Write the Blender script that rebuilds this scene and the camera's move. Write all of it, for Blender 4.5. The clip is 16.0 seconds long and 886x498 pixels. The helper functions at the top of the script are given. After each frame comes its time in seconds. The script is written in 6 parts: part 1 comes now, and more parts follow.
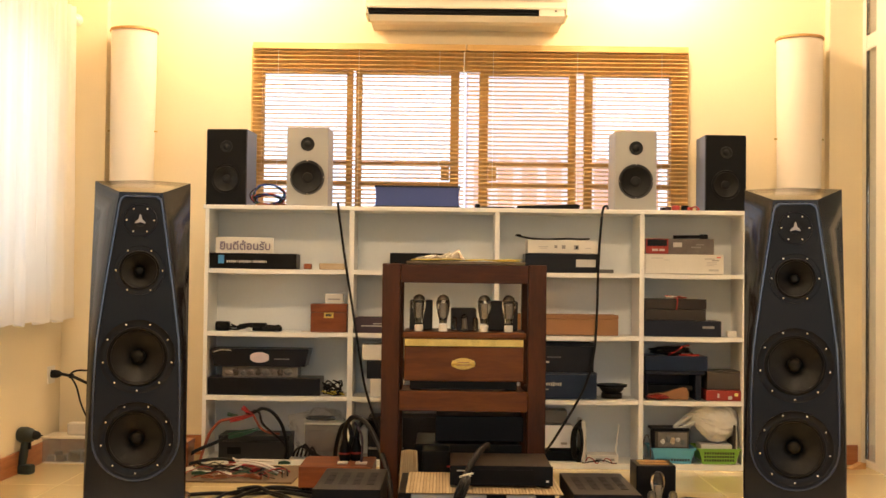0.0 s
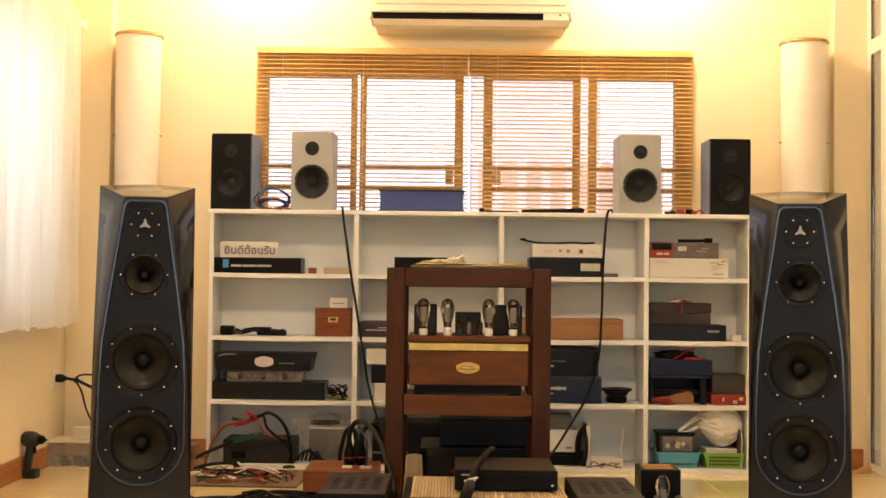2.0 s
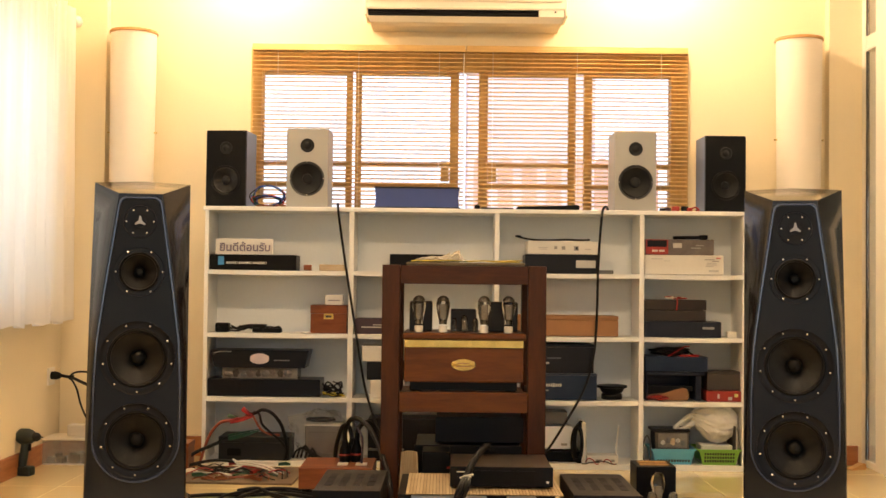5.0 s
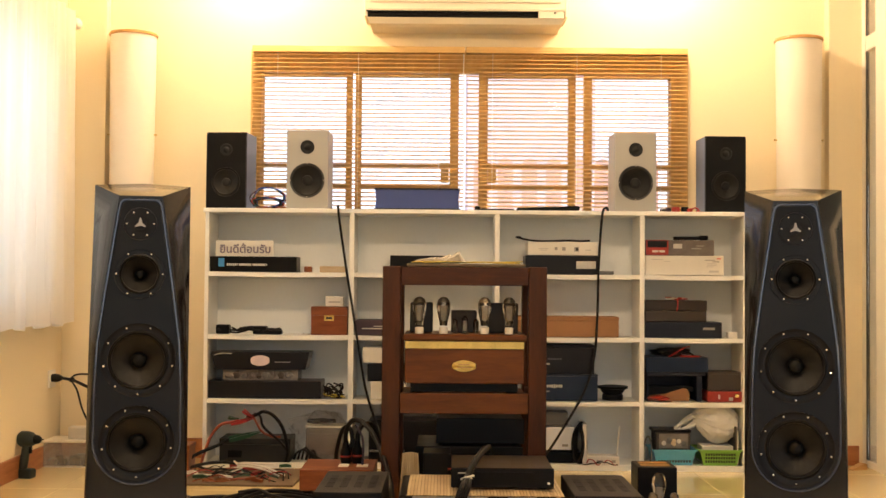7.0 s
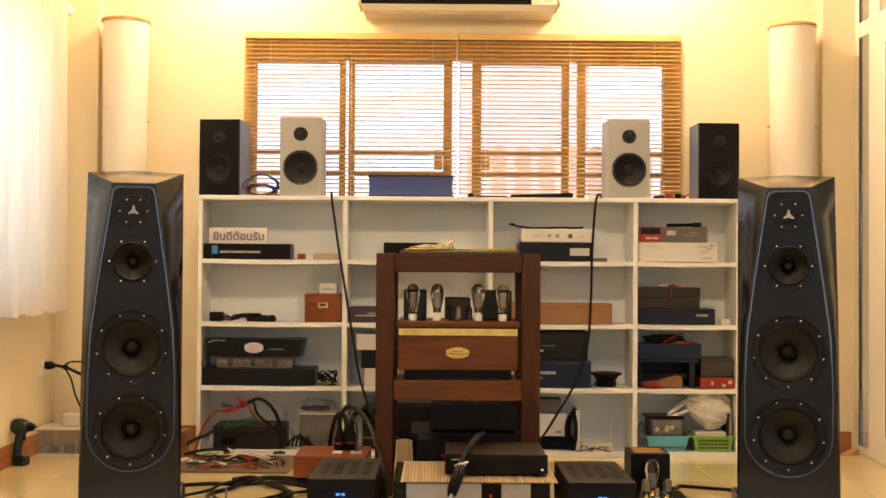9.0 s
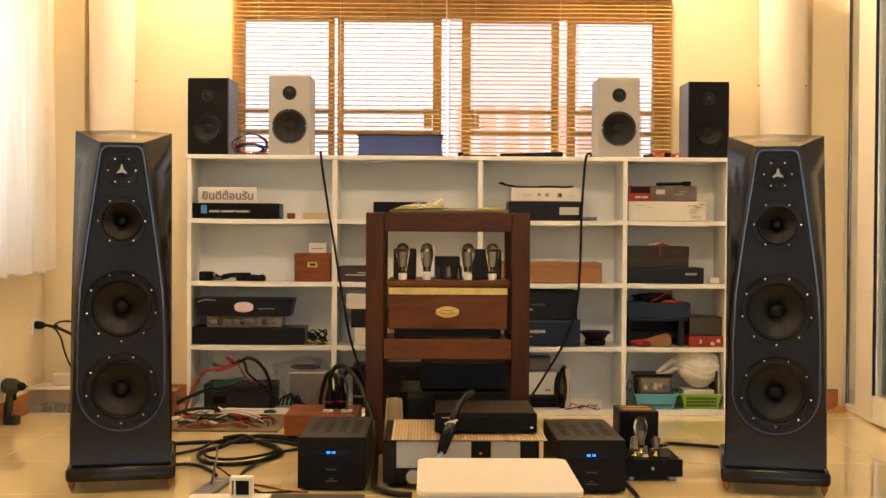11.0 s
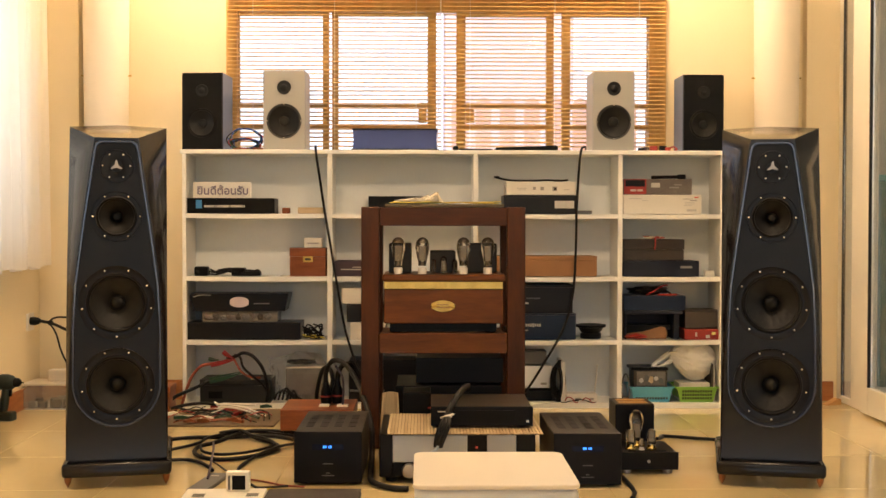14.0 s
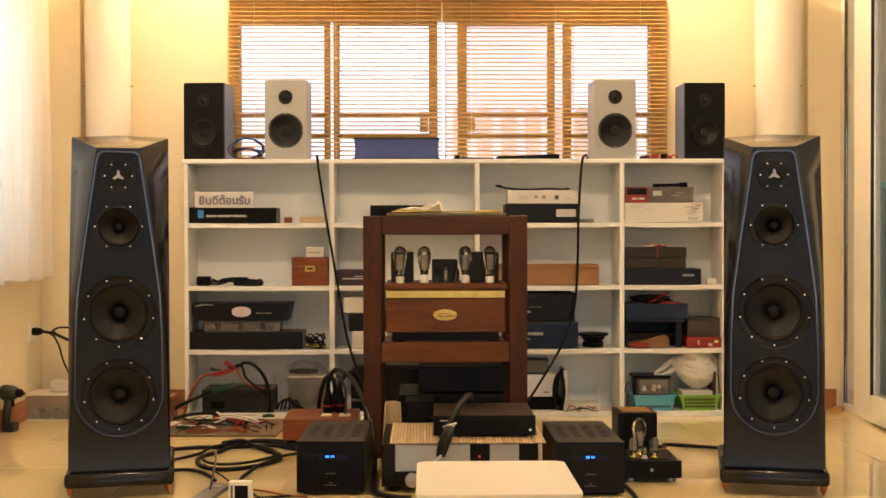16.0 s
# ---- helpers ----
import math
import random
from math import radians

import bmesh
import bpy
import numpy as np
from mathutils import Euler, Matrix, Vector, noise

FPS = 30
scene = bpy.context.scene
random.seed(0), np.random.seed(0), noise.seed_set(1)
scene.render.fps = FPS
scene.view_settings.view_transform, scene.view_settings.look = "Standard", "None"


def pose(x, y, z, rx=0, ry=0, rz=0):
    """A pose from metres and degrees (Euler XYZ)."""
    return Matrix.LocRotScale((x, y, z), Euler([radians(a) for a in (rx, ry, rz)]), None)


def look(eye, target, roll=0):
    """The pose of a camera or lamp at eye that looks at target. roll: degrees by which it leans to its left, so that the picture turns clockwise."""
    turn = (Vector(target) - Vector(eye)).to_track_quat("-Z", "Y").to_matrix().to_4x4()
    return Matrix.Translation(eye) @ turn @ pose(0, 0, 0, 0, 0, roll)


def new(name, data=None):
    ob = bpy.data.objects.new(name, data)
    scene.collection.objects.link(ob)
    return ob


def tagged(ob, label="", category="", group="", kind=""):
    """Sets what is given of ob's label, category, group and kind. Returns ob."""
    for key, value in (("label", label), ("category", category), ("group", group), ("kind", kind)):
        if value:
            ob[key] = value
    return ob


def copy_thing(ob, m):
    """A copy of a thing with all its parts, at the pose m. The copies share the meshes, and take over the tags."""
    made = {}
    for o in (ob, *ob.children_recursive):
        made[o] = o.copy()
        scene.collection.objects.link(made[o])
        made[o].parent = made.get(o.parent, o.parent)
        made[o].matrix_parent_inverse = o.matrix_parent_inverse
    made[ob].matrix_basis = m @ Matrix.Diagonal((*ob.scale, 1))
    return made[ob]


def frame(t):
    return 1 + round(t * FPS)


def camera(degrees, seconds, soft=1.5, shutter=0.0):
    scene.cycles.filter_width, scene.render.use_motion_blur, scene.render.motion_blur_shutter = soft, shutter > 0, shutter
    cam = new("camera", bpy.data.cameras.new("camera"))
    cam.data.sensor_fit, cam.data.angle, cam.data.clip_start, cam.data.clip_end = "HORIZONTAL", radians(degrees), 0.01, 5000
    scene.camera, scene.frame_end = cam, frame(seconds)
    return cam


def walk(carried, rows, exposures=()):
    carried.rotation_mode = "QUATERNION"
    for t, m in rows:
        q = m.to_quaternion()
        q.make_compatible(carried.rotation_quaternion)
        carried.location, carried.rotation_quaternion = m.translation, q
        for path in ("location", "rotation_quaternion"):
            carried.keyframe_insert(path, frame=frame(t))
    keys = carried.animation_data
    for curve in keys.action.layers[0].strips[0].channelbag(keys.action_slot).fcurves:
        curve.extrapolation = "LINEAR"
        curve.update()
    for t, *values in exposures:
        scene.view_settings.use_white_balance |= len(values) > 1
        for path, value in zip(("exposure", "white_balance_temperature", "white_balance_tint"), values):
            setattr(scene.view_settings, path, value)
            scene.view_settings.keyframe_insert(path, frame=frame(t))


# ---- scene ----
cam = camera(41.0, 16.0)
PATH = [
    (0, (-0.137, 0.041, 0.943), (-0.1402, 2.0404, 0.9975), 0.72),
    (0.5, (-0.137, 0.041, 0.943), (-0.1403, 2.0405, 0.9950), 0.69),
    (1, (-0.137, 0.041, 0.943), (-0.1450, 2.0405, 0.9933), 0.68),
    (1.5, (-0.137, 0.041, 0.943), (-0.1489, 2.0404, 0.9992), 0.72),
    (2, (-0.137, 0.041, 0.943), (-0.1478, 2.0402, 1.0043), 0.68),
    (2.5, (-0.137, 0.041, 0.943), (-0.1459, 2.0403, 1.0016), 0.66),
    (3, (-0.137, 0.041, 0.943), (-0.1449, 2.0405, 0.9941), 0.71),
    (3.5, (-0.137, 0.041, 0.943), (-0.1447, 2.0405, 0.9950), 0.85),
    (4, (-0.137, 0.041, 0.943), (-0.1425, 2.0404, 0.9989), 0.77),
    (6.5, (-0.137, 0.041, 0.943), (-0.1406, 2.0404, 0.9997), 0.54),
    (7, (-0.137, 0.041, 0.943), (-0.1405, 2.0403, 1.0014), 0.48),
    (7.5, (-0.137, 0.041, 0.943), (-0.1407, 2.0403, 1.0015), 0.46),
    (8, (-0.137, 0.041, 0.943), (-0.1370, 2.0404, 0.9990), 0.28),
    (8.5, (-0.137, 0.041, 0.943), (-0.1307, 2.0406, 0.9923), 0.34),
    (9, (-0.137, 0.041, 0.943), (-0.1295, 2.0408, 0.9796), 0.42),
    (9.5, (-0.137, 0.041, 0.943), (-0.1228, 2.0409, 0.9743), 0.42),
    (9.7, (-0.137, 0.041, 0.943), (-0.1152, 2.0410, 0.9555), 0.54),
    (11.8, (-0.137, 0.041, 0.943), (-0.1105, 2.0407, 0.9083), 0.26),
    (12, (-0.137, 0.041, 0.943), (-0.1095, 2.0407, 0.9098), 0.24),
    (12.5, (-0.137, 0.041, 0.943), (-0.1095, 2.0407, 0.9067), 0.06),
    (13, (-0.137, 0.041, 0.943), (-0.1048, 2.0406, 0.9076), 0.01),
    (13.5, (-0.137, 0.041, 0.943), (-0.1049, 2.0406, 0.9039), 0.04),
    (14, (-0.137, 0.041, 0.943), (-0.1038, 2.0405, 0.9010), 0.10),
    (14.5, (-0.137, 0.041, 0.943), (-0.1035, 2.0405, 0.9004), 0.00),
    (15, (-0.137, 0.041, 0.943), (-0.1025, 2.0405, 0.9018), -0.10),
    (15.5, (-0.137, 0.041, 0.943), (-0.1076, 2.0408, 0.9157), -0.47),
    (16, (-0.137, 0.041, 0.943), (-0.1070, 2.0408, 0.9160), -0.12),
]
walk(cam, [(t, look(eye, target, roll)) for t, eye, target, roll in PATH])

# ---- world, daylight, lamps and added fill ----
WARM = (1.0, 0.715, 0.455)
world = bpy.data.worlds.new("world")
scene.world = world
world.use_nodes = True
sky = world.node_tree.nodes.new("ShaderNodeTexSky")
sky.sky_type = "NISHITA"
sky.sun_disc = False
sky.sun_elevation, sky.sun_rotation = radians(50), radians(200)
world.node_tree.links.new(sky.outputs[0], world.node_tree.nodes["Background"].inputs[0])
world.node_tree.nodes["Background"].inputs[1].default_value = 0.15
scene.view_settings.exposure = 0.3


def area(name, m, sx, sy, watts, colour, spread=180):
    d = bpy.data.lights.new(name, "AREA")
    d.shape, d.size, d.size_y, d.energy, d.color = "RECTANGLE", sx, sy, watts, colour
    d.spread = radians(spread)
    ob = new(name, d)
    ob.matrix_world = m
    return ob


def bulb(name, x, y, z, watts, radius=0.05, colour=WARM):
    d = bpy.data.lights.new(name, "POINT")
    d.energy, d.color, d.shadow_soft_size = watts, colour, radius
    ob = new(name, d)
    ob.location = (x, y, z)
    return ob


sun = new("sun", bpy.data.lights.new("sun", "SUN"))
sun.data.energy, sun.data.angle, sun.data.color = 5.0, radians(0.5), (1.0, 0.95, 0.87)
sun.rotation_euler = (radians(40), 0, radians(20))

bulb("wall_lamp", -1.17, 6.00, 2.78, 46, 0.03)
bulb("wall_lamp", 0.97, 6.00, 2.78, 46, 0.03)
for lx in (-1.05, 1.0):
    bulb("ceiling_lamp", lx, 3.5, 2.80, 50, 0.08)
    # this weak pair is added fill near the camera, not a known fixture
    bulb("ceiling_lamp", lx, 0.6, 2.80, 4, 0.08)
# cool fill lamp added behind the camera; no window is known there
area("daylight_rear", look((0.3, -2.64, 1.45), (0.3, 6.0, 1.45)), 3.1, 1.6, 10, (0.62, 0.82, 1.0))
area("daylight_curtain", look((-2.40, 4.9, 1.75), (0, 4.9, 1.2)), 2.1, 1.3, 12, (0.86, 0.96, 1.0))


# ---- materials ----
def mat(name, colour, rough=0.5, metal=0.0, vary=0.12, scale=6.0, fine=90.0, bump=0.15, coat=0.0, spec=0.5, per=0.0):
    m = bpy.data.materials.new(name)
    m.use_nodes = True
    nt = m.node_tree
    b = nt.nodes["Principled BSDF"]
    tc = nt.nodes.new("ShaderNodeTexCoord")
    n1 = nt.nodes.new("ShaderNodeTexNoise")
    n1.inputs["Scale"].default_value, n1.inputs["Detail"].default_value = scale, 4
    n2 = nt.nodes.new("ShaderNodeTexNoise")
    n2.inputs["Scale"].default_value, n2.inputs["Detail"].default_value = fine, 3
    nt.links.new(tc.outputs["Object"], n1.inputs["Vector"])
    nt.links.new(tc.outputs["Object"], n2.inputs["Vector"])
    add = nt.nodes.new("ShaderNodeMath")
    add.operation = "MULTIPLY_ADD"
    add.inputs[1].default_value = 0.4
    nt.links.new(n2.outputs["Fac"], add.inputs[0])
    nt.links.new(n1.outputs["Fac"], add.inputs[2])
    ramp = nt.nodes.new("ShaderNodeMapRange")
    ramp.inputs["From Min"].default_value, ramp.inputs["From Max"].default_value = 0.35, 1.05
    ramp.inputs["To Min"].default_value, ramp.inputs["To Max"].default_value = 1 - vary, 1 + vary
    nt.links.new(add.outputs[0], ramp.inputs["Value"])
    last = ramp.outputs[0]
    if per:
        info = nt.nodes.new("ShaderNodeObjectInfo")
        pr = nt.nodes.new("ShaderNodeMapRange")
        pr.inputs["To Min"].default_value, pr.inputs["To Max"].default_value = 1 - per, 1 + per
        nt.links.new(info.outputs["Random"], pr.inputs["Value"])
        mul = nt.nodes.new("ShaderNodeMath")
        mul.operation = "MULTIPLY"
        nt.links.new(last, mul.inputs[0])
        nt.links.new(pr.outputs[0], mul.inputs[1])
        last = mul.outputs[0]
    vm = nt.nodes.new("ShaderNodeVectorMath")
    vm.operation = "SCALE"
    vm.inputs[0].default_value = colour
    nt.links.new(last, vm.inputs["Scale"])
    nt.links.new(vm.outputs[0], b.inputs["Base Color"])
    rr = nt.nodes.new("ShaderNodeMapRange")
    rr.inputs["To Min"].default_value, rr.inputs["To Max"].default_value = max(0.02, rough * 0.8), min(1, rough * 1.2)
    nt.links.new(n1.outputs["Fac"], rr.inputs["Value"])
    nt.links.new(rr.outputs[0], b.inputs["Roughness"])
    b.inputs["Metallic"].default_value = metal
    b.inputs["Coat Weight"].default_value = coat
    b.inputs["Specular IOR Level"].default_value = spec
    if bump:
        bp = nt.nodes.new("ShaderNodeBump")
        bp.inputs["Strength"].default_value, bp.inputs["Distance"].default_value = bump, 0.002
        nt.links.new(n2.outputs["Fac"], bp.inputs["Height"])
        nt.links.new(bp.outputs[0], b.inputs["Normal"])
    return m


def wood(name, dark, light, rough=0.35, grain=(3, 3, 40), coat=0.2, per=0.1):
    m = bpy.data.materials.new(name)
    m.use_nodes = True
    nt = m.node_tree
    b = nt.nodes["Principled BSDF"]
    tc = nt.nodes.new("ShaderNodeTexCoord")
    mp = nt.nodes.new("ShaderNodeMapping")
    mp.inputs["Scale"].default_value = grain
    nt.links.new(tc.outputs["Object"], mp.inputs["Vector"])
    n1 = nt.nodes.new("ShaderNodeTexNoise")
    n1.inputs["Scale"].default_value, n1.inputs["Detail"].default_value = 1.5, 6
    n1.inputs["Distortion"].default_value = 0.8
    nt.links.new(mp.outputs[0], n1.inputs["Vector"])
    n2 = nt.nodes.new("ShaderNodeTexNoise")
    n2.inputs["Scale"].default_value = 9
    nt.links.new(mp.outputs[0], n2.inputs["Vector"])
    info = nt.nodes.new("ShaderNodeObjectInfo")
    mix0 = nt.nodes.new("ShaderNodeMath")
    mix0.operation = "MULTIPLY_ADD"
    mix0.inputs[1].default_value = 0.35
    nt.links.new(n2.outputs["Fac"], mix0.inputs[0])
    nt.links.new(n1.outputs["Fac"], mix0.inputs[2])
    mix1 = nt.nodes.new("ShaderNodeMath")
    mix1.operation = "MULTIPLY_ADD"
    mix1.inputs[1].default_value = per
    nt.links.new(info.outputs["Random"], mix1.inputs[0])
    nt.links.new(mix0.outputs[0], mix1.inputs[2])
    cr = nt.nodes.new("ShaderNodeValToRGB")
    cr.color_ramp.elements[0].position, cr.color_ramp.elements[1].position = 0.45, 0.9
    cr.color_ramp.elements[0].color, cr.color_ramp.elements[1].color = (*dark, 1), (*light, 1)
    nt.links.new(mix1.outputs[0], cr.inputs[0])
    nt.links.new(cr.outputs[0], b.inputs["Base Color"])
    b.inputs["Roughness"].default_value = rough
    b.inputs["Coat Weight"].default_value = coat
    b.inputs["Coat Roughness"].default_value = 0.15
    b.inputs["Specular IOR Level"].default_value = 0.2
    bp = nt.nodes.new("ShaderNodeBump")
    bp.inputs["Strength"].default_value, bp.inputs["Distance"].default_value = 0.15, 0.001
    nt.links.new(n2.outputs["Fac"], bp.inputs["Height"])
    nt.links.new(bp.outputs[0], b.inputs["Normal"])
    return m


def glow(name, colour, strength):
    m = bpy.data.materials.new(name)
    m.use_nodes = True
    b = m.node_tree.nodes["Principled BSDF"]
    b.inputs["Base Color"].default_value = (*[c * 0.2 for c in colour], 1)
    b.inputs["Emission Color"].default_value = (*colour, 1)
    b.inputs["Emission Strength"].default_value = strength
    return m


def glass(name, colour=(1, 1, 1), rough=0.0, ior=1.45):
    m = bpy.data.materials.new(name)
    m.use_nodes = True
    b = m.node_tree.nodes["Principled BSDF"]
    b.inputs["Base Color"].default_value = (*colour, 1)
    b.inputs["Transmission Weight"].default_value = 1
    b.inputs["Roughness"].default_value, b.inputs["IOR"].default_value = rough, ior
    return m


def cloudy(name, colour, clear):
    m = mat(name, colour, 0.25, 0, 0.1, 12, 60, 0.3)
    nt = m.node_tree
    tr = nt.nodes.new("ShaderNodeBsdfTransparent")
    mx = nt.nodes.new("ShaderNodeMixShader")
    mx.inputs[0].default_value = clear
    nt.links.new(nt.nodes["Principled BSDF"].outputs[0], mx.inputs[1])
    nt.links.new(tr.outputs[0], mx.inputs[2])
    nt.links.new(mx.outputs[0], nt.nodes["Material Output"].inputs[0])
    return m


def cloth(name, colour, through_light):
    m = mat(name, colour, 0.9, 0, 0.06, 4, 300, 0.3)
    nt = m.node_tree
    out = nt.nodes["Material Output"]
    tr = nt.nodes.new("ShaderNodeBsdfTranslucent")
    tr.inputs[0].default_value = (*colour, 1)
    mx = nt.nodes.new("ShaderNodeMixShader")
    mx.inputs[0].default_value = through_light
    nt.links.new(nt.nodes["Principled BSDF"].outputs[0], mx.inputs[1])
    nt.links.new(tr.outputs[0], mx.inputs[2])
    nt.links.new(mx.outputs[0], out.inputs[0])
    return m


M_WALL = mat("cream_wall_paint", (0.81, 0.70, 0.48), 0.6, 0, 0.04, 1.5, 120, 0.12)
M_CEIL = mat("white_ceiling_paint", (0.82, 0.80, 0.74), 0.7, 0, 0.03, 2, 80, 0.1)
M_TILE = mat("polished_cream_tile", (0.78, 0.63, 0.33), 0.05, 0, 0.06, 3, 40, 0.0, 0.5, 0.7, 0.03)
M_GROUT = mat("tan_grout", (0.50, 0.37, 0.15), 0.8, 0, 0.15, 10, 100)
M_BASE = wood("orange_brown_skirting", (0.26, 0.09, 0.03), (0.40, 0.16, 0.06), 0.35, (3, 3, 30))
M_SHELF = mat("white_shelf_laminate", (0.83, 0.83, 0.80), 0.4, 0, 0.04, 3, 60, 0.05)
M_SHELFBACK = mat("pale_shelf_backing", (0.82, 0.85, 0.85), 0.5, 0, 0.04, 3, 60, 0.05)
M_BLIND = wood("honey_wood_slat", (0.60, 0.36, 0.12), (0.78, 0.53, 0.22), 0.4, (1.5, 20, 40), 0.1, 0.2)
# brown frame wood, lightened: the lamplight on the slats is in its colour
M_WINWOOD = wood("lightened_window_wood", (0.58, 0.36, 0.13), (0.76, 0.52, 0.22), 0.4, (8, 8, 2), 0.1)
M_MAHOG = wood("dark_mahogany", (0.026, 0.0075, 0.0018), (0.066, 0.019, 0.004), 0.42, (12, 12, 2), 0.05)
M_MAHOG_H = wood("dark_mahogany_rail", (0.028, 0.008, 0.0018), (0.070, 0.020, 0.004), 0.42, (2, 12, 14), 0.05)
M_AMPWOOD = wood("red_brown_amplifier_wood", (0.060, 0.017, 0.003), (0.135, 0.041, 0.007), 0.34, (2, 10, 14), 0.1)
M_BOXWOOD = wood("reddish_box_wood", (0.14, 0.036, 0.012), (0.24, 0.072, 0.024), 0.4, (3, 10, 20), 0.2)
M_CAB = mat("gunmetal_lacquer", (0.011, 0.0105, 0.012), 0.13, 0.0, 0.10, 2, 400, 0.01, 0.0, 0.32)
M_BAFFLE = mat("black_baffle", (0.0055, 0.006, 0.009), 0.35, 0, 0.2, 5, 300, 0.05, 0.0, 0.2)
# blue-grey edge, with its highlights brightened into the base colour
M_BEZEL = mat("blue_grey_edge_lacquer", (0.045, 0.056, 0.092), 0.22, 0.3, 0.1, 4, 200, 0.02, 0.5)
M_CONE = mat("black_paper_cone", (0.009, 0.009, 0.009), 0.45, 0, 0.3, 12, 150, 0.2, 0.0, 0.2)
M_RUBBER = mat("black_rubber", (0.005, 0.005, 0.005), 0.45, 0, 0.2, 12, 150, 0.1, 0.0, 0.15)
M_STEEL = mat("bright_steel", (0.80, 0.80, 0.80), 0.25, 1.0, 0.05, 20, 200, 0.0)
M_GUARD = mat("satin_steel_guard", (0.40, 0.38, 0.36), 0.4, 0.9, 0.1, 20, 200, 0.0)
M_BRASS = mat("polished_brass", (0.60, 0.44, 0.15), 0.18, 1.0, 0.3, 14, 60, 0.05)
M_COPPER = mat("copper_spike", (0.28, 0.13, 0.07), 0.3, 1.0, 0.1, 20, 90, 0.0)
M_BLACK = mat("black_anodised_metal", (0.004, 0.004, 0.005), 0.38, 0.0, 0.2, 5, 300, 0.05, 0.0, 0.15)
M_BLACKTOP = mat("charcoal_powder_coat", (0.020, 0.016, 0.012), 0.45, 0.0, 0.15, 6, 400, 0.15, 0.0, 0.3)
M_BLACKPLASTIC = mat("black_plastic", (0.005, 0.005, 0.005), 0.4, 0, 0.2, 6, 200, 0.05, 0.0, 0.12)
M_WHITEPLASTIC = mat("white_plastic", (0.80, 0.77, 0.70), 0.35, 0, 0.05, 5, 100, 0.02)
M_FABRIC = mat("cream_fabric", (0.80, 0.73, 0.62), 0.9, 0, 0.05, 3, 500, 0.4)
M_CAPWOOD = wood("golden_cap_wood", (0.36, 0.18, 0.05), (0.55, 0.32, 0.12), 0.35, (10, 10, 4))
M_AC = mat("aged_ivory_plastic", (0.74, 0.68, 0.54), 0.45, 0, 0.06, 4, 60, 0.02)
M_DARKSLOT = mat("dark_slot", (0.03, 0.022, 0.015), 0.7, 0, 0.2, 8, 80)
M_GREYSPK = mat("silver_grey_paint", (0.37, 0.37, 0.35), 0.4, 0.1, 0.05, 4, 300, 0.05)
# black vinyl with the window's blue light put into its colour
M_WINDOWLIT_SIDE = mat("black_vinyl_window_glow", (0.17, 0.21, 0.31), 0.55, 0, 0.1, 4, 200, 0.1)
M_FRAME = mat("white_door_paint", (0.80, 0.76, 0.67), 0.35, 0, 0.04, 3, 80, 0.05)
M_GLASS = glass("window_glass", (0.96, 0.98, 0.97))
M_CURTAIN = cloth("sheer_white_curtain", (0.86, 0.82, 0.75), 0.55)
M_OUT = glow("bright_overcast_daylight", (0.80, 0.84, 1.0), 1.3)


# ---- mesh helpers ----
def part(name, bm, material, parent=None, label="", smooth=False):
    me = bpy.data.meshes.new(name)
    bm.normal_update()
    bm.to_mesh(me)
    bm.free()
    if smooth:
        me.shade_smooth()
        me.set_sharp_from_angle(angle=radians(40))
    me.materials.append(material)
    ob = new(name, me)
    if parent:
        ob.parent = parent
    if label:
        tagged(ob, label)
    return ob


def empty(name, label, category, group="", at=(0, 0, 0), turn=0.0, kind=""):
    ob = new(name)
    ob.empty_display_size = 0.05
    ob.matrix_world = pose(*at, 0, 0, turn)
    return tagged(ob, label, category, group, kind)


def bx(x0, x1, y0, y1, z0, z1, bevel=0.0, seg=2, bm=None):
    own = bmesh.new()
    r = bmesh.ops.create_cube(own, size=1)
    for v in r["verts"]:
        v.co = Vector(((x0 + x1) / 2 + v.co.x * (x1 - x0), (y0 + y1) / 2 + v.co.y * (y1 - y0), (z0 + z1) / 2 + v.co.z * (z1 - z0)))
    if bevel:
        bmesh.ops.bevel(own, geom=own.edges[:], offset=bevel, segments=seg, profile=0.5, affect="EDGES")
    return own if bm is None else join(bm, own)


def join(bm, other):
    me = bpy.data.meshes.new("scratch")
    other.to_mesh(me)
    other.free()
    bm.from_mesh(me)
    bpy.data.meshes.remove(me)
    return bm


def moved(bm, m):
    bm.transform(m)
    return bm


def lathe(profile, seg=32, axis="Z", close=True):
    """Turn a profile of (radius, height) about an axis."""
    bm = bmesh.new()
    rings = []
    for r, h in profile:
        if r < 1e-6:
            rings.append([bm.verts.new((0, 0, h))])
        else:
            rings.append([bm.verts.new((r * math.cos(2 * math.pi * i / seg), r * math.sin(2 * math.pi * i / seg), h)) for i in range(seg)])
    for a, b in zip(rings, rings[1:]):
        for i in range(seg):
            j = (i + 1) % seg
            if len(a) == 1 and len(b) == 1:
                continue
            if len(a) == 1:
                bm.faces.new((a[0], b[i], b[j]))
            elif len(b) == 1:
                bm.faces.new((a[j], a[i], b[0]))
            else:
                bm.faces.new((a[i], a[j], b[j], b[i]))
    if close:
        for ring in (rings[0], rings[-1]):
            if len(ring) > 1:
                bm.faces.new(ring)
    bmesh.ops.recalc_face_normals(bm, faces=bm.faces[:])
    if axis == "-Y":
        bm.transform(Matrix.Rotation(radians(90), 4, "X"))
    elif axis == "X":
        bm.transform(Matrix.Rotation(radians(90), 4, "Y"))
    return bm


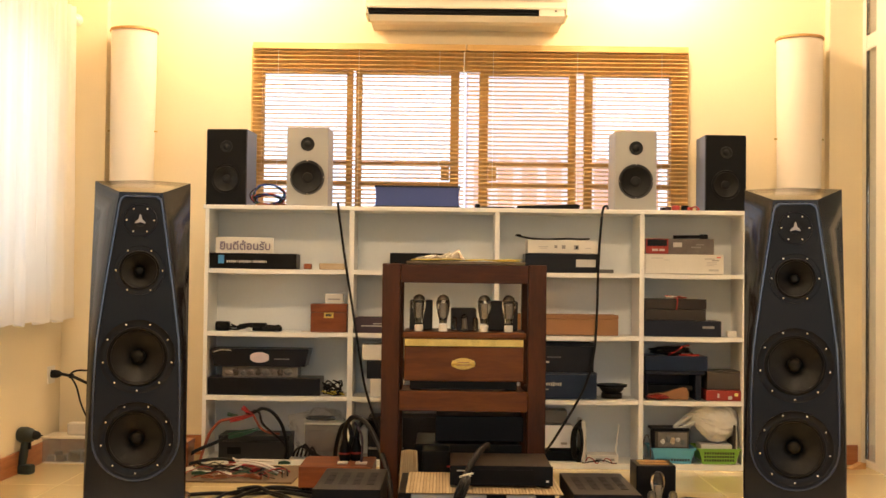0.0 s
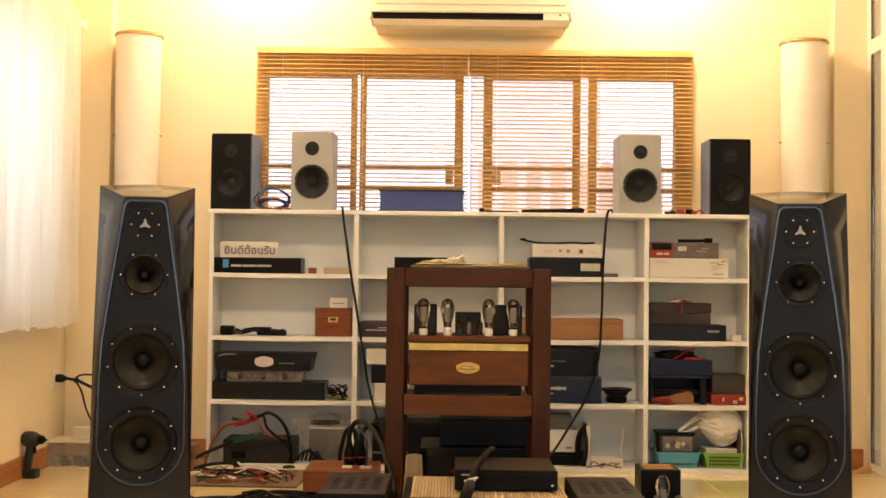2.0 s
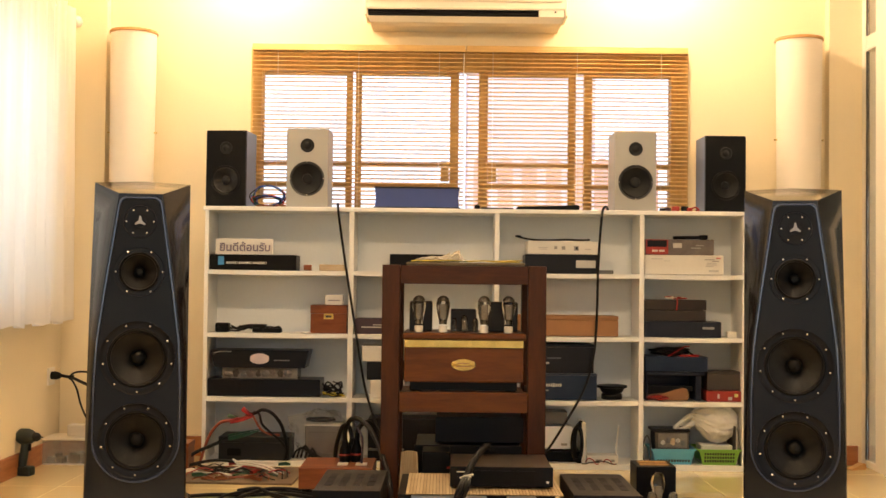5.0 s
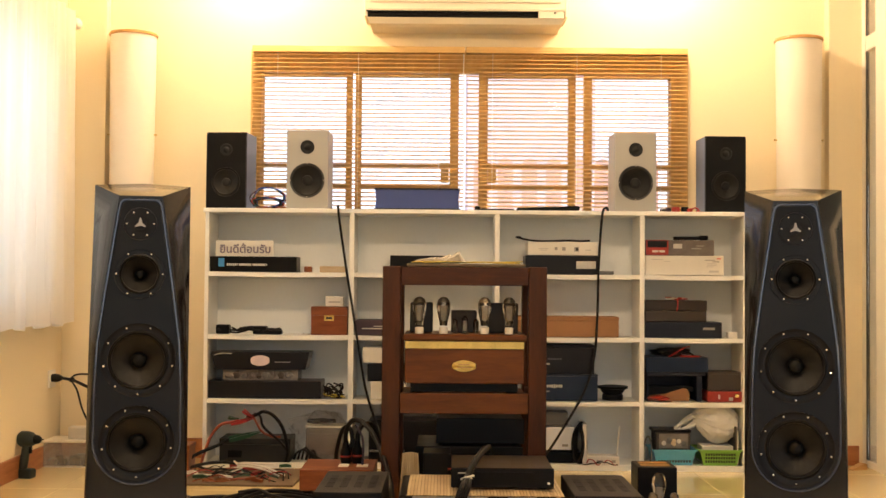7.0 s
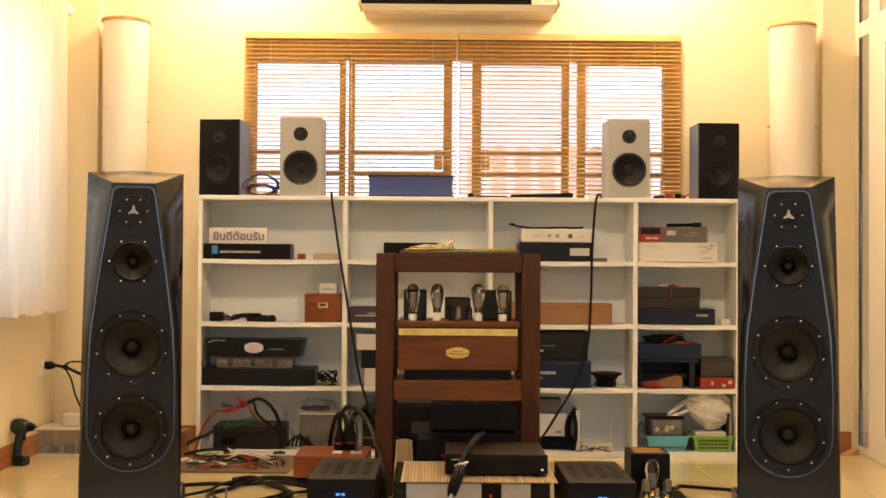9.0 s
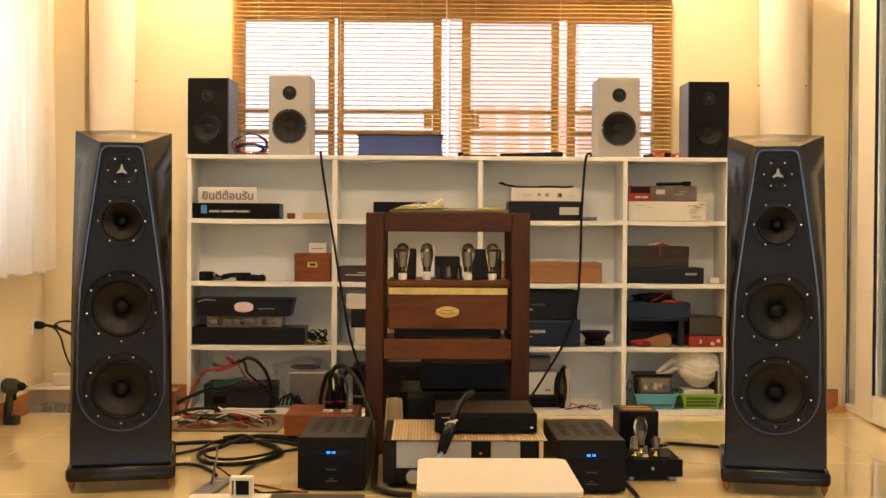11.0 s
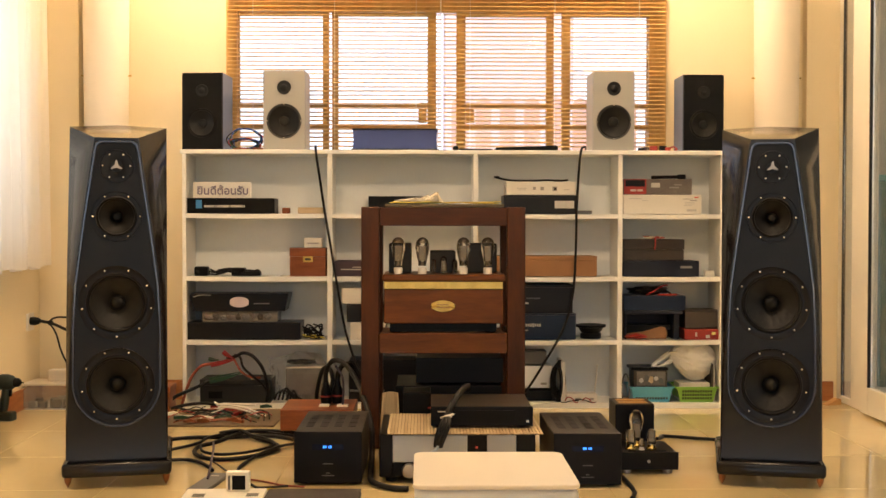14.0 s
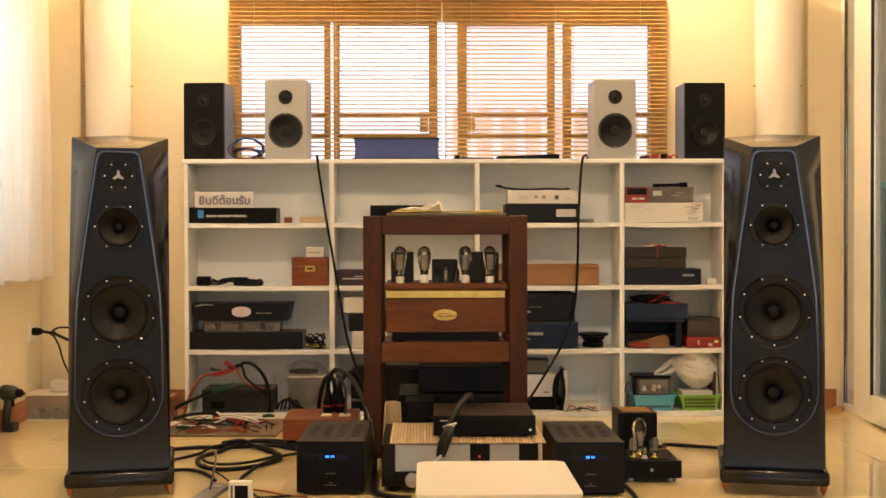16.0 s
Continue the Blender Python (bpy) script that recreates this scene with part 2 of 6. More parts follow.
def smooth_path(pts, n=8):
    p = [Vector(q) for q in pts]
    p = [p[0] * 2 - p[1]] + p + [p[-1] * 2 - p[-2]]
    out = []
    for i in range(1, len(p) - 2):
        for k in range(n):
            t = k / n
            a, b, c, d = p[i - 1], p[i], p[i + 1], p[i + 2]
            out.append(0.5 * (2 * b + (c - a) * t + (2 * a - 5 * b + 4 * c - d) * t * t + (3 * b - a - 3 * c + d) * t ** 3))
    out.append(p[-2])
    return out


def hose(pts, r, sides=8, n=8, bm=None):
    """A round cable along a smooth path."""
    path = smooth_path(pts, n)
    own = bm or bmesh.new()
    rings = []
    side = None
    for i, q in enumerate(path):
        d = (path[min(i + 1, len(path) - 1)] - path[max(i - 1, 0)]).normalized()
        if side is None:
            side = d.orthogonal().normalized()
        side = (side - d * side.dot(d)).normalized()
        up = d.cross(side)
        rings.append([own.verts.new(q + r * (math.cos(2 * math.pi * k / sides) * side + math.sin(2 * math.pi * k / sides) * up)) for k in range(sides)])
    for a, b in zip(rings, rings[1:]):
        for k in range(sides):
            own.faces.new((a[k], a[(k + 1) % sides], b[(k + 1) % sides], b[k]))
    own.faces.new(rings[0][::-1])
    own.faces.new(rings[-1])
    return own


def prism(outline, y0, y1):
    """A plate from an outline of (x, z), between two depths."""
    bm = bmesh.new()
    a = [bm.verts.new((x, y0, z)) for x, z in outline]
    b = [bm.verts.new((x, y1, z)) for x, z in outline]
    bm.faces.new(a)
    bm.faces.new(b[::-1])
    for i in range(len(a)):
        j = (i + 1) % len(a)
        bm.faces.new((a[i], b[i], b[j], a[j]))
    bmesh.ops.recalc_face_normals(bm, faces=bm.faces[:])
    return bm


def structure(name, bm, material, label, category):
    return tagged(part(name, bm, material), label, category, "", "structure")


# ---- the room ----
XL, XR, YB, YF, ZC = -2.17, 2.10, 6.42, -2.6, 2.92


def wall_with_hole(axis, at, thick, a0, a1, z1, h0, h1, hz0, hz1):
    """A wall across x (axis 'y') or along y (axis 'x') with one opening."""
    bm = bmesh.new()
    for p, q, r, s in ((a0, h0, 0, z1), (h1, a1, 0, z1), (h0, h1, 0, hz0), (h0, h1, hz1, z1)):
        if q - p > 1e-4 and s - r > 1e-4:
            if axis == "y":
                bx(p, q, at, at + thick, r, s, bm=bm)
            else:
                bx(at, at + thick, p, q, r, s, bm=bm)
    bmesh.ops.remove_doubles(bm, verts=bm.verts[:], dist=1e-5)
    return bm


structure("wall_back", wall_with_hole("y", YB, 0.16, XL - 0.16, XR + 0.16, ZC, -1.15, 1.11, 1.20, 2.10), M_WALL, "cream painted plaster wall with a window opening", "wall")
structure("wall_left", wall_with_hole("x", XL - 0.16, 0.16, YF, YB, ZC, 3.75, 5.92, 0.82, 2.16), M_WALL, "cream painted side wall with a curtained window", "wall")
structure("wall_right", wall_with_hole("x", XR, 0.16, YF, YB, ZC, 2.20, 6.345, 0.0, 2.80), M_WALL, "cream painted side wall with a glazed sliding door", "wall")
# unseen wall; its opening is made up to hold the rear fill
structure("wall_front", wall_with_hole("y", YF - 0.16, 0.16, XL - 0.16, XR + 0.16, ZC, -1.25, 1.85, 0.65, 2.25), M_WALL, "plain unseen cream wall with an opening added for the rear fill", "wall")
structure("ceiling", bx(XL - 0.16, XR + 0.16, YF - 0.16, YB + 0.16, ZC, ZC + 0.12), M_CEIL, "plain white painted ceiling", "ceiling")
structure("pillar_left", bx(XL, -1.955, 6.34, YB, 0, ZC, 0.004), M_WALL, "cream painted corner pillar", "pillar")
structure("pillar_right", bx(1.905, XR, 6.345, YB, 0, ZC, 0.004), M_WALL, "cream painted corner pillar", "pillar")
structure("baseboard_left", bx(XL, XL + 0.014, YF, 6.34, 0, 0.105, 0.003), M_BASE, "orange-brown wooden skirting board", "skirting board")
structure("baseboard_back", bx(-1.955, 1.905, YB - 0.014, YB, 0, 0.105, 0.003), M_BASE, "orange-brown wooden skirting board", "skirting board")
structure("baseboard_pillar_left", bx(XL + 0.016, -1.942, 6.326, 6.34, 0, 0.105, 0.003), M_BASE, "orange-brown wooden skirting board", "skirting board")
structure("baseboard_pillar_right", bx(1.892, 2.06, 6.331, 6.345, 0, 0.105, 0.003), M_BASE, "orange-brown wooden skirting board", "skirting board")
floor = structure("floor", bx(XL - 0.16, XR + 0.16, YF, YB, -0.10, -0.0025), M_GROUT, "polished cream floor tiles with tan joints", "floor")
tile_mesh = part("tile", bx(0, 0.598, 0, 0.598, -0.012, 0, 0.001, 1), M_TILE, floor)
tile_mesh.location = (XL + 0.003, YF + 0.04, 0)
for i in range(8):
    for j in range(15):
        if i + j:
            o = tile_mesh.copy()
            scene.collection.objects.link(o)
            o.location = (XL - 0.30 + 0.6 * i, 4.232 + 0.6 * (j - 11), random.uniform(-0.0004, 0.0004))
tile_mesh.location = (XL - 0.30, 4.232 - 6.6, 0)

# outside the rear window: daylight, a picket fence and a house front
structure("backdrop", bx(-14, 14, 16, 16.1, -3, 12), M_OUT, "bright overexposed daylight outside", "backdrop")
structure("ground", bx(-60, 60, YB + 0.2, 15.9, -0.3, -0.15), mat("pale_concrete", (0.55, 0.52, 0.48), 0.9), "pale concrete yard outside", "ground")
M_PICKET = mat("light_red_paint", (0.70, 0.42, 0.36), 0.7)
# red house walls; the washed-out glare is put into this lighter colour
M_HOUSE = mat("overexposed_red_render", (0.66, 0.54, 0.57), 0.8, 0, 0.1)
fence = empty("picket_fence", "light red picket fence with rounded tops outside", "fence", at=(0, 8.6, 0))
pk = [(-0.055, -0.15), (0.055, -0.15), (0.055, 1.80)] + [(0.055 * math.cos(a), 1.80 + 0.055 * math.sin(a)) for a in [math.pi * k / 8 for k in range(1, 8)]] + [(-0.055, 1.80)]
first = part("picket", prism(pk, -0.012, 0.012), M_PICKET, fence)
for k in range(14):
    o = first if k == 0 else first.copy()
    if k:
        scene.collection.objects.link(o)
    o.location = (0.12 + 0.175 * k, 0, 0)
part("rail", bx(0, 2.6, 0.013, 0.05, 0.5, 0.58), M_PICKET, fence)
part("rail", bx(0, 2.6, 0.013, 0.05, 1.4, 1.47), M_PICKET, fence)
house = empty("house_opposite", "red house front across the yard, with overexposure in its colour", "house", at=(0.8, 13.0, -0.15))
part("wall", bx(-0.7, 0.7, 0, 1.5, 0, 4.1), M_HOUSE, house)
part("roof", bx(-1.0, 1.0, -0.3, 1.8, 4.1, 4.25), M_PICKET, house)

# ---- rear window ----
win = empty("window_1", "brown wooden casement window behind slatted blinds", "window", kind="structure")
part("window_frame", prism([(-1.19, 2.20), (1.165, 2.20), (1.165, 2.075), (-1.19, 2.075)], YB - 0.022, YB - 0.002), M_WINWOOD, win)
part("window_frame", bx(-1.19, -1.132, YB - 0.022, YB - 0.002, 1.16, 2.074), M_WINWOOD, win)
part("window_frame", bx(1.072, 1.165, YB - 0.022, YB - 0.002, 1.16, 2.074), M_WINWOOD, win)
for a, b in ((-1.15, -1.13), (-0.682, -0.648), (-0.632, -0.598), (-0.116, -0.068), (0.040, 0.090), (0.528, 0.568), (0.612, 0.658), (1.076, 1.11)):
    part("stile", bx(a, b, 6.47, 6.51, 1.20, 2.10, 0.003), M_WINWOOD, win)
for a, b in ((-1.13, -0.682), (-0.598, -0.116), (0.090, 0.528), (0.658, 1.076)):
    part("rail", bx(a, b, 6.475, 6.505, 2.066, 2.10, 0.003), M_WINWOOD, win)
    part("rail", bx(a, b, 6.475, 6.505, 1.20, 1.26, 0.003), M_WINWOOD, win)
    part("glazing_bar", bx(a, b, 6.48, 6.50, 1.455, 1.477), M_WINWOOD, win)
    part("glazing_bar", bx(a, b, 6.48, 6.50, 1.575, 1.590), M_WINWOOD, win)
    g = part("pane", bx(a, b, 6.488, 6.492, 1.26, 2.066), M_GLASS, win)
    g.visible_shadow = False
for a in (-0.165, 0.092):
    part("handle_plate", bx(a, a + 0.045, 6.455, 6.469, 1.49, 1.60, 0.003), M_WINWOOD, win)


def blind(x0, x1, label):
    b = empty("wooden_blind", label, "blind", "window blinds")
    part("headrail", bx(x0, x1, 6.352, 6.392, 2.178, 2.212, 0.002), M_BLIND, b)
    n, pitch = 41, 0.0225
    slat = None
    for k in range(n):
        z = 2.168 - k * pitch
        if slat is None:
            slat = part("slat", moved(bx(x0, x1, -0.011, 0.011, -0.0017, 0.0017), Matrix.Rotation(radians(20), 4, "X")), M_BLIND, b)
            o = slat
        else:
            o = slat.copy()
            scene.collection.objects.link(o)
        o.location = (random.uniform(-0.002, 0.002), 6.372, z + random.uniform(-0.0012, 0.0012))
        o.rotation_euler = (radians(random.uniform(-1.5, 1.5)), radians(random.uniform(-0.06, 0.06)), 0)
    part("bottom_rail", bx(x0, x1, 6.362, 6.382, 1.245, 1.258, 0.002), M_BLIND, b)
    w = x1 - x0
    for f in (0.12, 0.5, 0.88):
        part("ladder_cord", hose([(x0 + w * f, 6.3585, 2.18), (x0 + w * f, 6.3585, 1.7), (x0 + w * f, 6.3585, 1.25)], 0.0012, 5, 2), M_BLINDCORD, b)
    return b


M_BLINDCORD = mat("white_cord", (0.8, 0.78, 0.72), 0.8)
bl = blind(-1.178, -0.040, "honey wood slatted blind with open slats")
part("pull_cord", hose([(-0.045, 6.352, 2.17), (-0.05, 6.35, 1.8), (-0.065, 6.349, 1.34)], 0.003, 6, 6), M_BLINDCORD, bl, "white pull cord")
blind(-0.032, 1.155, "honey wood slatted blind with open slats")

# ---- curtained side window ----
win2 = empty("window_2", "white framed side window behind a sheer curtain", "window", kind="structure")
for a, b, c, d in ((3.75, 5.92, 2.11, 2.16), (3.75, 5.92, 0.82, 0.87), (3.75, 3.80, 0.87, 2.11), (5.87, 5.92, 0.87, 2.11), (4.80, 4.86, 0.87, 2.11)):
    part("window_frame", bx(XL - 0.10, XL - 0.05, a, b, c, d, 0.003), M_FRAME, win2)


def curtain_mesh():
    bm = bmesh.new()
    ny, nz = 220, 26
    grid = []
    for i in range(ny + 1):
        y = 4.0 + (6.10 - 4.0) * i / ny
        col = []
        for k in range(nz + 1):
            z = 2.325 - (2.325 - 0.725) * k / nz
            f = k / nz
            amp = 0.014 + 0.022 * f
            x = XL + 0.112 + amp * math.sin(y * 46 + 0.7 * math.sin(y * 9) + 0.5 * f) + 0.008 * math.sin(y * 113 + 2 * f)
            col.append(bm.verts.new((x, y + 0.01 * math.sin(y * 30 + f * 3) * f, z + (0.012 * math.sin(y * 23) if k == nz else 0))))
        grid.append(col)
    for i in range(ny):
        for k in range(nz):
            bm.faces.new((grid[i][k], grid[i + 1][k], grid[i + 1][k + 1], grid[i][k + 1]))
    return bm


cur = empty("sheer_curtain", "sheer white curtain hanging in loose folds", "curtain")
part("fabric", curtain_mesh(), M_CURTAIN, cur, smooth=True)
rod = empty("curtain_rod", "white curtain rod with a round finial", "curtain rod")
part("pole", moved(lathe([(0.012, 0), (0.012, 2.3)], 12), Matrix.Translation((XL + 0.095, 6.18, 2.285)) @ Matrix.Rotation(radians(90), 4, "X")), M_FRAME, rod, smooth=True)
part("finial", moved(lathe([(0.0, -0.03), (0.018, -0.026), (0.029, -0.01), (0.031, 0.004), (0.026, 0.02), (0.013, 0.03), (0, 0.032)], 16), Matrix.Translation((XL + 0.095, 6.20, 2.285)) @ Matrix.Rotation(radians(90), 4, "X")), M_FRAME, rod, smooth=True)
part("bracket", bx(XL, XL + 0.084, 6.12, 6.145, 2.27, 2.30, 0.003), M_FRAME, rod)

# ---- glazed door in the right wall ----
door = empty("door_1", "white framed glazed sliding door with transom lights", "sliding door", kind="structure")
DX0, DX1 = XR - 0.02, XR + 0.07
M_GASKET = mat("black_gasket", (0.01, 0.01, 0.01), 0.6)
for a, b in ((6.288, 6.344), (6.00, 6.14), (4.75, 4.88), (2.20, 2.30)):
    part("door_frame", bx(DX0, DX1, a, b, 0, 2.80, 0.004), M_FRAME, door)
part("transom_rail", bx(DX0 + 0.003, DX1, 2.30, 6.287, 2.19, 2.27, 0.004), M_FRAME, door)
part("sill", bx(DX0 + 0.003, DX1, 2.30, 6.287, 0, 0.035, 0.004), M_FRAME, door)
part("head", bx(DX0 + 0.003, DX1, 2.30, 6.287, 2.74, 2.80, 0.004), M_FRAME, door)
for a, b, c, d in ((6.145, 6.268, 0.04, 2.188), (6.145, 6.268, 2.272, 2.738), (4.89, 5.99, 2.272, 2.738), (2.31, 4.74, 2.272, 2.738)):
    g = part("pane", bx(XR - 0.015, XR - 0.009, a, b, c, d), M_GLASS, door)
    g.visible_shadow = False
part("gasket", bx(XR - 0.0185, XR + 0.0, 6.270, 6.2862, 0.04, 2.188), M_GASKET, door)
part("gasket", bx(XR - 0.0185, XR + 0.0, 6.270, 6.2862, 2.272, 2.738), M_GASKET, door)
for y0, y1 in ((4.86, 5.90), (3.70, 4.85)):
    leaf = part("door_leaf", bx(XR - 0.062, XR - 0.022, y1 - 0.105, y1, 0.012, 2.18, 0.004), M_FRAME, door)
    part("stile", bx(XR - 0.062, XR - 0.022, y0, y0 + 0.105, 0.012, 2.18, 0.004), M_FRAME, leaf)
    part("bottom_rail", bx(XR - 0.062, XR - 0.022, y0 + 0.106, y1 - 0.106, 0.012, 0.145, 0.004), M_FRAME, leaf)
    part("top_rail", bx(XR - 0.062, XR - 0.022, y0 + 0.106, y1 - 0.106, 2.08, 2.18, 0.004), M_FRAME, leaf)
    part("gasket", bx(XR - 0.064, XR - 0.05, y1 - 0.115, y1 - 0.106, 0.146, 2.079), M_GASKET, leaf)
    g = part("pane", bx(XR - 0.045, XR - 0.039, y0 + 0.106, y1 - 0.106, 0.146, 2.079), M_GLASS, leaf)
    g.visible_shadow = False
# the veranda beyond the door
structure("wall_veranda", bx(4.0, 4.1, 1.5, 9.0, 0, 3.0), mat("grey_green_render", (0.42, 0.45, 0.40), 0.8), "grey-green veranda wall beyond the door", "wall")
structure("wall_veranda_end", bx(XR + 0.17, 3.99, 8.0, 8.1, 0, 3.0), mat("shaded_grey_render", (0.55, 0.53, 0.46), 0.8), "grey veranda end wall beyond the door", "wall")
# unseen roof, added to block the sun beyond the door
structure("roof_veranda", bx(XR + 0.17, 4.1, 1.5, 9.0, 3.0, 3.1), M_CEIL, "plain unseen roof added to keep sun off the veranda", "roof")
structure("pavement", bx(XR + 0.17, 4.0, 1.5, 8.0, -0.10, -0.02), mat("veranda_tile", (0.45, 0.40, 0.33), 0.4), "tiled veranda floor", "pavement")
cab = empty("storage_cupboard", "teal cupboard on the veranda seen through glass", "cupboard", at=(3.02, 7.3, -0.02))
part("body", bx(-0.45, 0.45, -0.3, 0.3, 0, 1.22, 0.01), mat("teal_paint", (0.04, 0.16, 0.15), 0.4), cab)
part("top", bx(-0.47, 0.47, -0.32, 0.32, 1.221, 1.26, 0.006), mat("aqua_plastic", (0.12, 0.45, 0.45), 0.4), cab)
wd = empty("door_wedge", "small tan wooden wedge on the floor by the door", "door wedge", at=(2.005, 6.20, 0), turn=20)
part("wedge", prism([(-0.045, 0.0), (0.045, 0.0), (0.045, 0.030), (0.03, 0.034), (-0.045, 0.004)], -0.02, 0.02), M_CAPWOOD, wd)

# ---- tower loudspeakers ----
def holed(outline, holes, y, rim=0.0):
    """A flat sheet of (x, z) outline with outlines cut out, facing -y; holes get a rim going back."""
    bm = bmesh.new()
    edges = []
    for loop in [outline] + holes:
        vs = [bm.verts.new((x, y, z)) for x, z in loop]
        es = [bm.edges.new((vs[i], vs[(i + 1) % len(vs)])) for i in range(len(vs))]
        edges += es
    bmesh.ops.triangle_fill(bm, edges=edges, use_beauty=True, use_dissolve=False, normal=(0, -1, 0))
    for f in bm.faces:
        f.normal_update()
        if f.normal.y > 0:
            f.normal_flip()
    if rim:
        for loop in holes:
            a = [bm.verts.new((x, y, z)) for x, z in loop]
            b = [bm.verts.new((x, y + rim, z)) for x, z in loop]
            for i in range(len(a)):
                j = (i + 1) % len(a)
                bm.faces.new((a[i], a[j], b[j], b[i]))
    bmesh.ops.remove_doubles(bm, verts=bm.verts[:], dist=1e-6)
    return bm


def circle(r, z, n=40):
    return [(r * math.cos(2 * math.pi * k / n), z + r * math.sin(2 * math.pi * k / n)) for k in range(n)]


def driver(parent, name, z, rb, rs, screws, y=-0.002, phase=0.0):
    """A cone driver: frame ring, surround, cone, dust cap and screws, facing -y."""
    dr = part(name, lathe([(rs * 0.98, 0.004), (rb * 1.07, 0.004), (rb * 1.09, 0.006), (rb * 1.09, 0.0), (rs * 0.98, 0.0)], 48, "-Y", False), M_BAFFLE, parent, smooth=True)
    dr.location = (0, y, z)
    part("surround", lathe([(rs, 0.003), (rs * 0.97, 0.010), (rs * 0.92, 0.012), (rs * 0.87, 0.009), (rs * 0.85, 0.001)], 48, "-Y", False), M_RUBBER, dr, smooth=True)
    part("cone", lathe([(rs * 0.86, 0.001), (rs * 0.6, -0.016), (rs * 0.24, -0.036), (rs * 0.2, -0.04)], 48, "-Y", False), M_CONE, dr, smooth=True)
    part("dust_cap", lathe([(rs * 0.25, -0.036), (rs * 0.23, -0.022), (rs * 0.16, -0.013), (0, -0.009)], 32, "-Y", False), M_RUBBER, dr, smooth=True)
    for k in range(screws):
        a = 2 * math.pi * (k + phase) / screws - math.pi / 2
        s = part("screw", lathe([(0.0036, 0.0), (0.0036, 0.0015), (0.0024, 0.0028), (0, 0.0032)], 10, "-Y", False), M_STEEL, dr, smooth=True)
        s.location = (rb * 1.0 * math.cos(a), -0.0055, rb * 1.0 * math.sin(a))
    return dr


def tower():
    sp = empty("tower_loudspeaker", "tall gunmetal lacquered floor-standing loudspeaker with black baffle", "loudspeaker", "tower loudspeakers")
    rows = [(0.1005, 0.1745, 0.177), (0.22, 0.172, 0.177), (0.40, 0.166, 0.1765), (0.60, 0.157, 0.176), (0.75, 0.146, 0.1755), (0.9, 0.127, 0.175), (1.05, 0.106, 0.1745), (1.15, 0.092, 0.174), (1.252, 0.076, 0.1735)]
    bm = bmesh.new()
    rings = []
    for i, (z, hb, ho) in enumerate(rows):
        d = max(0.004, (max(ho, hb + 0.001) - hb) * 1.5)
        ho = max(ho, hb + 0.001)
        zo = z if i < len(rows) - 1 else 1.300
        back = 0.50
        w2 = ho * 0.86
        pts = [(-hb, 0, z), (hb, 0, z), (ho, d, zo), (w2, back - 0.1, zo), (ho * 0.6, back, zo), (-ho * 0.6, back, zo), (-w2, back - 0.1, zo), (-ho, d, zo)]
        rings.append([bm.verts.new(p) for p in pts])
    for a, b in zip(rings, rings[1:]):
        for k in range(1, 8):
            j = (k + 1) % 8
            bm.faces.new((a[k], a[j], b[j], b[k]))
    t = rings[-1]
    crown = bm.verts.new((0, t[2].co.y + 0.01, 1.309))
    bm.faces.new((t[0], t[1], crown))
    bm.faces.new((t[1], t[2], crown))
    bm.faces.new((t[7], t[0], crown))
    bm.faces.new((crown, t[2], t[3], t[4], t[5], t[6], t[7]))
    bm.faces.new(rings[0][::-1])
    edges = [e for e in bm.edges if e.calc_length() > 0.02 and len(e.link_faces) == 2 and e.calc_face_angle(0) > 0.25]
    bmesh.ops.bevel(bm, geom=edges, offset=0.004, segments=2, profile=0.5, affect="EDGES")
    bmesh.ops.recalc_face_normals(bm, faces=bm.faces[:])
    part("cabinet", bm, M_CAB, sp, smooth=True)

    def outline(grow):
        pts = []
        for k in range(25):
            a = math.pi + math.pi * k / 24
            pts.append(((0.146 + grow) * math.cos(a), 0.370 + (0.146 + grow) * math.sin(a)))
        pts += [(0.145 + grow, 0.56), (0.137 + grow, 0.72), (0.114 + grow, 0.90), (0.070 + grow, 1.205)]
        pts += [(0.064 + grow, 1.222 + grow), (0.050 + grow, 1.232 + grow), (-0.050 - grow, 1.232 + grow), (-0.064 - grow, 1.222 + grow)]
        pts += [(-0.070 - grow, 1.205), (-0.114 - grow, 0.90), (-0.137 - grow, 0.72), (-0.145 - grow, 0.56)]
        return pts
    face = [(hb, z) for z, hb, ho in rows]
    part("front_face", holed([(-x, z) for x, z in face] + face[::-1], [outline(0.011)], 0.0), M_CAB, sp)
    # raised lacquered edge round the black baffle
    o1, o2 = outline(0.011), outline(0.0)
    bm = bmesh.new()
    rr = [[bm.verts.new((x, y, z)) for x, z in o] for o, y in ((o1, 0.002), (outline(0.008), -0.006), (outline(0.003), -0.006), (o2, 0.0))]
    for a, b in zip(rr, rr[1:]):
        for k in range(len(a)):
            j = (k + 1) % len(a)
            bm.faces.new((a[k], a[j], b[j], b[k]))
    bmesh.ops.recalc_face_normals(bm, faces=bm.faces[:])
    part("baffle_edge", bm, M_BEZEL, sp, "blue-grey lacquered edge", True)
    part("baffle", holed(o2, [circle(0.107, 0.3655), circle(0.107, 0.659), circle(0.072, 0.9685)], -0.0015, 0.03), M_BAFFLE, sp, "matt black baffle")
    driver(sp, "woofer", 0.3655, 0.121, 0.108, 9)
    driver(sp, "woofer", 0.659, 0.121, 0.108, 9)
    driver(sp, "midrange_driver", 0.9685, 0.0815, 0.073, 6, phase=0.5)
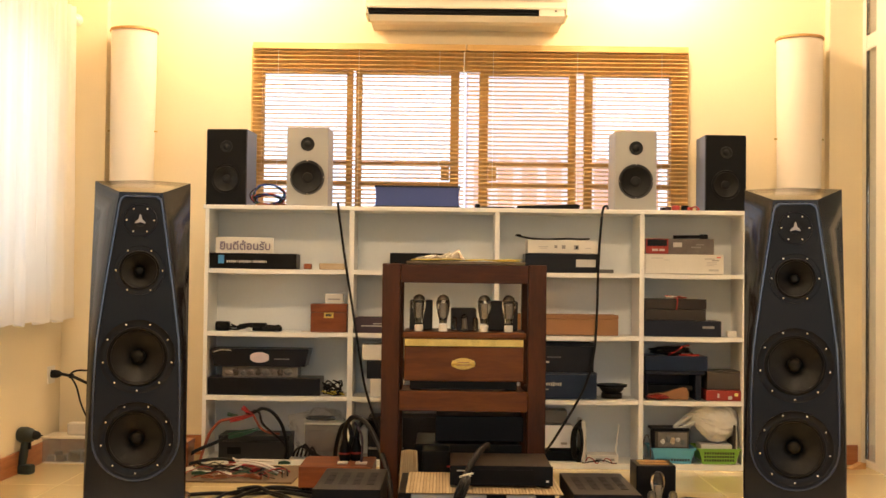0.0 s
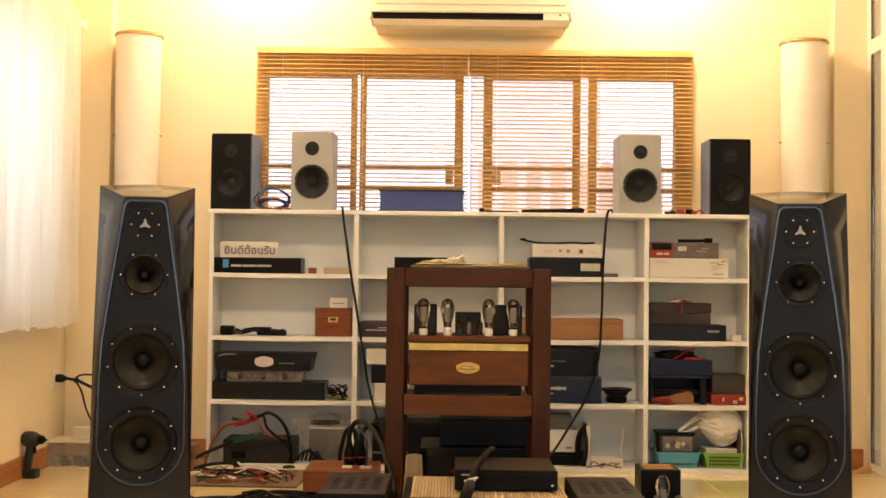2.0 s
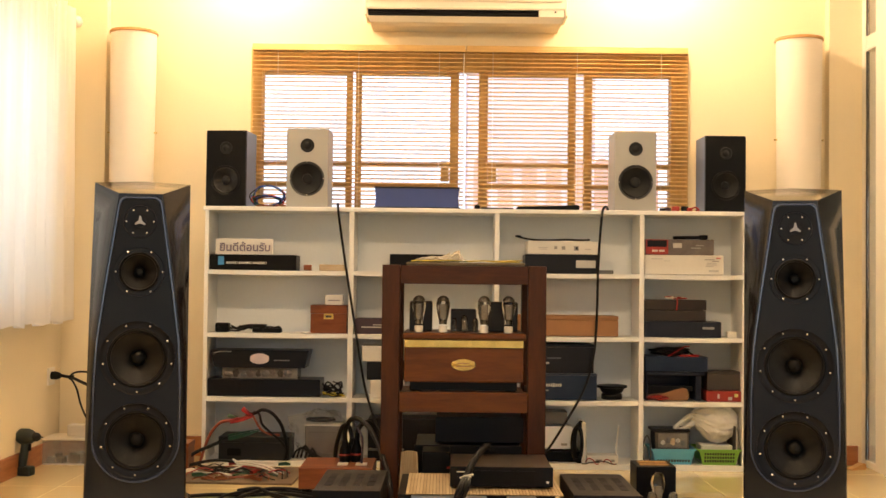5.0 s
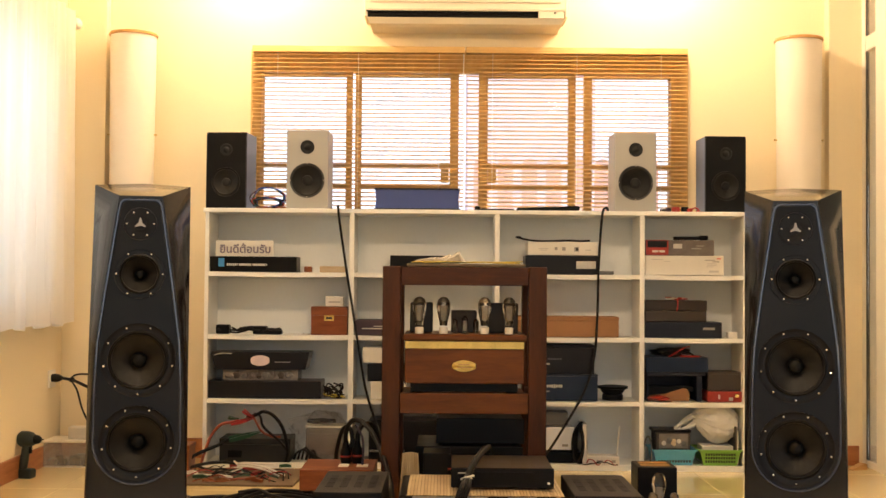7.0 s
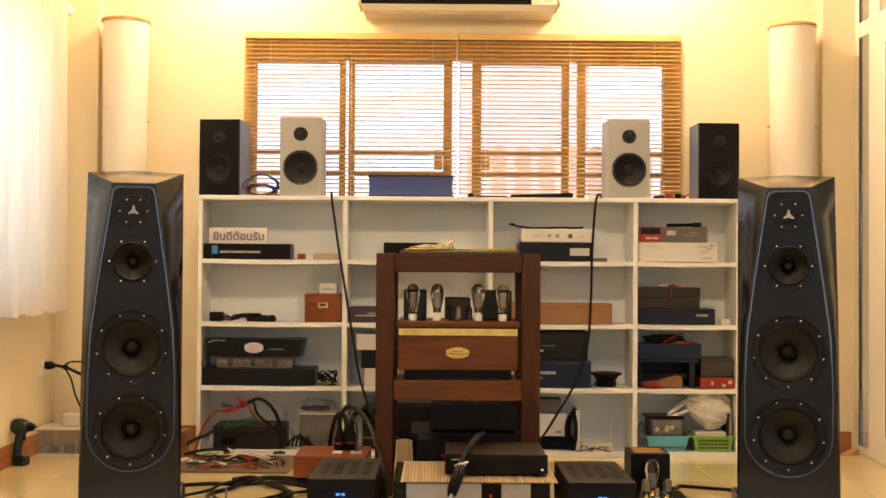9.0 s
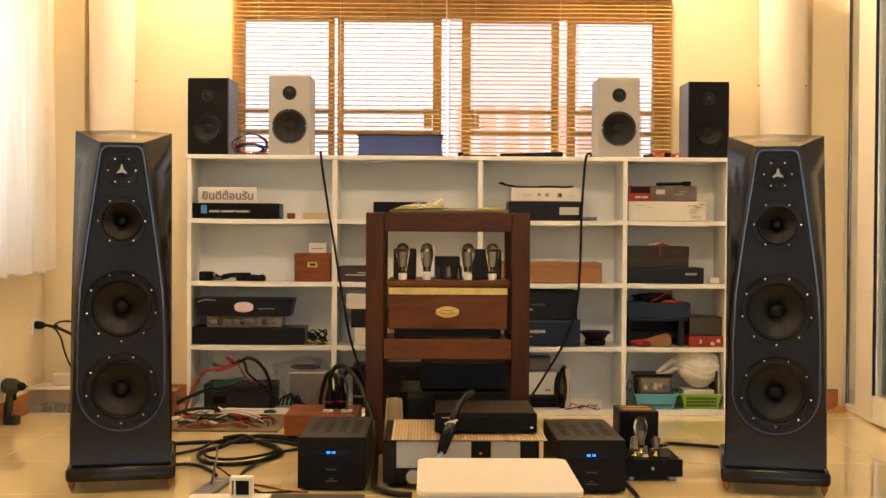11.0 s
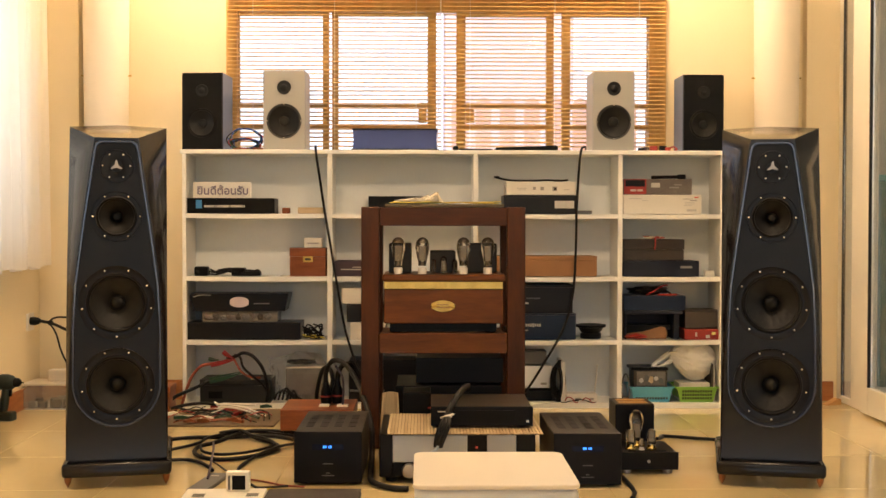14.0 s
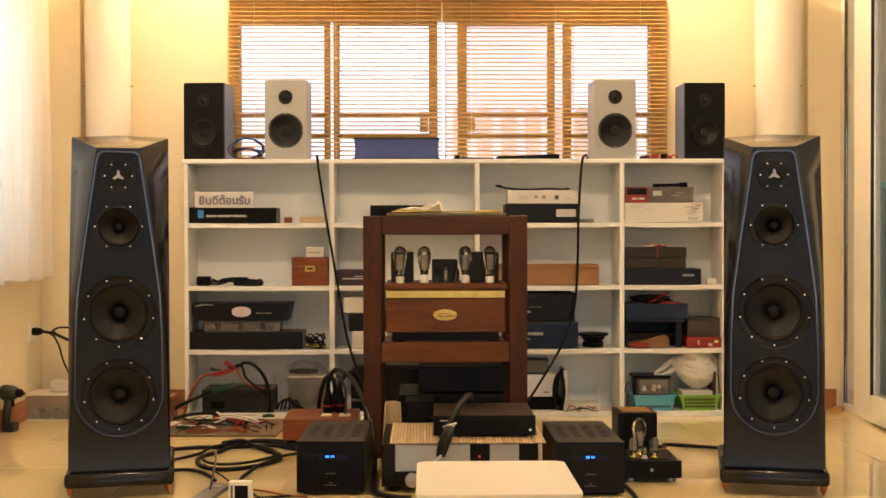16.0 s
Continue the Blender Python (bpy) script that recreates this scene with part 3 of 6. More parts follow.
    tw = part("tweeter", lathe([(0.0, -0.012), (0.016, -0.010), (0.022, 0.0), (0.045, 0.004), (0.058, 0.003), (0.059, 0.0)], 40, "-Y", False), M_BAFFLE, sp, smooth=True)
    tw.location = (0, -0.003, 1.150)
    for a in (90, 210, 330):
        part("guard_blade", moved(prism([(-0.007, -0.001), (0.007, -0.001), (0.003, 0.018), (0, 0.022), (-0.003, 0.018)], -0.012, -0.006), Matrix.Rotation(radians(90 - a), 4, "Y")), M_GUARD, tw)
    for k in range(6):
        a = 2 * math.pi * k / 6
        s = part("screw", lathe([(0.003, 0), (0.003, 0.0015), (0, 0.0026)], 10, "-Y", False), M_STEEL, tw, smooth=True)
        s.location = (0.048 * math.cos(a), -0.003, 0.047 * math.sin(a))
    # the whole front leans back a little
    lean = 0.038
    for ob in sp.children:
        if ob.location.z:
            ob.location.y += lean * (ob.location.z - 0.10)
            ob.rotation_euler.x = -math.atan(lean)
        else:
            for v in ob.data.vertices:
                v.co.y += lean * (v.co.z - 0.10)
    part("plinth", bx(-0.190, 0.190, -0.024, 0.50, 0.040, 0.092, 0.014, 3), M_CAB, sp, smooth=True)
    part("plinth_neck", bx(-0.166, 0.166, 0.006, 0.47, 0.0925, 0.1003), M_BLACK, sp)
    for x in (-0.170, 0.170):
        for y in (0.01, 0.46):
            s = part("spike", lathe([(0.0, 0.0), (0.004, 0.008), (0.012, 0.022), (0.014, 0.0395)], 14), M_COPPER, sp, "copper spike foot", True)
            s.location = (x, y, 0)
    return sp


tower_l = tower()
tower_r = copy_thing(tower_l, pose(1.112, 4.258, 0, 0, 0, -13))
tower_l.matrix_basis = pose(-1.232, 4.285, 0, 0, 0, 11.5)

# ---- shelf unit ----
sh = empty("shelf_unit", "white laminate shelf unit crowded with audio gear", "shelf unit")
SX = [(-1.362, -1.342), (-0.626, -0.600), (0.117, 0.142), (0.857, 0.881), (1.384, 1.404)]
SZ = [(0.0, 0.028), (0.327, 0.350), (0.652, 0.675), (0.973, 0.996)]
SY0, SY1 = 6.082, 6.345
for x0, x1 in SX:
    part("upright", bx(x0, x1, SY0, SY1, 0, 1.298, 0.0015, 1), M_SHELF, sh)
part("top_board", bx(-1.372, 1.412, SY0 - 0.004, SY1, 1.2985, 1.320, 0.002, 1), M_SHELF, sh)
for k in range(4):
    xa, xb = SX[k][1], SX[k + 1][0]
    for z0, z1 in SZ:
        n = 10
        bm = bmesh.new()
        sag = 0.0 if z0 == 0 else random.uniform(0.001, 0.004)
        ring = []
        for i in range(n + 1):
            x = xa + 0.0005 + (xb - xa - 0.001) * i / n
            dz = -sag * math.sin(math.pi * i / n)
            ring.append([bm.verts.new((x, y, z + dz)) for y, z in ((SY0 + 0.002, z0), (SY0 + 0.002, z1), (SY1 - 0.012, z1), (SY1 - 0.012, z0))])
        for a, b in zip(ring, ring[1:]):
            for j in range(4):
                bm.faces.new((a[j], a[(j + 1) % 4], b[(j + 1) % 4], b[j]))
        bm.faces.new(ring[0])
        bm.faces.new(ring[-1][::-1])
        bmesh.ops.recalc_face_normals(bm, faces=bm.faces[:])
        part("shelf_board", bm, M_SHELF, sh)
    part("back_panel", bx(xa, xb, SY1 - 0.010, SY1 - 0.004, 0.0, 1.298), M_SHELFBACK, sh)


# ---- bookshelf loudspeakers on the shelf ----
def bookshelf(label, body, face, w, h, d, rw, rt, zw, zt, ring):
    b = empty("bookshelf_loudspeaker", label, "loudspeaker", "bookshelf loudspeakers")
    part("cabinet", bx(-w / 2, w / 2, 0, d, 0, h, 0.004), body, b)
    rim = [(-w / 2 + 0.002, 0.002), (w / 2 - 0.002, 0.002), (w / 2 - 0.002, h - 0.016), (w / 2 - 0.012, h - 0.002), (-w / 2 + 0.012, h - 0.002), (-w / 2 + 0.002, h - 0.016)]
    front = holed(rim, [circle(rw * 0.93, zw)], -0.016, 0.0155)
    back = [(-w / 2, 0), (w / 2, 0), (w / 2, h), (w / 2, h), (-w / 2, h), (-w / 2, h)]
    for k in range(6):
        q = [(*rim[k], -0.016), (*rim[(k + 1) % 6], -0.016), (*back[(k + 1) % 6], -0.001), (*back[k], -0.001)]
        vs = [front.verts.new((x, y, z)) for x, z, y in q]
        front.faces.new(vs if (vs[2].co - vs[3].co).length > 1e-6 else vs[:3])
    part("front_panel", front, face, b)
    wf = part("woofer", lathe([(rw * 0.9, 0.002), (rw, 0.005), (rw * 1.02, 0.0)], 40, "-Y", False), ring, b, smooth=True)
    wf.location = (0, -0.0162, zw)
    part("cone", lathe([(rw * 0.92, 0.002), (rw * 0.86, 0.006), (rw * 0.78, 0.001), (rw * 0.3, -0.0115), (rw * 0.28, -0.006), (0, 0.0)], 36, "-Y", False), M_CONE, wf, smooth=True)
    tw = part("tweeter", lathe([(0, 0.006), (rt * 0.4, 0.004), (rt * 0.5, 0.0012), (rt * 0.95, 0.002), (rt, 0.0)], 32, "-Y", False), M_CONE, b, smooth=True)
    tw.location = (0, -0.0162, zt)
    for k in range(4 if face == M_GREYSPK else 0):
        s = part("screw", lathe([(0.003, 0.0), (0.003, 0.002), (0, 0.003)], 8, "-Y", False), M_STEEL, wf, smooth=True)
        a = math.pi / 2 * k
        s.location = (rw * 0.97 * math.cos(a), -0.004, rw * 0.97 * math.sin(a))
    return b


M_RING = mat("dark_grey_ring", (0.03, 0.03, 0.03), 0.4)
wl = bookshelf("silver-grey bookshelf loudspeaker with black drivers on the shelf", M_GREYSPK, M_GREYSPK, 0.216, 0.406, 0.20, 0.088, 0.036, 0.147, 0.318, M_RING)
copy_thing(wl, pose(0.838, 6.125, 1.3205, 0, 0, 1))
wl.matrix_basis = pose(-0.848, 6.125, 1.3205, 0, 0, -1)
kl = bookshelf("black vinyl bookshelf loudspeaker on the shelf", M_WINDOWLIT_SIDE, M_BLACKPLASTIC, 0.210, 0.392, 0.20, 0.074, 0.032, 0.134, 0.300, M_RUBBER)
copy_thing(kl, pose(1.299, 6.120, 1.3205, 0, 0, 1))
kl.matrix_basis = pose(-1.263, 6.120, 1.3205, 0, 0, -5)

# ---- equipment rack ----
rk = empty("equipment_rack", "dark mahogany equipment rack with three shelves", "rack", at=(-0.053, 5.0, 0))
for x in (-0.306, 0.306):
    for y in (0.0, 0.44):
        part("post", bx(x - 0.038, x + 0.038, y, y + 0.06, 0, 1.015, 0.004), M_MAHOG, rk)
part("top_rail", bx(-0.267, 0.267, 0.003, 0.055, 0.936, 1.013, 0.003), M_MAHOG_H, rk)
part("top_rail", bx(-0.267, 0.267, 0.445, 0.497, 0.936, 1.013, 0.003), M_MAHOG_H, rk)
for x in (-0.306, 0.306):
    part("side_rail", bx(x - 0.025, x + 0.025, 0.061, 0.439, 0.936, 1.013, 0.003), M_MAHOG, rk)
    part("side_rail", bx(x - 0.025, x + 0.025, 0.061, 0.439, 0.402, 0.480, 0.003), M_MAHOG, rk)
    part("side_rail", bx(x - 0.025, x + 0.025, 0.061, 0.439, 0.06, 0.13, 0.003), M_MAHOG, rk)
part("top_panel", bx(-0.267, 0.267, 0.056, 0.444, 0.985, 1.010, 0.002), M_MAHOG_H, rk)
part("middle_rail", bx(-0.267, 0.267, -0.012, 0.040, 0.402, 0.486, 0.003), M_AMPWOOD, rk)
part("middle_shelf", bx(-0.267, 0.267, 0.041, 0.46, 0.44, 0.470, 0.002), M_MAHOG_H, rk)
part("bottom_rail", bx(-0.267, 0.267, 0.003, 0.055, 0.06, 0.13, 0.003), M_MAHOG_H, rk)
part("bottom_shelf", bx(-0.267, 0.267, 0.056, 0.46, 0.10, 0.125, 0.002), M_MAHOG_H, rk)

# ---- air conditioner ----
ac = empty("air_conditioner", "ivory wall-mounted air conditioner with an open louvre slot", "air conditioner", at=(-0.039, 6.20, 2.296))
prof = [(0.22, 0.0), (0.06, 0.0), (0.025, 0.010), (0.006, 0.040), (0.0, 0.075), (0.0, 0.30), (0.02, 0.325), (0.06, 0.335), (0.22, 0.335)]
bm = bmesh.new()
ra = [[bm.verts.new((x * (1 - 0.045 * max(0.0, 1 - z / 0.05) ** 1.5), y, z)) for y, z in prof] for x in (-0.520, 0.520)]
for i in range(len(prof) - 1):
    if i not in (3,):
        bm.faces.new((ra[0][i], ra[1][i], ra[1][i + 1], ra[0][i + 1]))
bm.faces.new(ra[0][::-1])
bm.faces.new(ra[1])
bmesh.ops.recalc_face_normals(bm, faces=bm.faces[:])
part("body", bm, M_AC, ac)
for x in (-0.526, 0.526):
    part("end_cap", bx(x - 0.006, x + 0.006, 0.004, 0.219, 0.045, 0.333, 0.003), M_AC, ac)
part("outlet", bx(-0.515, 0.515, 0.03, 0.05, 0.036, 0.078), M_DARKSLOT, ac)
part("louvre", bx(-0.50, 0.375, 0.008, 0.028, 0.052, 0.057), M_BLACKPLASTIC, ac)
part("louvre", bx(-0.50, 0.375, 0.010, 0.028, 0.066, 0.070), M_BLACKPLASTIC, ac)
part("display_panel", bx(0.38, 0.512, 0.002, 0.028, 0.038, 0.076, 0.002), M_AC, ac)
part("indicator", bx(0.462, 0.472, -0.001, 0.003, 0.062, 0.070), M_DARKSLOT, ac)
part("trim_strip", bx(-0.515, 0.515, -0.002, 0.004, 0.082, 0.090, 0.001), M_AC, ac)
part("front_panel", bx(-0.50, 0.50, -0.005, 0.004, 0.118, 0.31, 0.003), M_AC, ac)


# ---- bass traps in the corners ----
def bass_trap():
    t = empty("bass_trap", "tall cream fabric cylinder with a golden wooden cap", "acoustic column", "corner columns")
    part("fabric_tube", lathe([(0.108, 0.03), (0.108, 0.8), (0.111, 1.3), (0.118, 2.0), (0.119, 2.236)], 40), M_FABRIC, t, smooth=True)
    part("cap", lathe([(0.119, 2.2365), (0.126, 2.2365), (0.127, 2.244), (0.123, 2.252), (0.0, 2.254)], 40), M_CAPWOOD, t, smooth=True)
    part("base", lathe([(0.0, 0.0), (0.12, 0.0), (0.12, 0.026), (0.106, 0.0295), (0, 0.0295)], 40), M_CAPWOOD, t, smooth=True)
    for s in (-1, 1):
        part("pin", bx(s * 0.122 - 0.009, s * 0.122 + 0.009, -0.004, 0.004, 1.711, 1.719), M_BRASS, t)
    return t


trap = bass_trap()
copy_thing(trap, pose(1.725, 6.28, 0))
trap.matrix_basis = pose(-1.795, 6.28, 0)

# ---- more materials ----
M_LABELBLUE = mat("blue_label", (0.05, 0.25, 0.55), 0.4)
M_INKWHITE = mat("white_print", (0.55, 0.54, 0.51), 0.5, 0, 0.1, 40, 200)
M_INKGREY = mat("grey_print", (0.30, 0.29, 0.28), 0.5, 0, 0.1, 40, 200)
M_BADGE = mat("pale_pink_badge", (0.68, 0.58, 0.60), 0.4, 0, 0.15, 14, 200)
M_INKPALE = mat("pale_grey_print", (0.50, 0.49, 0.48), 0.5, 0, 0.1, 40, 200)
M_INKRED = mat("red_print", (0.55, 0.06, 0.05), 0.5)
M_RED = mat("dark_red_card", (0.30, 0.022, 0.014), 0.45, 0, 0.2, 20)
M_GREY = mat("grey_metal_paint", (0.12, 0.12, 0.12), 0.5, 0, 0.15)
M_WHITECARD = mat("white_card", (0.72, 0.70, 0.65), 0.6, 0, 0.07, 8)
M_BLACKCARD = mat("black_card", (0.007, 0.007, 0.009), 0.35, 0, 0.3, 10, 90, 0.1, 0.0, 0.2)
M_GREYCARD = mat("grey_printed_card", (0.13, 0.11, 0.10), 0.4, 0, 0.4, 18)
M_PALEWOOD = wood("pale_offcut_wood", (0.45, 0.33, 0.2), (0.6, 0.48, 0.32), 0.6)
M_PURPLE = mat("dark_purple_fabric", (0.05, 0.03, 0.045), 0.8, 0, 0.3, 15, 300, 0.4)
M_CARDBOARD = mat("brown_cardboard", (0.30, 0.15, 0.065), 0.8, 0, 0.12, 8, 150, 0.2)
M_NAVY = mat("blue_black_shell", (0.010, 0.013, 0.026), 0.45, 0, 0.2, 6, 90, 0.15, 0, 0.25)
M_NAVY2 = mat("dark_navy_card", (0.010, 0.020, 0.048), 0.35, 0, 0.25, 10, 90, 0.1, 0.0, 0.25)
M_BROWNBLACK = mat("brown_black_leatherette", (0.020, 0.013, 0.010), 0.6, 0, 0.2, 10, 200, 0.3)
M_CLEARPLASTIC = mat("cloudy_clear_plastic", (0.20, 0.185, 0.17), 0.18, 0, 0.35, 9, 60, 0.3)
M_GREYBROWN = mat("grey_brown_card", (0.045, 0.036, 0.030), 0.6, 0, 0.15)
M_OLIVE = mat("olive_black_plastic", (0.008, 0.008, 0.005), 0.5, 0, 0.2)
M_BLUEBOX = mat("royal_blue_vinyl", (0.030, 0.055, 0.22), 0.45, 0, 0.12, 6, 200, 0.1)
M_CABLE = mat("black_cable_sheath", (0.006, 0.0055, 0.0055), 0.5, 0, 0.2, 30, 90, 0.15, 0, 0.2)
M_REDWIRE = mat("red_insulation", (0.30, 0.013, 0.012), 0.4, 0, 0.15, 30)
M_GREENWIRE = mat("green_insulation", (0.008, 0.060, 0.026), 0.45, 0, 0.15, 30)
M_YELLOWWIRE = mat("yellow_insulation", (0.55, 0.42, 0.04), 0.4, 0, 0.15, 30)
M_BLUEWIRE = mat("blue_insulation", (0.03, 0.08, 0.35), 0.4, 0, 0.15, 30)
M_WHITEWIRE = mat("white_insulation", (0.7, 0.68, 0.62), 0.4, 0, 0.1, 30)
M_ORANGEWIRE = mat("orange_insulation", (0.22, 0.04, 0.015), 0.4, 0, 0.1, 30)
M_LCD = glow("blue_display_digits", (0.03, 0.22, 1.0), 2.6)
M_LCDGLASS = mat("blue_black_display_glass", (0.002, 0.003, 0.018), 0.15, 0, 0.1, 20, 90, 0.0, 0, 0.15)
M_PALEBLUE = mat("pale_blue_sheath", (0.30, 0.40, 0.55), 0.5, 0, 0.1, 40)
# black lid; brown in the base colour stands for reflected rack wood
M_DACTOP = mat("black_lid_wood_reflection", (0.030, 0.022, 0.015), 0.32, 0, 0.15, 6, 300, 0.05, 0.0, 0.7)
M_TUBCLEAR = cloudy("clear_tub_plastic", (0.75, 0.70, 0.60), 0.84)
M_WRAP = cloudy("crinkled_wrap_film", (0.62, 0.60, 0.56), 0.86)
M_BULBGLASS = glass("tube_glass", (0.95, 0.93, 0.88), 0.0)
M_GETTER = mat("silver_getter", (0.22, 0.19, 0.15), 0.35, 0.8, 0.3, 30)
M_CERAMIC = mat("white_ceramic", (0.75, 0.72, 0.66), 0.3)
M_BAMBOO = wood("striped_bamboo_mat", (0.28, 0.20, 0.11), (0.46, 0.36, 0.22), 0.6, (20, 2, 2), 0.0, 0.35)
M_MATBOARD = mat("brown_mat_board", (0.13, 0.085, 0.045), 0.8, 0, 0.25, 10, 100, 0.4)
M_SILVER = mat("brushed_silver_panel", (0.36, 0.39, 0.44), 0.4, 0.3, 0.05, 10, 300, 0.03)
M_UNITWHITE = mat("cool_white_plastic", (0.74, 0.77, 0.82), 0.35, 0, 0.04, 4, 100, 0.02)
M_CREAMTOP = mat("cream_plastic_lid", (0.76, 0.72, 0.65), 0.35, 0, 0.04, 3, 100, 0.02)
M_BLUEBASKET = mat("sky_blue_plastic", (0.10, 0.40, 0.58), 0.4)
M_GREENBASKET = mat("lime_green_plastic", (0.22, 0.48, 0.06), 0.4)
M_BAG = cloth("white_polythene", (0.90, 0.89, 0.87), 0.2)
M_DRILL = mat("dark_green_shell", (0.007, 0.016, 0.014), 0.45, 0, 0.2, 20)
M_TUB = mat("cloudy_tub_plastic", (0.62, 0.56, 0.46), 0.3, 0, 0.12, 8, 80, 0.1)
M_PURPLECORD = mat("faded_purple_sheath", (0.055, 0.04, 0.065), 0.5, 0, 0.2, 40)
M_ORANGE = mat("amber_label", (0.42, 0.22, 0.05), 0.4)


# ---- amplifier on the rack ----
amp = empty("valve_amplifier", "wood-cased valve amplifier with brass strip and clear glass valves", "amplifier", at=(-0.053, 4.99, 0.4705))
for x in (-0.20, 0.20):
    for y in (0.06, 0.30):
        part("foot", moved(lathe([(0.022, 0), (0.026, 0.04), (0.024, 0.056)], 16), Matrix.Translation((x, y, 0))), M_RUBBER, amp, smooth=True)
part("underside", bx(-0.225, 0.225, 0.03, 0.34, 0.022, 0.056), M_BLACKPLASTIC, amp)
part("case", bx(-0.248, 0.250, 0.0, 0.36, 0.0565, 0.200, 0.004), M_AMPWOOD, amp)
part("brass_strip", bx(-0.248, 0.250, -0.003, 0.30, 0.2005, 0.233, 0.002), M_BRASS, amp, "polished brass strip")
part("top_plate", bx(-0.256, 0.260, -0.012, 0.37, 0.2335, 0.262, 0.008, 3), M_AMPWOOD, amp)
bdg = part("badge", moved(lathe([(0.0, 0.004), (0.92, 0.004), (1.0, 0.001), (1.0, 0.0)], 40, "-Y", False), Matrix.Translation((-0.001, -0.001, 0.130)) @ Matrix.Diagonal((0.052, 1, 0.026, 1))), M_BRASS, amp, "oval brass badge", True)
part("engraving", bx(-0.026, 0.024, -0.0056, -0.0052, 0.134, 0.1375), M_COPPER, bdg)
part("engraving", bx(-0.030, 0.028, -0.0056, -0.0052, 0.1225, 0.126), M_COPPER, bdg)
BULB = [(0.0, 0.155), (0.012, 0.152), (0.022, 0.142), (0.027, 0.125), (0.0275, 0.108), (0.024, 0.085), (0.019, 0.062), (0.016, 0.048), (0.0155, 0.034)]
for x in (-0.190, -0.088, 0.085, 0.188):
    v = part("valve", moved(lathe(BULB, 24, close=False), Matrix.Diagonal((1.06, 1.06, 1, 1))), M_BULBGLASS, amp, "clear glass valve", True)
    v.location = (x, 0.05, 0.2625)
    part("valve_base", lathe([(0.018, 0), (0.0185, 0.022), (0.017, 0.027), (0, 0.027)], 20), M_CERAMIC, v, "white ceramic base", True)
    part("getter", lathe([(0.0, 0.150), (0.010, 0.148), (0.019, 0.139), (0.022, 0.130)], 16, close=False), M_GETTER, v, smooth=True)
    part("plate", bx(-0.011, 0.011, -0.006, 0.006, 0.055, 0.118, 0.002), M_GETTER, v)
    part("stem", lathe([(0.006, 0.035), (0.005, 0.05), (0.003, 0.054)], 10), M_GETTER, v, smooth=True)
for x0, x1, h in ((-0.232, -0.135, 0.128), (0.105, 0.232, 0.128), (-0.055, 0.055, 0.095)):
    part("transformer_cover", bx(x0, x1, 0.14, 0.30, 0.2625, 0.2625 + h, 0.006), M_BLACKTOP, amp)
sv = part("small_valve", lathe([(0.0, 0.074), (0.006, 0.071), (0.0125, 0.062), (0.013, 0.02), (0.0125, 0.0)], 18, close=False), M_BULBGLASS, amp, smooth=True)
sv.location = (0.002, 0.07, 0.2625)
part("plate", bx(-0.006, 0.006, -0.004, 0.004, 0.012, 0.052), M_GETTER, sv)
for x in (-0.04, 0.05):
    sv2 = part("small_valve", lathe([(0.0, 0.06), (0.006, 0.058), (0.0115, 0.05), (0.0115, 0.0)], 16, close=False), M_BULBGLASS, amp, smooth=True)
    sv2.location = (x, 0.10, 0.2625)

# on top of the rack
M_OLIVEBOARD = mat("olive_brown_board", (0.11, 0.085, 0.035), 0.4, 0, 0.4, 14, 60, 0.1)
M_FILM = cloudy("crinkled_clear_film", (0.86, 0.80, 0.68), 0.5)
bd = empty("flat_board", "olive-edged board laid on top of the rack", "board", at=(-0.053, 5.03, 1.0155))
part("panel", bx(-0.245, 0.255, 0, 0.36, 0, 0.012, 0.002), M_OLIVEBOARD, bd)
wires = empty("loose_wires", "thin yellow-green wires lying on the rack", "wire", at=(-0.053, 5.10, 1.0285))
random.seed(5)
for k in range(4):
    pts = [(-0.22 + 0.075 * i + random.uniform(-0.02, 0.02), random.uniform(-0.04, 0.06), 0.004 + random.uniform(0, 0.006)) for i in range(7)]
    part("wire", hose(pts, 0.0022, 6, 4), (M_YELLOWWIRE, M_GREENWIRE, M_YELLOWWIRE)[k % 3], wires, smooth=True)


def crumple(rx, ry, rz, seed, n=3, amount=0.35):
    bm = bmesh.new()
    bmesh.ops.create_icosphere(bm, subdivisions=n, radius=1)
    off = Vector((seed * 3.1, seed * 1.7, seed * 0.9))
    for v in bm.verts:
        d = noise.noise(v.co * 1.6 + off) * amount + noise.noise(v.co * 4.5 + off) * amount * 0.45
        v.co = Vector((v.co.x * rx, v.co.y * ry, v.co.z * rz)) * (1 + d)
    lo = min(v.co.z for v in bm.verts)
    for v in bm.verts:
        v.co.z -= lo
    return bm


def film_mesh():
    bm = crumple(0.085, 0.04, 0.012, 4, 4, 0.7)
    for v in bm.verts:
        for cx, w, h in ((0.052, 0.022, 0.040), (0.012, 0.012, 0.020), (-0.05, 0.03, 0.006)):
            k = max(0.0, 1 - abs(v.co.x - cx) / w)
            if v.co.z > 0.010:
                v.co.z += h * k * (0.7 + 0.6 * noise.noise(v.co * 60))
                v.co.x += 0.018 * k * k
    return bm


pb = tagged(part("plastic_wrap", film_mesh(), M_FILM), "crumpled clear plastic wrap on the rack", "plastic wrap")
pb.location = (-0.142, 5.12, 1.028)

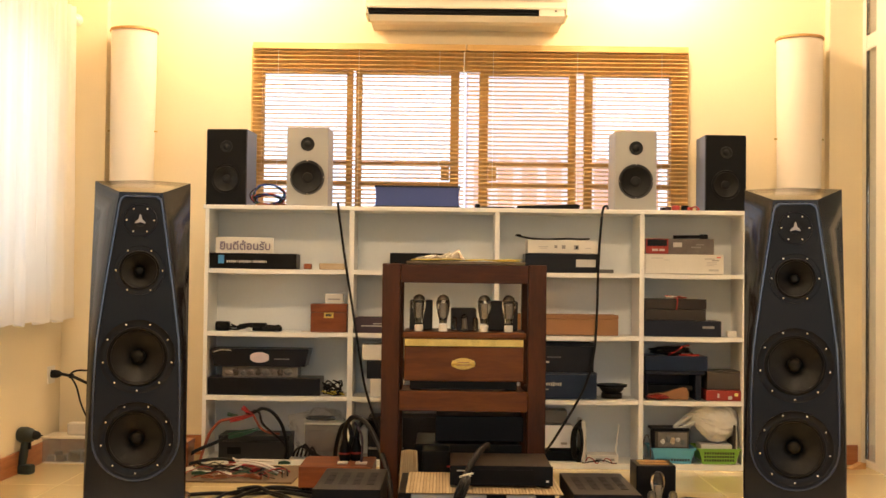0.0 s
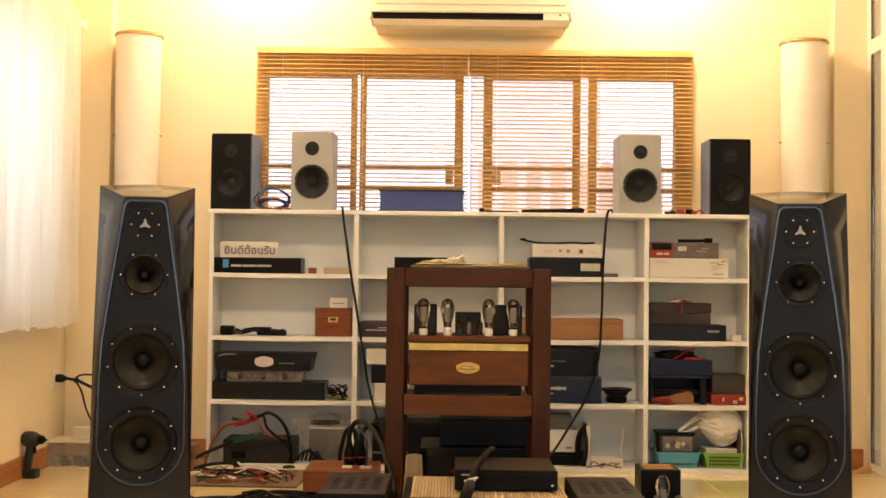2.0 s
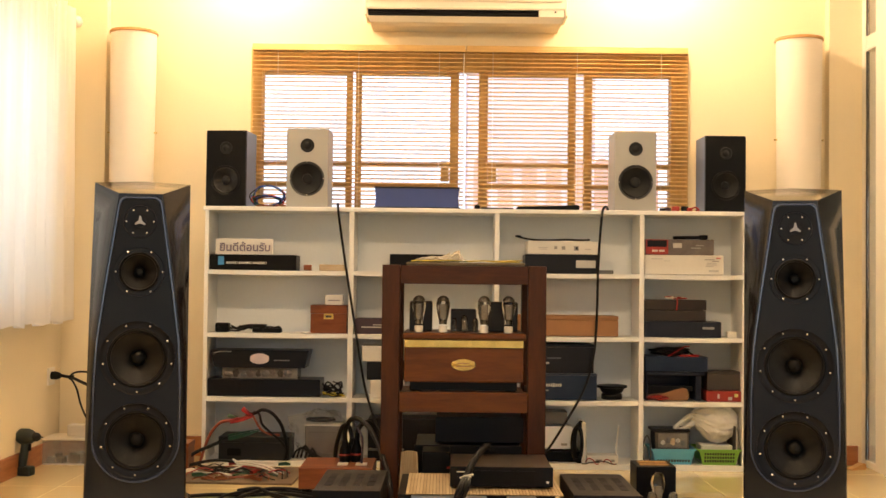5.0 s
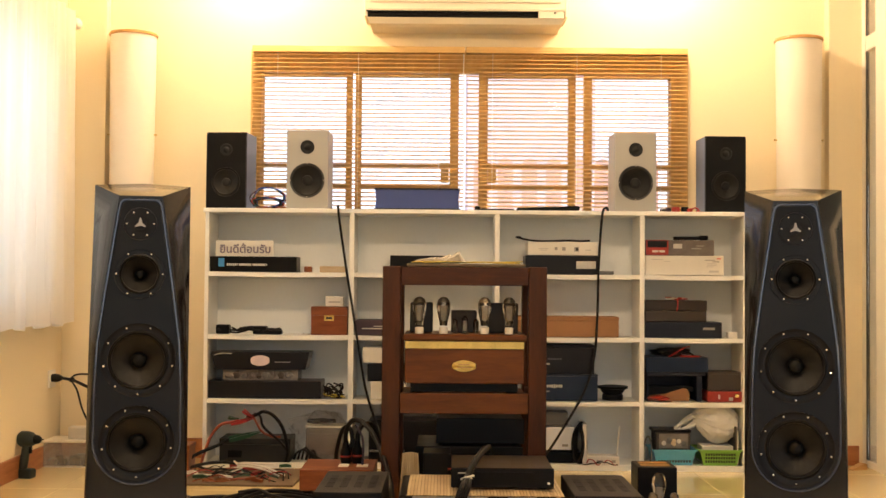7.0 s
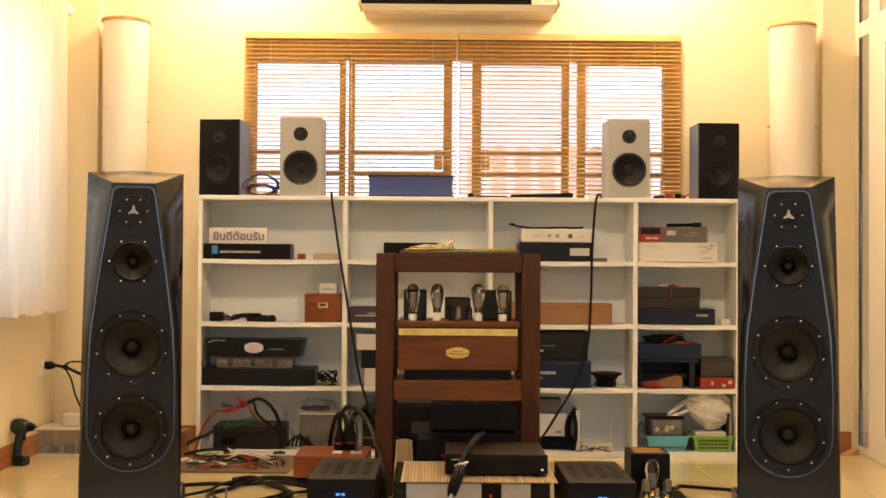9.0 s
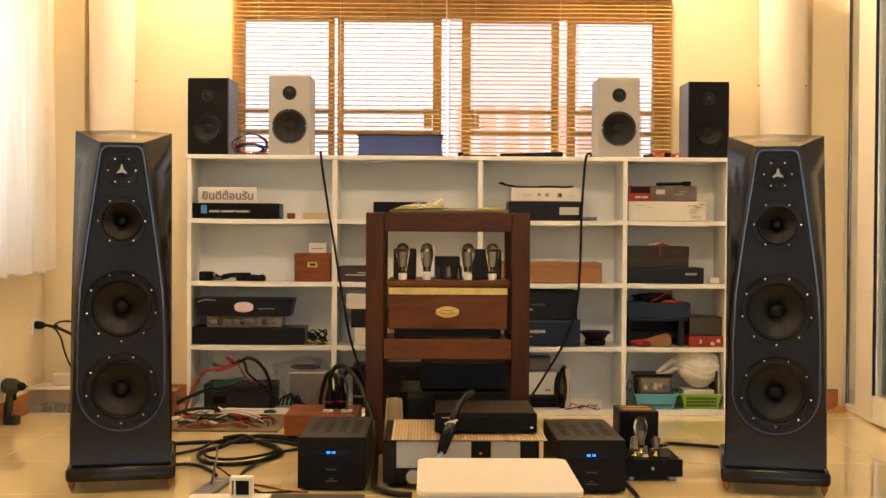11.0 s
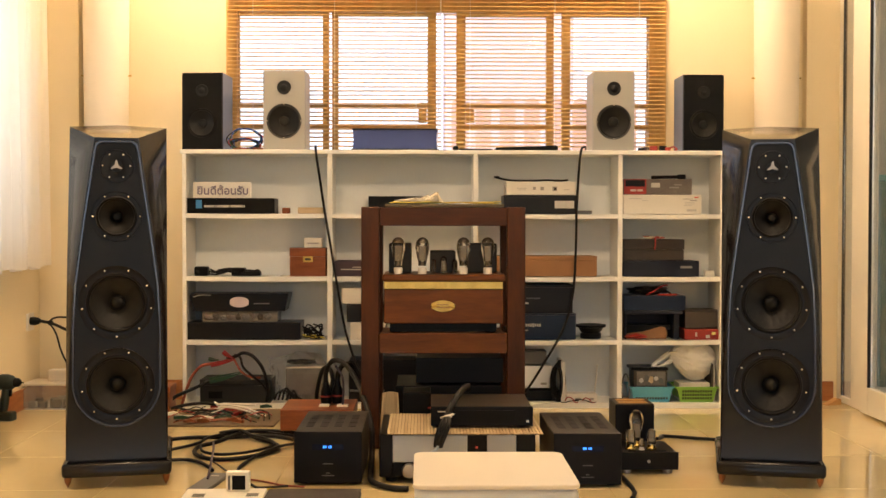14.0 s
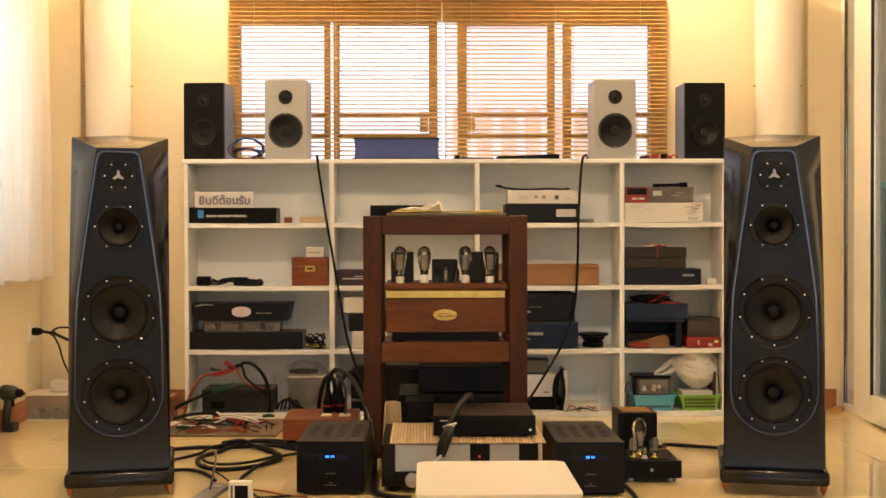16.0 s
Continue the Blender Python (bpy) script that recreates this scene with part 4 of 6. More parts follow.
# gear below the rack's middle shelf
lo = empty("power_amplifier", "black power amplifier in the rack's lower bay", "amplifier", at=(-0.03, 5.02, 0.1255))
part("case", bx(-0.22, 0.22, 0.0, 0.38, 0.015, 0.135, 0.004), M_BLACK, lo)
part("front_panel", bx(-0.225, 0.225, -0.012, -0.0005, 0.012, 0.138, 0.003), M_BLACKPLASTIC, lo)
for x in (-0.18, 0.18):
    for y in (0.04, 0.34):
        part("foot", moved(lathe([(0.02, 0), (0.02, 0.0145)], 14), Matrix.Translation((x, y, 0))), M_RUBBER, lo)
up = empty("stacked_component", "dark brown-black component stacked on an amplifier", "component", at=(0.0, 5.06, 0.2640))
part("case", bx(-0.165, 0.20, 0.0, 0.34, 0.008, 0.110, 0.004), M_BLACK, up)
part("front_panel", bx(-0.168, 0.203, -0.009, -0.0005, 0.006, 0.112, 0.003), M_BLACK, up)
for x in (-0.14, 0.17):
    for y in (0.03, 0.30):
        part("foot", moved(lathe([(0.016, 0), (0.016, 0.0078)], 12), Matrix.Translation((x, y, 0))), M_RUBBER, up)
rb = empty("bamboo_mat", "spare bamboo mat curled up beside the rack post", "mat", at=(0, 4.78, 0))
roll = part("bamboo_strip", moved(bx(-0.0050, 0.0050, -0.002, 0.002, 0.0, 0.262, 0.001, 1), Matrix.Rotation(radians(-6), 4, "X")), M_BAMBOO, rb)
for k in range(9):
    o = roll if k == 0 else roll.copy()
    if k:
        scene.collection.objects.link(o)
    o.location = (-0.313 + 0.0108 * k, 0.05 - 0.0016 * (k - 4) ** 2, 0.0)
    o.rotation_euler = (0, 0, radians(9 * (k - 4)))
bx2 = empty("black_adapter_box", "small black box standing behind the bamboo mat", "box", at=(-0.162, 4.96, 0))
part("body", bx(-0.056, 0.056, -0.14, 0.03, 0.0, 0.262, 0.004), M_BLACKPLASTIC, bx2)
part("lead", hose([(0.045, -0.145, 0.200), (0.065, -0.16, 0.203), (0.080, -0.19, 0.197), (0.06, -0.22, 0.196)], 0.004, 6, 6), M_REDWIRE, bx2, "red lead", True)


# ---- black mono amplifiers ----
def mono():
    m = empty("mono_amplifier", "black box amplifier with a small blue display", "amplifier", "pair of box amplifiers")
    w, h, d = 0.242, 0.180, 0.48
    case = part("case", bx(-w / 2, w / 2, 0.003, d, 0.014, h + 0.014, 0.004), M_BLACKTOP, m)
    part("front_panel", bx(-w / 2 - 0.001, w / 2 + 0.001, -0.010, 0.0025, 0.012, h + 0.016, 0.003), M_BLACK, m)
    part("display_window", bx(-0.056, 0.056, -0.0125, -0.0105, 0.131, 0.151), M_LCDGLASS, m)
    for x, w2 in ((-0.017, 0.005), (-0.010, 0.005), (0.002, 0.003), (0.008, 0.005)):
        part("digit", bx(x, x + w2, -0.0135, -0.0127, 0.138, 0.146), M_LCD, m)
    part("logo_bar", bx(-0.018, 0.018, -0.0120, -0.0102, 0.079, 0.082), M_GREY, m)
    part("button", bx(-0.022, 0.022, -0.0122, -0.0102, 0.037, 0.040), M_GREY, m)
    part("button", bx(-0.006, 0.006, -0.0122, -0.0102, 0.046, 0.049), M_GREY, m)
    for k in range(4):
        for j in range(3):
            x = -0.078 + 0.052 * k
            part("vent_slot", bx(x - 0.014, x + 0.014, 0.11 + 0.09 * j, 0.196 + 0.09 * j, h + 0.0135, h + 0.0150), M_RUBBER, m)
    for x in (-0.09, 0.09):
        for y in (0.05, 0.42):
            part("foot", moved(lathe([(0.018, 0), (0.018, 0.0135)], 14), Matrix.Translation((x, y, 0))), M_RUBBER, m)
    return m


m1 = mono()
copy_thing(m1, pose(0.452, 4.262, 0, 0, 0, 0.5))
m1.matrix_basis = pose(-0.479, 4.30, 0, 0, 0, -0.5)

# ---- low component cabinet with a bamboo mat ----
lc = empty("component_base", "black low amplifier with silver front panels", "amplifier", at=(-0.012, 4.335, 0))
part("case", bx(-0.285, 0.285, 0.004, 0.46, 0.02, 0.178, 0.006), M_BLACK, lc)
part("front_panel", bx(-0.236, 0.036, -0.008, 0.003, 0.078, 0.176, 0.003), M_SILVER, lc, "silver front panel")
part("front_panel", bx(0.108, 0.214, -0.008, 0.003, 0.078, 0.176, 0.003), M_SILVER, lc, "silver front panel")
part("control_panel", bx(0.037, 0.107, -0.006, 0.003, 0.078, 0.176, 0.002), M_BLACKPLASTIC, lc)
part("power_light", bx(0.066, 0.074, -0.0075, -0.0055, 0.128, 0.136), M_INKRED, lc)
part("lower_panel", bx(-0.236, 0.250, -0.004, 0.003, 0.026, 0.076, 0.002), M_BLACKPLASTIC, lc)
part("knob", moved(lathe([(0.026, 0.0), (0.028, 0.014), (0.024, 0.022), (0, 0.024)], 24, "-Y"), Matrix.Translation((-0.175, -0.004, 0.049))), M_GUARD, lc, "round silver knob", True)
for x in (-0.24, 0.24):
    for y in (0.05, 0.41):
        part("foot", moved(lathe([(0.022, 0), (0.022, 0.0195)], 14), Matrix.Translation((x, y, 0))), M_RUBBER, lc)
bm_ = empty("bamboo_mat", "striped bamboo mat spread over a low amplifier", "mat", at=(-0.012, 4.32, 0.1785))
random.seed(8)
# dark sheet added beneath, so the strip gaps show as shade
part("backing", bx(-0.257, 0.312, 0.003, 0.457, 0.0, 0.0015), M_DARKSLOT, bm_)
st = part("bamboo_strip", bx(-0.0054, 0.0054, 0, 0.46, 0.0016, 0.005, 0.0012, 1), M_BAMBOO, bm_)
for k in range(47):
    o = st if k == 0 else st.copy()
    if k:
        scene.collection.objects.link(o)
    o.location = (-0.250 + 0.0121 * k, random.uniform(-0.003, 0.003), random.uniform(0, 0.0006))
dac = empty("disc_transport", "black component resting on the bamboo mat", "component", at=(0.082, 4.44, 0.184))
part("case", bx(-0.188, 0.188, 0.004, 0.34, 0.010, 0.078, 0.003), M_DACTOP, dac)
part("front_panel", bx(-0.190, 0.190, -0.008, 0.0035, 0.008, 0.080, 0.002), M_BLACK, dac)
part("display_window", bx(-0.16, 0.12, -0.0095, -0.0078, 0.020, 0.066), M_BLACKPLASTIC, dac)
part("logo_bar", bx(-0.165, -0.115, -0.0105, -0.0094, 0.060, 0.064), M_INKWHITE, dac)
part("button", bx(0.165, 0.175, -0.0105, -0.0078, 0.022, 0.030), M_STEEL, dac)
for x in (-0.15, 0.15):
    for y in (0.04, 0.30):
        part("foot", moved(lathe([(0.02, 0), (0.02, 0.0095)], 14), Matrix.Translation((x, y, 0))), M_RUBBER, dac)

# cable bundle hanging over the front
cb = empty("cable_bundle", "thick black power cable looped and tied with white string", "cable")
part("cable", hose([(0.042, 4.80, 0.277), (0.038, 4.70, 0.300), (0.035, 4.62, 0.315), (0.014, 4.52, 0.316), (-0.013, 4.45, 0.296), (-0.035, 4.41, 0.264), (-0.048, 4.385, 0.234), (-0.066, 4.315, 0.201), (-0.082, 4.295, 0.143)], 0.0125, 10, 8), M_CABLE, cb, smooth=True)
random.seed(3)
for k in range(7):
    a = 2 * math.pi * k / 7
    ox, oy = 0.015 * math.cos(a), 0.010 * math.sin(a)
    part("cable_loop", hose([(-0.048 + ox * 0.5, 4.375 + oy * 0.3, 0.239 + 0.004), (-0.057 + ox, 4.318 + oy, 0.22), (-0.072 + ox * 1.1, 4.300 + oy, 0.183), (-0.084 + ox * 0.7, 4.298 + oy * 0.6, 0.138 + 0.01 * (k % 3))], 0.0065, 8, 6), M_CABLE, cb, smooth=True)
part("string", hose([(-0.048 - 0.024, 4.37, 0.239 - 0.006), (-0.048 - 0.005, 4.348, 0.239 + 0.004), (-0.048 + 0.022, 4.362, 0.239 + 0.008), (-0.048 + 0.012, 4.39, 0.239 + 0.002), (-0.048 - 0.014, 4.352, 0.239 - 0.010), (-0.048 + 0.016, 4.350, 0.239 + 0.002)], 0.0035, 6, 6), M_WHITEWIRE, cb, "white string", True)
part("tail", hose([(-0.08, 4.295, 0.147), (-0.09, 4.285, 0.131), (-0.103, 4.28, 0.125), (-0.115, 4.28, 0.113)], 0.006, 8, 6), M_PALEBLUE, cb, "pale blue cable tail", True)

# ---- white lidded unit nearest the camera ----
wu = empty("white_unit", "white rounded plastic unit with a cream lid", "electronic unit", at=(0.074, 3.39, 0))
part("body", bx(-0.236, 0.236, 0.004, 0.496, 0.012, 0.188, 0.022, 4), M_UNITWHITE, wu, smooth=True)


def slab(hx, y0, y1, z0, z1, r, n=6):
    pts = []
    for cx, cy, a0 in ((hx - r, y0 + r, -90), (hx - r, y1 - r, 0), (-hx + r, y1 - r, 90), (-hx + r, y0 + r, 180)):
        for k in range(n + 1):
            a = radians(a0 + 90 * k / n)
            pts.append((cx + r * math.cos(a), cy + r * math.sin(a)))
    bm = bmesh.new()
    lv = [[bm.verts.new((x * s, (y - (y0 + y1) / 2) * s + (y0 + y1) / 2, z)) for x, y in pts] for s, z in ((1, z0), (1, z1 - 0.003), (0.992, z1))]
    for a, b in zip(lv, lv[1:]):
        for i in range(len(a)):
            j = (i + 1) % len(a)
            bm.faces.new((a[i], a[j], b[j], b[i]))
    bm.faces.new(lv[0][::-1])
    bm.faces.new(lv[-1])
    return bm


part("lid", slab(0.240, 0.0, 0.500, 0.1885, 0.2005, 0.035), M_CREAMTOP, wu, "cream lid")
for x in (-0.19, 0.19):
    for y in (0.06, 0.44):
        part("foot", moved(lathe([(0.02, 0), (0.02, 0.0118)], 14), Matrix.Translation((x, y, 0))), M_RUBBER, wu)

# ---- small valve preamplifier and its power supply ----
va = empty("valve_preamplifier", "small black preamplifier with bare glass valves", "preamplifier", at=(0.714, 4.485, 0))
part("chassis", bx(-0.110, 0.110, 0.0, 0.24, 0.020, 0.082, 0.003), M_BLACK, va)
part("front_panel", bx(-0.113, 0.113, -0.008, -0.0005, 0.018, 0.084, 0.002), M_BLACKPLASTIC, va)
part("knob", moved(lathe([(0.006, 0), (0.006, 0.006), (0, 0.007)], 14, "-Y"), Matrix.Translation((0.0, -0.008, 0.050))), M_GUARD, va, smooth=True)
for x in (-0.078, 0.078):
    for y in (0.03, 0.2):
        part("foot", moved(lathe([(0.018, 0), (0.02, 0.012), (0.016, 0.0195)], 16), Matrix.Translation((x, y, 0))), M_GUARD, va, smooth=True)
part("top_plate", bx(-0.07, 0.07, 0.02, 0.18, 0.0823, 0.086), M_BLACK, va)
for x, y, s in ((-0.028, 0.10, 0.92), (-0.060, 0.045, 0.74), (0.020, 0.045, 0.74), (-0.020, 0.03, 0.42)):
    v = part("valve", moved(lathe(BULB if s > 0.8 else [(0.0, 0.105), (0.012, 0.102), (0.021, 0.092), (0.022, 0.03)], 20, close=False), Matrix.Diagonal((s * 1.1, s * 1.1, s, 1))), M_BULBGLASS, va, "clear glass valve", True)
    v.location = (x, y, 0.0865)
    part("valve_base", lathe([(0.027 * s, 0), (0.027 * s, 0.008 * s), (0.021 * s, 0.014 * s), (0.020 * s, 0.026 * s), (0, 0.028 * s)], 16), M_CERAMIC if s < 0.6 else M_BRASS, v, smooth=True)
    part("plate", bx(-0.010 * s, 0.010 * s, -0.006 * s, 0.006 * s, 0.04 * s, 0.098 * s), M_GETTER, v)
ps = empty("power_supply", "black box power supply with amber labels on top", "power supply", at=(0.709, 4.745, 0))
part("case", bx(-0.078, 0.078, 0.0, 0.17, 0.006, 0.225, 0.004), M_BLACK, ps)
part("top_label", bx(-0.058, 0.058, 0.03, 0.075, 0.2252, 0.2265), M_ORANGE, ps, "amber label")
part("top_label", bx(-0.058, 0.058, 0.095, 0.14, 0.2252, 0.2265), M_ORANGE, ps, "amber label")
for x in (-0.06, 0.06):
    for y in (0.02, 0.15):
        part("foot", moved(lathe([(0.012, 0), (0.012, 0.0058)], 12), Matrix.Translation((x, y, 0))), M_RUBBER, ps)

# ---- wooden power distributor with plugs ----
pd = empty("power_distributor", "reddish wooden power distribution box with white sockets", "power box", at=(-0.600, 5.20, 0), turn=0)
part("case", bx(-0.160, 0.160, 0.0, 0.32, 0.040, 0.132, 0.004), M_BOXWOOD, pd)
part("socket_plate", bx(0.0, 0.045, 0.08, 0.14, 0.1323, 0.138, 0.002), M_WHITEPLASTIC, pd, "white socket")
part("socket_plate", bx(0.08, 0.13, 0.08, 0.14, 0.1323, 0.138, 0.002), M_WHITEPLASTIC, pd, "white socket")
for x in (-0.13, 0.13):
    for y in (0.03, 0.29):
        part("foot", moved(lathe([(0.012, 0), (0.022, 0.039)], 14), Matrix.Translation((x, y, 0))), M_BLACKPLASTIC, pd, smooth=True)
pc = empty("power_cables", "thick black power cables arching from wall plugs", "cable")
for x, y in ((-0.575, 5.38), (-0.525, 5.40), (-0.548, 5.46)):
    part("plug", moved(lathe([(0.022, 0), (0.026, 0.02), (0.025, 0.055), (0.016, 0.08), (0.012, 0.10)], 16), Matrix.Translation((x, y, 0.1325))), M_BLACKPLASTIC, pc, smooth=True)
    part("ring", moved(lathe([(0.0268, 0.0), (0.0268, 0.008)], 16), Matrix.Translation((x, y, 0.163))), M_RED, pc, smooth=True)
part("cable", hose([(-0.575, 5.38, 0.22), (-0.572, 5.36, 0.28), (-0.54, 5.33, 0.332), (-0.48, 5.25, 0.325), (-0.415, 5.10, 0.26), (-0.352, 4.85, 0.15), (-0.334, 4.62, 0.07), (-0.330, 4.40, 0.03), (-0.318, 4.27, 0.02), (-0.25, 4.21, 0.012), (-0.19, 4.19, 0.012)], 0.0108, 10, 8), M_CABLE, pc, smooth=True)
part("cable", hose([(-0.525, 5.40, 0.22), (-0.52, 5.40, 0.27), (-0.50, 5.42, 0.30), (-0.46, 5.46, 0.29), (-0.42, 5.52, 0.15), (-0.42, 5.6, 0.03), (-0.50, 5.66, 0.013)], 0.011, 10, 8), M_CABLE, pc, smooth=True)
part("cable", hose([(-0.548, 5.46, 0.22), (-0.565, 5.47, 0.28), (-0.60, 5.49, 0.27), (-0.63, 5.53, 0.16), (-0.64, 5.58, 0.04), (-0.72, 5.62, 0.011)], 0.010, 10, 8), M_CABLE, pc, smooth=True)
part("cable", hose([(-0.495, 5.31, 0.139), (-0.492, 5.31, 0.20), (-0.498, 5.32, 0.26), (-0.53, 5.34, 0.31)], 0.005, 8, 6), M_PURPLECORD, pc, "purple-grey cable", True)

# ---- cables on the floor ----
fc = empty("floor_cables", "coiled thick black speaker cables lying on the floor", "cable")
random.seed(11)
part("cable", hose([(-1.26, 5.16, 0.010), (-1.13, 5.217, 0.010), (-0.995, 5.216, 0.010), (-0.876, 5.243, 0.011), (-0.80, 5.243, 0.011), (-0.69, 5.16, 0.010), (-0.60, 5.06, 0.010)], 0.0085, 10, 8), M_CABLE, fc, smooth=True)
part("cable", hose([(-1.20, 4.92, 0.008), (-1.10, 5.07, 0.009), (-1.06, 5.163, 0.020), (-0.955, 5.271, 0.022), (-0.857, 5.285, 0.020), (-0.763, 5.229, 0.022), (-0.68, 5.174, 0.020), (-0.60, 5.10, 0.010)], 0.0065, 10, 8), M_CABLE, fc, smooth=True)
part("cable", hose([(-0.60, 5.22, 0.010), (-0.70, 5.24, 0.024), (-0.80, 5.27, 0.028), (-0.90, 5.27, 0.028), (-0.97, 5.19, 0.020), (-1.023, 5.096, 0.010), (-1.069, 5.019, 0.010), (-1.076, 4.908, 0.010), (-1.032, 4.789, 0.010), (-0.948, 4.732, 0.010), (-0.852, 4.765, 0.010), (-0.775, 4.858, 0.010), (-0.739, 4.979, 0.010), (-0.782, 5.095, 0.010), (-0.868, 5.188, 0.014), (-0.94, 5.244, 0.034), (-1.03, 5.23, 0.026)], 0.0085, 10, 8), M_CABLE, fc, smooth=True)
part("cable", hose([(-1.06, 4.94, 0.024), (-1.02, 4.81, 0.025), (-0.945, 4.755, 0.025), (-0.86, 4.785, 0.025), (-0.79, 4.87, 0.025), (-0.755, 4.97, 0.025), (-0.80, 5.09, 0.025), (-0.88, 5.17, 0.028)], 0.006, 10, 8), M_CABLE, fc, smooth=True)
part("cable", hose([(-0.60, 5.20, 0.010), (-0.683, 5.068, 0.009), (-0.728, 4.942, 0.022), (-0.79, 4.799, 0.020), (-0.829, 4.686, 0.009), (-0.841, 4.578, 0.009), (-0.834, 4.475, 0.009)], 0.0065, 8, 8), M_CABLE, fc, smooth=True)
part("cable", hose([(-1.22, 4.70, 0.009), (-1.135, 4.722, 0.009), (-1.082, 4.733, 0.009), (-1.018, 4.688, 0.009), (-0.954, 4.579, 0.009), (-0.93, 4.50, 0.014)], 0.007, 8, 8), M_CABLE, fc, smooth=True)
part("cable", hose([(-1.04, 4.86, 0.006), (-1.001, 4.777, 0.006), (-0.933, 4.643, 0.006), (-0.873, 4.506, 0.006), (-0.84, 4.44, 0.006)], 0.0035, 6, 8), M_CABLE, fc, smooth=True)
part("cable", hose([(-0.84, 4.44, 0.005), (-0.774, 4.386, 0.005), (-0.705, 4.338, 0.005), (-0.637, 4.281, 0.005), (-0.56, 4.26, 0.005)], 0.0038, 6, 8), M_ORANGEWIRE, fc, "red-brown wire", True)
part("cable", hose([(-0.82, 4.32, 0.006), (-0.761, 4.301, 0.006), (-0.729, 4.245, 0.006), (-0.693, 4.245, 0.006), (-0.62, 4.27, 0.006)], 0.0048, 6, 8), M_CABLE, fc, smooth=True)
part("cable", hose([(-0.74, 4.20, 0.004), (-0.68, 4.23, 0.004), (-0.60, 4.20, 0.004), (-0.55, 4.16, 0.004)], 0.003, 6, 8), M_YELLOWWIRE, fc, "thin yellow-green wire", True)
rc = empty("speaker_cable", "black speaker cable running along the floor", "cable")
part("cable", hose([(0.80, 4.76, 0.085), (0.86, 4.95, 0.055), (0.92, 5.23, 0.011), (1.04, 5.18, 0.011), (1.16, 5.10, 0.011), (1.2, 4.83, 0.011)], 0.0075, 8, 8), M_CABLE, rc, smooth=True)
rc2 = empty("mains_cable", "black power cord curling out beside an amplifier", "cable")
part("cable", hose([(0.585, 4.72, 0.010), (0.600, 4.40, 0.009), (0.605, 4.25, 0.009), (0.600, 4.14, 0.009), (0.575, 4.05, 0.009)], 0.008, 8, 8), M_CABLE, rc2, smooth=True)

# ---- white power strip, timer and tablet near the camera ----
pw = empty("power_strip", "white power strip lying on the floor", "power strip", at=(-0.812, 4.05, 0), turn=2)
part("body", bx(-0.135, 0.140, -0.09, 0.075, 0.0, 0.030, 0.005), M_WHITEPLASTIC, pw)
part("socket", bx(-0.10, -0.06, -0.05, -0.01, 0.0302, 0.0315), M_GREY, pw)
part("socket", bx(0.08, 0.12, -0.05, -0.01, 0.0302, 0.0315), M_GREY, pw)
gp = empty("metal_plate", "dark grey metal plate lying on the floor", "metal plate", at=(-0.912, 4.30, 0), turn=-8)
part("plate", bx(-0.035, 0.035, -0.13, 0.15, 0.0, 0.016, 0.003), M_GREY, gp)
part("cord", hose([(-0.01, 0.03, 0.018), (-0.012, 0.06, 0.045), (-0.018, 0.10, 0.075), (-0.03, 0.16, 0.10), (-0.05, 0.22, 0.115)], 0.0045, 8, 6), M_PURPLECORD, gp, "faded purple cord", True)
part("print", bx(-0.018, 0.012, 0.09, 0.10, 0.0162, 0.0168), M_INKWHITE, gp)
ck = empty("digital_timer", "small white framed display standing on a power strip", "timer", at=(-0.768, 4.065, 0.0305), turn=-3)
part("frame", bx(-0.040, 0.040, 0.0, 0.028, 0.0, 0.070, 0.005), M_WHITEPLASTIC, ck)
part("screen", bx(-0.018, 0.027, -0.002, 0.0005, 0.008, 0.056), M_BLACKPLASTIC, ck)
part("side_strip", bx(-0.032, -0.025, -0.002, 0.0005, 0.008, 0.056), M_GREY, ck)
tb = empty("laptop", "closed dark brown laptop lying on the floor", "laptop", at=(-0.50, 4.02, 0))
part("base", bx(-0.17, 0.15, -0.11, 0.11, 0.0, 0.018, 0.006), M_BROWNBLACK, tb)
part("lid", bx(-0.17, 0.15, -0.11, 0.11, 0.0185, 0.028, 0.004), M_BROWNBLACK, tb)
sheet = tagged(part("paper_sheet", bx(-0.09, 0.09, -0.02, 0.03, 0, 0.0015), M_WHITECARD), "curled white paper beside a laptop", "paper")
sheet.location = (-0.49, 4.155, 0.001)

# ---- tool mat with scattered wires ----
tm = empty("tool_mat", "worn brown board lying on the floor", "board", at=(-1.09, 5.76, 0), turn=-2)
part("board", bx(-0.27, 0.27, -0.23, 0.25, 0.0, 0.010, 0.003), M_MATBOARD, tm)
jw = empty("scattered_wires", "heap of red, white and green wires and clips", "wires", at=(-1.09, 5.76, 0.0105))
random.seed(21)
WM = (M_REDWIRE, M_CABLE, M_CABLE, M_ORANGEWIRE, M_CABLE, M_BOXWOOD, M_CABLE, M_GREENWIRE)
for k in range(22):
    x, y = random.uniform(-0.22, 0.20), random.uniform(-0.17, 0.15)
    a = random.uniform(0, 6.28)
    pts = []
    for i in range(5):
        pts.append((max(-0.26, min(0.26, x)), max(-0.2, min(0.22, y)), 0.005 + random.uniform(0, 0.026 if i in (1, 2, 3) else 0.006)))
        a += random.uniform(-0.6, 0.6)
        x += 0.055 * math.cos(a)
        y += 0.055 * math.sin(a)
    part("wire", hose(pts, random.choice((0.0025, 0.0032, 0.0045)), 6, 5), WM[k % 8], jw, smooth=True)
